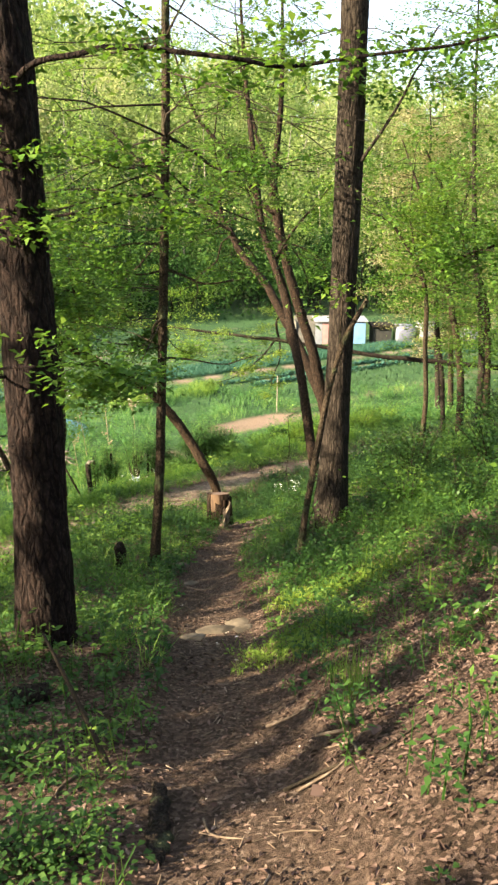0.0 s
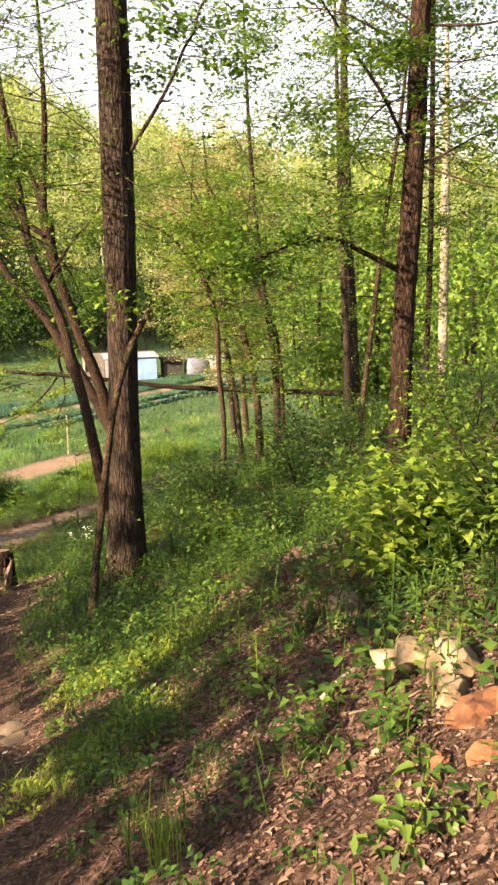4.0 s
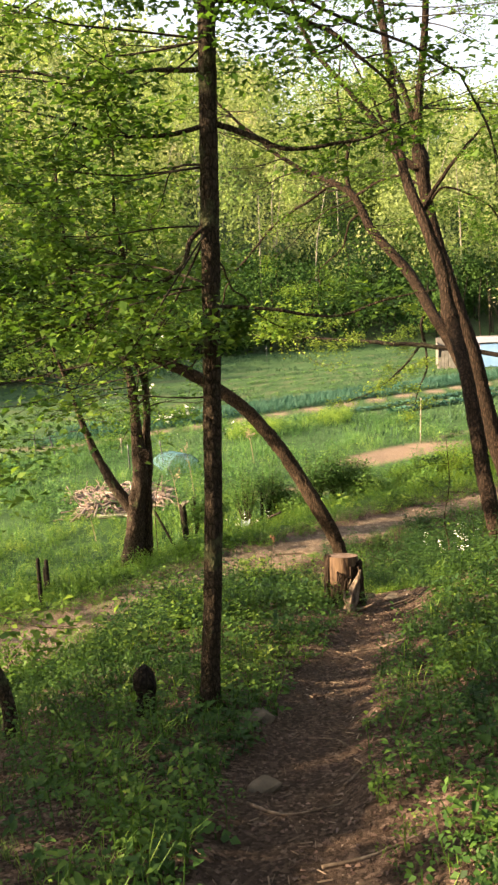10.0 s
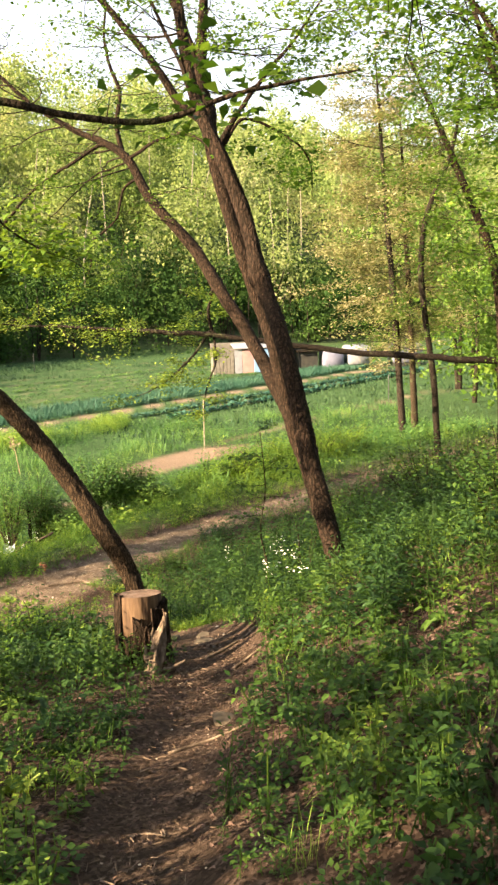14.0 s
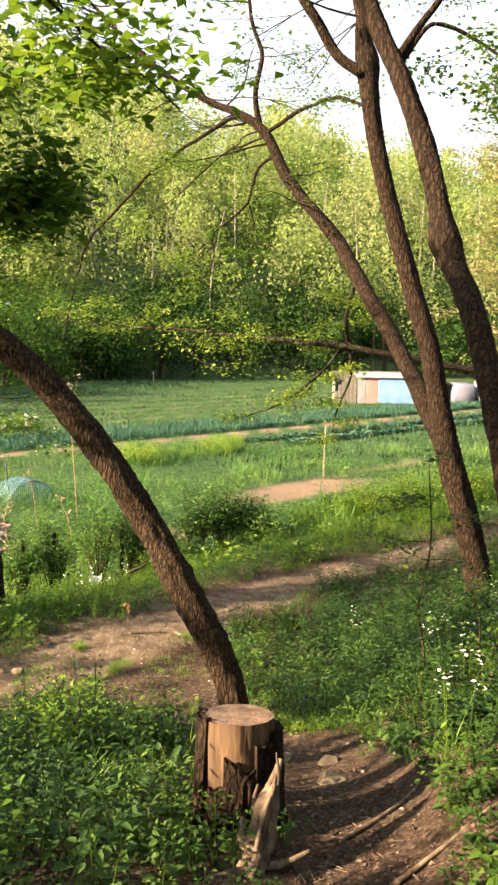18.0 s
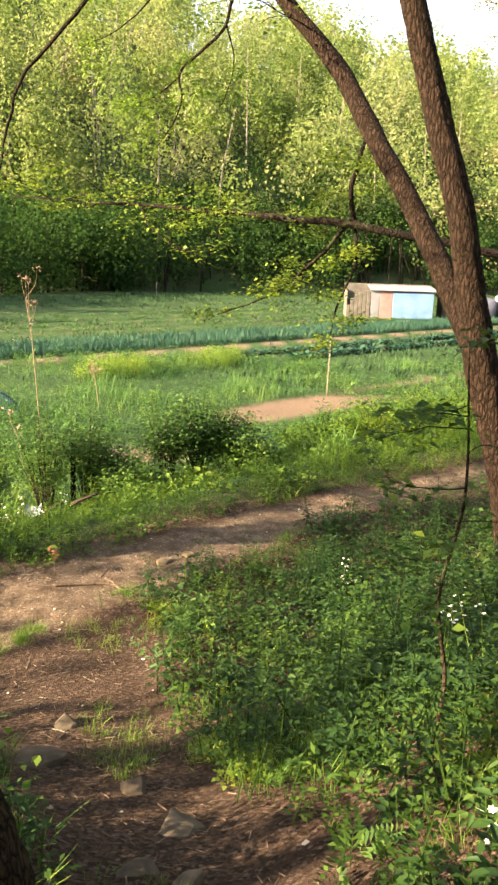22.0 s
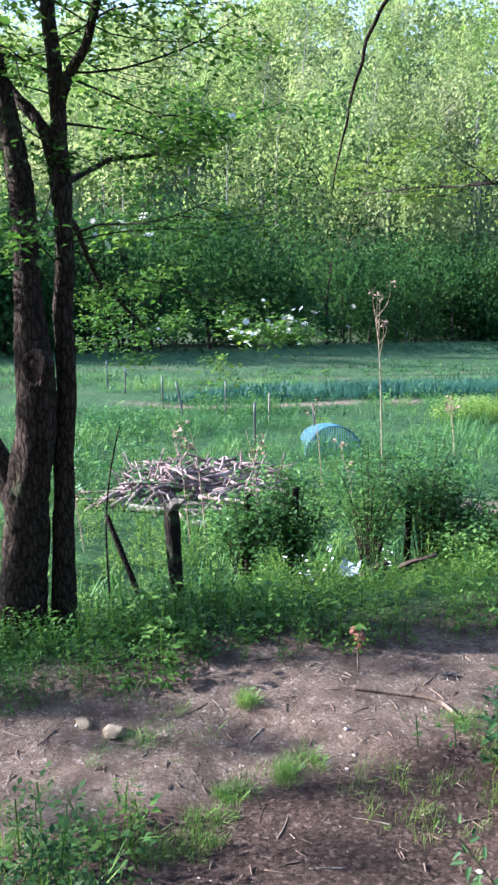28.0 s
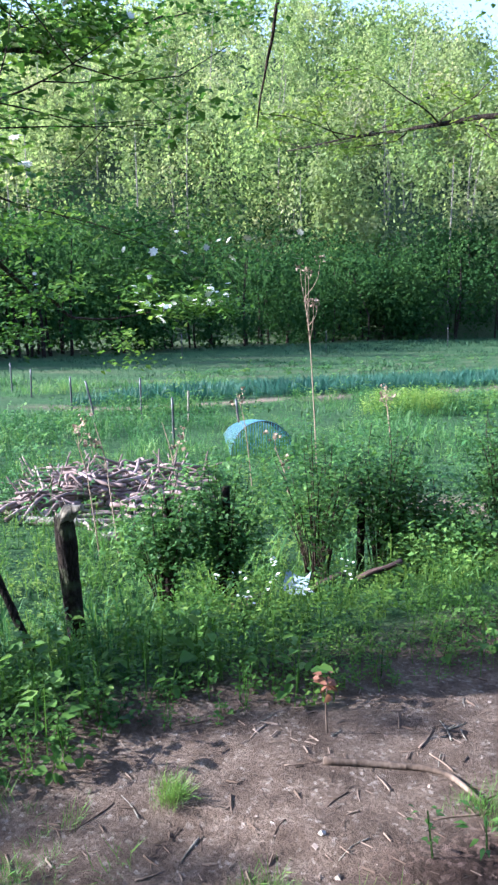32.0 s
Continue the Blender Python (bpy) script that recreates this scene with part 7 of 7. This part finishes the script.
# weeds along the far side of the track
p = sown(15000, (-6.5, 3.0, 13.5, 23.5), g1, lambda x, y: (off_track(x, y) > 0.95 + 0.25 * noise2(x, y, 0.5, 83)) * (off_track(x, y) < 2.7) * np.clip(0.4 + noise2(x, y, 0.6, 84), 0, 1))
bed("verge_herbs", "thick fresh weeds on the verge before the bushes", herbs, p, g1.uniform(0.5, 1.3, len(p)) * (0.45 + 0.8 * noise2(p[:, 0], p[:, 1], 0.7, 85)) * np.clip(0.62 + 0.5 * (off_track(p[:, 0], p[:, 1]) - 1.05), 0.6, 1.0), M_LEAF_NEAR, g1)
p = np.vstack([sown(60, (cx - r, cx + r, cy - r, cy + r), g1, lambda x, y, cx=cx, cy=cy, r=r: np.clip(1.3 - np.hypot(x - cx, y - cy) / r, 0, 1)) for cx, cy, r in GRASSY])
bed("track_sward", "small swards of fresh grass on the bare track", tufts, p, g1.uniform(0.3, 0.6, len(p)), M_GRASS, g1, cat="grass")
p = sown(16000, (-9, 9, 9, 27), g1, lambda x, y: (off_track(x, y) > 1.0 + 0.2 * noise2(x, y, 0.6, 81)) * (off_track(x, y) < 2.9) * 0.9)
half = g1.uniform(0, 1, len(p)) < 0.5
short = np.clip(0.62 + 0.5 * (off_track(p[:, 0], p[:, 1]) - 1.05), 0.6, 1.0)
bed("verge_weeds", "rank green weeds along the far verge of the track", herbs, p[half], g1.uniform(0.5, 1.4, int(half.sum())) * short[half], M_HERB, g1)
bed("verge_seedlings", "bright green seedlings along the far verge of the track", herbs, p[~half], g1.uniform(0.4, 1.2, int((~half).sum())) * short[~half], M_LEAF_NEAR, g1)
p = sown(1500, (-6, 0.5, 14, 22), g1, lambda x, y: (off_track(x, y) > 1.02) * (off_track(x, y) < 2.5) * np.clip(noise2(x, y, 0.5, 86) * 3 - 1.1, 0, 1))
bed("verge_leaves", "broad-leaved weeds on the far verge of the track", broad + lush[3:], p, g1.uniform(0.7, 1.3, len(p)), M_GRASS, g1)
p = sown(2400, (-4.6, 1.2, 12.6, 16.6), g1, lambda x, y: np.clip(noise2(x, y, 0.7, 82) * 3.2 - 1.7, 0, 1))
bed("track_grass", "patches of grass on the bare ground by the track", tufts, p, g1.uniform(0.35, 0.75, len(p)), M_GRASS, g1, cat="grass")
# twigs, chips and pale grit on path and track
p = sown(34000, (-6, 2, 1.5, 21), g1, lambda x, y: np.clip(on_trail(x, y) * 0.8 + on_track(x, y) * 0.6, 0, 1))
p[:, 2] += 0.013
chip = (np.array([(-0.5, -0.08, 0), (0.5, -0.06, 0), (0.5, 0.07, 0.03), (-0.5, 0.08, 0.03), (-0.5, 0, 0.1), (0.5, 0, 0.1)]), np.array([(0, 1, 5, 4), (2, 3, 4, 5)]))
tagged(part("twig_litter", scatter(chip, p, turns(len(p), g1, 0.12), g1.uniform(0.012, 0.06, len(p))[:, None] * np.where(g1.uniform(0, 1, (len(p), 1)) < 0.3, (1, 0.9, 0.9), (0.9, 0.4, 0.5))), M_TWIGDEBRIS, smooth=False), "bits of twig and bark strewn on the path", "litter", kind="stuff")
p = sown(9500, (-6, 2, 1.5, 21), g1, lambda x, y: np.clip(on_trail(x, y) * 0.5 + on_track(x, y) * 0.8, 0, 1))
p[:, 2] += 0.006
bm = bmesh.new()
bmesh.ops.create_cube(bm, size=1.4)
GRIT = (np.array([v.co[:] for v in bm.verts]) * (1, 0.8, 0.55), np.array([[v.index for v in f.verts] for f in bm.faces]))
bm.free()
M_GRIT = foliage("pale_grit", [(0.0, (0.16, 0.12, 0.10)), (0.6, (0.35, 0.29, 0.24)), (1.0, (0.55, 0.52, 0.48))], 0.5, 0.0, 0.9, 0.9)
tagged(part("grit", scatter(GRIT, p, turns(len(p), g1, 0.8), g1.uniform(0.003, 0.010, len(p)) * np.where(g1.uniform(0, 1, len(p)) < 0.12, 2.0, 1)), M_GRIT, smooth=False), "small pale pebbles on the path and track", "gravel", kind="stuff")

p = sown(9000, (-5, 1, 13.6, 20), g1, lambda x, y: on_track(x, y) * np.clip(noise2(x, y, 0.5, 91) * 3 - 1, 0.05, 1))
M_CLOD = foliage("soil_clods", [(0.0, (0.045, 0.031, 0.024)), (0.6, (0.10, 0.070, 0.053)), (1.0, (0.17, 0.125, 0.098))], 0.5, 0.0, 0.95, 0.8)
tagged(part("soil_crumbs", scatter(GRIT, p, turns(len(p), g1, 0.8), g1.uniform(0.004, 0.016, len(p)) ), M_CLOD, smooth=False), "crumbled clods of soil on the dirt track", "soil", kind="stuff")

# ---- far sheds ----
M_TIN = plain("grey_board", [(0.09, 0.085, 0.075), (0.16, 0.15, 0.135)], 3, 0.8, 0, 0.2)
M_PINK = plain("faded_pink_sheet", [(0.26, 0.14, 0.14), (0.36, 0.21, 0.205)], 2, 0.7, 0, 0)
M_TARP = plain("light_blue_tarp", [(0.11, 0.21, 0.40), (0.18, 0.31, 0.50)], 1.2, 0.5, 0, 0.2)
M_WHITE = plain("white_sheet", [(0.15, 0.16, 0.19), (0.25, 0.265, 0.30)], 1.5, 0.5, 0, 0)
M_LILAC = plain("grey_plastic_film", [(0.11, 0.115, 0.17), (0.17, 0.18, 0.25)], 1.5, 0.4, 0, 0)
# near-black: shade inside the lean-to, and the bases of trailers and tunnel
M_BLACK = plain("near_black", [(0.02, 0.02, 0.02), (0.04, 0.04, 0.035)], 3, 0.8, 0, 0)


def box(x0, x1, y0, y1, z0, z1, bevel=0.02):
    bm = bmesh.new()
    bmesh.ops.create_cube(bm, size=1.0)
    bmesh.ops.transform(bm, matrix=Matrix.Translation(((x0 + x1) / 2, (y0 + y1) / 2, (z0 + z1) / 2)) @ Matrix.Diagonal((x1 - x0, y1 - y0, z1 - z0, 1)), verts=bm.verts)
    bmesh.ops.bevel(bm, geom=bm.edges[:], offset=bevel, segments=1, affect="EDGES")
    return bm


zs = gnd(5.5, 60)
shed = thing("garden_shed", (5.6, 60.5, zs), "patched low shed of grey boards, pink sheet and blue tarp", "shed")
for k in range(6):
    part("board", box(3.2 + 0.24 * k, 3.42 + 0.24 * k, 59.98, 60.06, zs - 0.05, zs + 0.35 + 1.3 * math.sqrt(1 - ((5.4 - k) / 5.7) ** 2)), M_TIN, shed, smooth=False)
part("white_panel", box(4.66, 5.18, 60.0, 60.06, zs - 0.05, zs + 1.6), M_WHITE, shed, "grey-white sheet", smooth=False)
part("pink_panel", box(5.2, 5.95, 60.0, 60.06, zs - 0.05, zs + 1.6), M_PINK, shed, "faded pink sheet", smooth=False)
part("blue_tarp", box(5.97, 8.4, 59.96, 60.05, zs + 0.02, zs + 1.58), M_TARP, shed, "light blue tarpaulin wall", smooth=False)
part("back_wall", box(3.2, 8.4, 62.4, 62.5, zs - 0.05, zs + 1.9), M_TIN, shed, smooth=False)
for x in (3.2, 8.34):
    part("side_wall", box(x, x + 0.06, 60.07, 62.39, zs - 0.05, zs + 1.6), M_TIN, shed, smooth=False)
roof = box(4.6, 8.6, 59.85, 62.65, zs + 1.66, zs + 1.72)
bmesh.ops.rotate(roof, verts=roof.verts, cent=(5.8, 60, zs + 1.66), matrix=Matrix.Rotation(radians(3), 3, "X"))
part("roof", roof, M_WHITE, shed, "white sheet roof", smooth=False)
lean = thing("open_lean_to", (9.6, 60.5, zs), "open lean-to beside the shed, its inner shade a near-black box", "shed")
# solid near-black box stands in for the shade under the roof
part("painted_shade", box(9.0, 10.4, 60.3, 62.3, zs - 0.05, zs + 1.2), M_BLACK, lean, smooth=False)
part("roof", box(8.9, 10.6, 60.0, 62.5, zs + 1.25, zs + 1.4), M_DARK, lean, smooth=False)
for x0, x1, h, m, lab in ((10.7, 12.1, 1.35, M_LILAC, "grey film-covered tunnel house far in the field"), (12.4, 14.0, 1.5001, M_WHITE, "white box trailer far in the field"), (15.6, 17.6, 1.5001, M_LILAC, "white box trailer far in the field")):
    z = gnd(x0, 60.5)
    t = thing("field_trailer" if h > 1.5 else "tunnel_house", ((x0 + x1) / 2, 60.5, z), lab, "trailer" if h > 1.5 else "tunnel")
    part("body", box(x0, x1, 59.8, 61.8, z + (0.25 if h > 1.5 else -0.05), z + h, 0.12), m, t)
    part("base", box(x0 + 0.1, x1 - 0.1, 59.9, 61.7, z - 0.05, z + 0.24 if h > 1.5 else z + 0.1), M_BLACK, t, smooth=False)
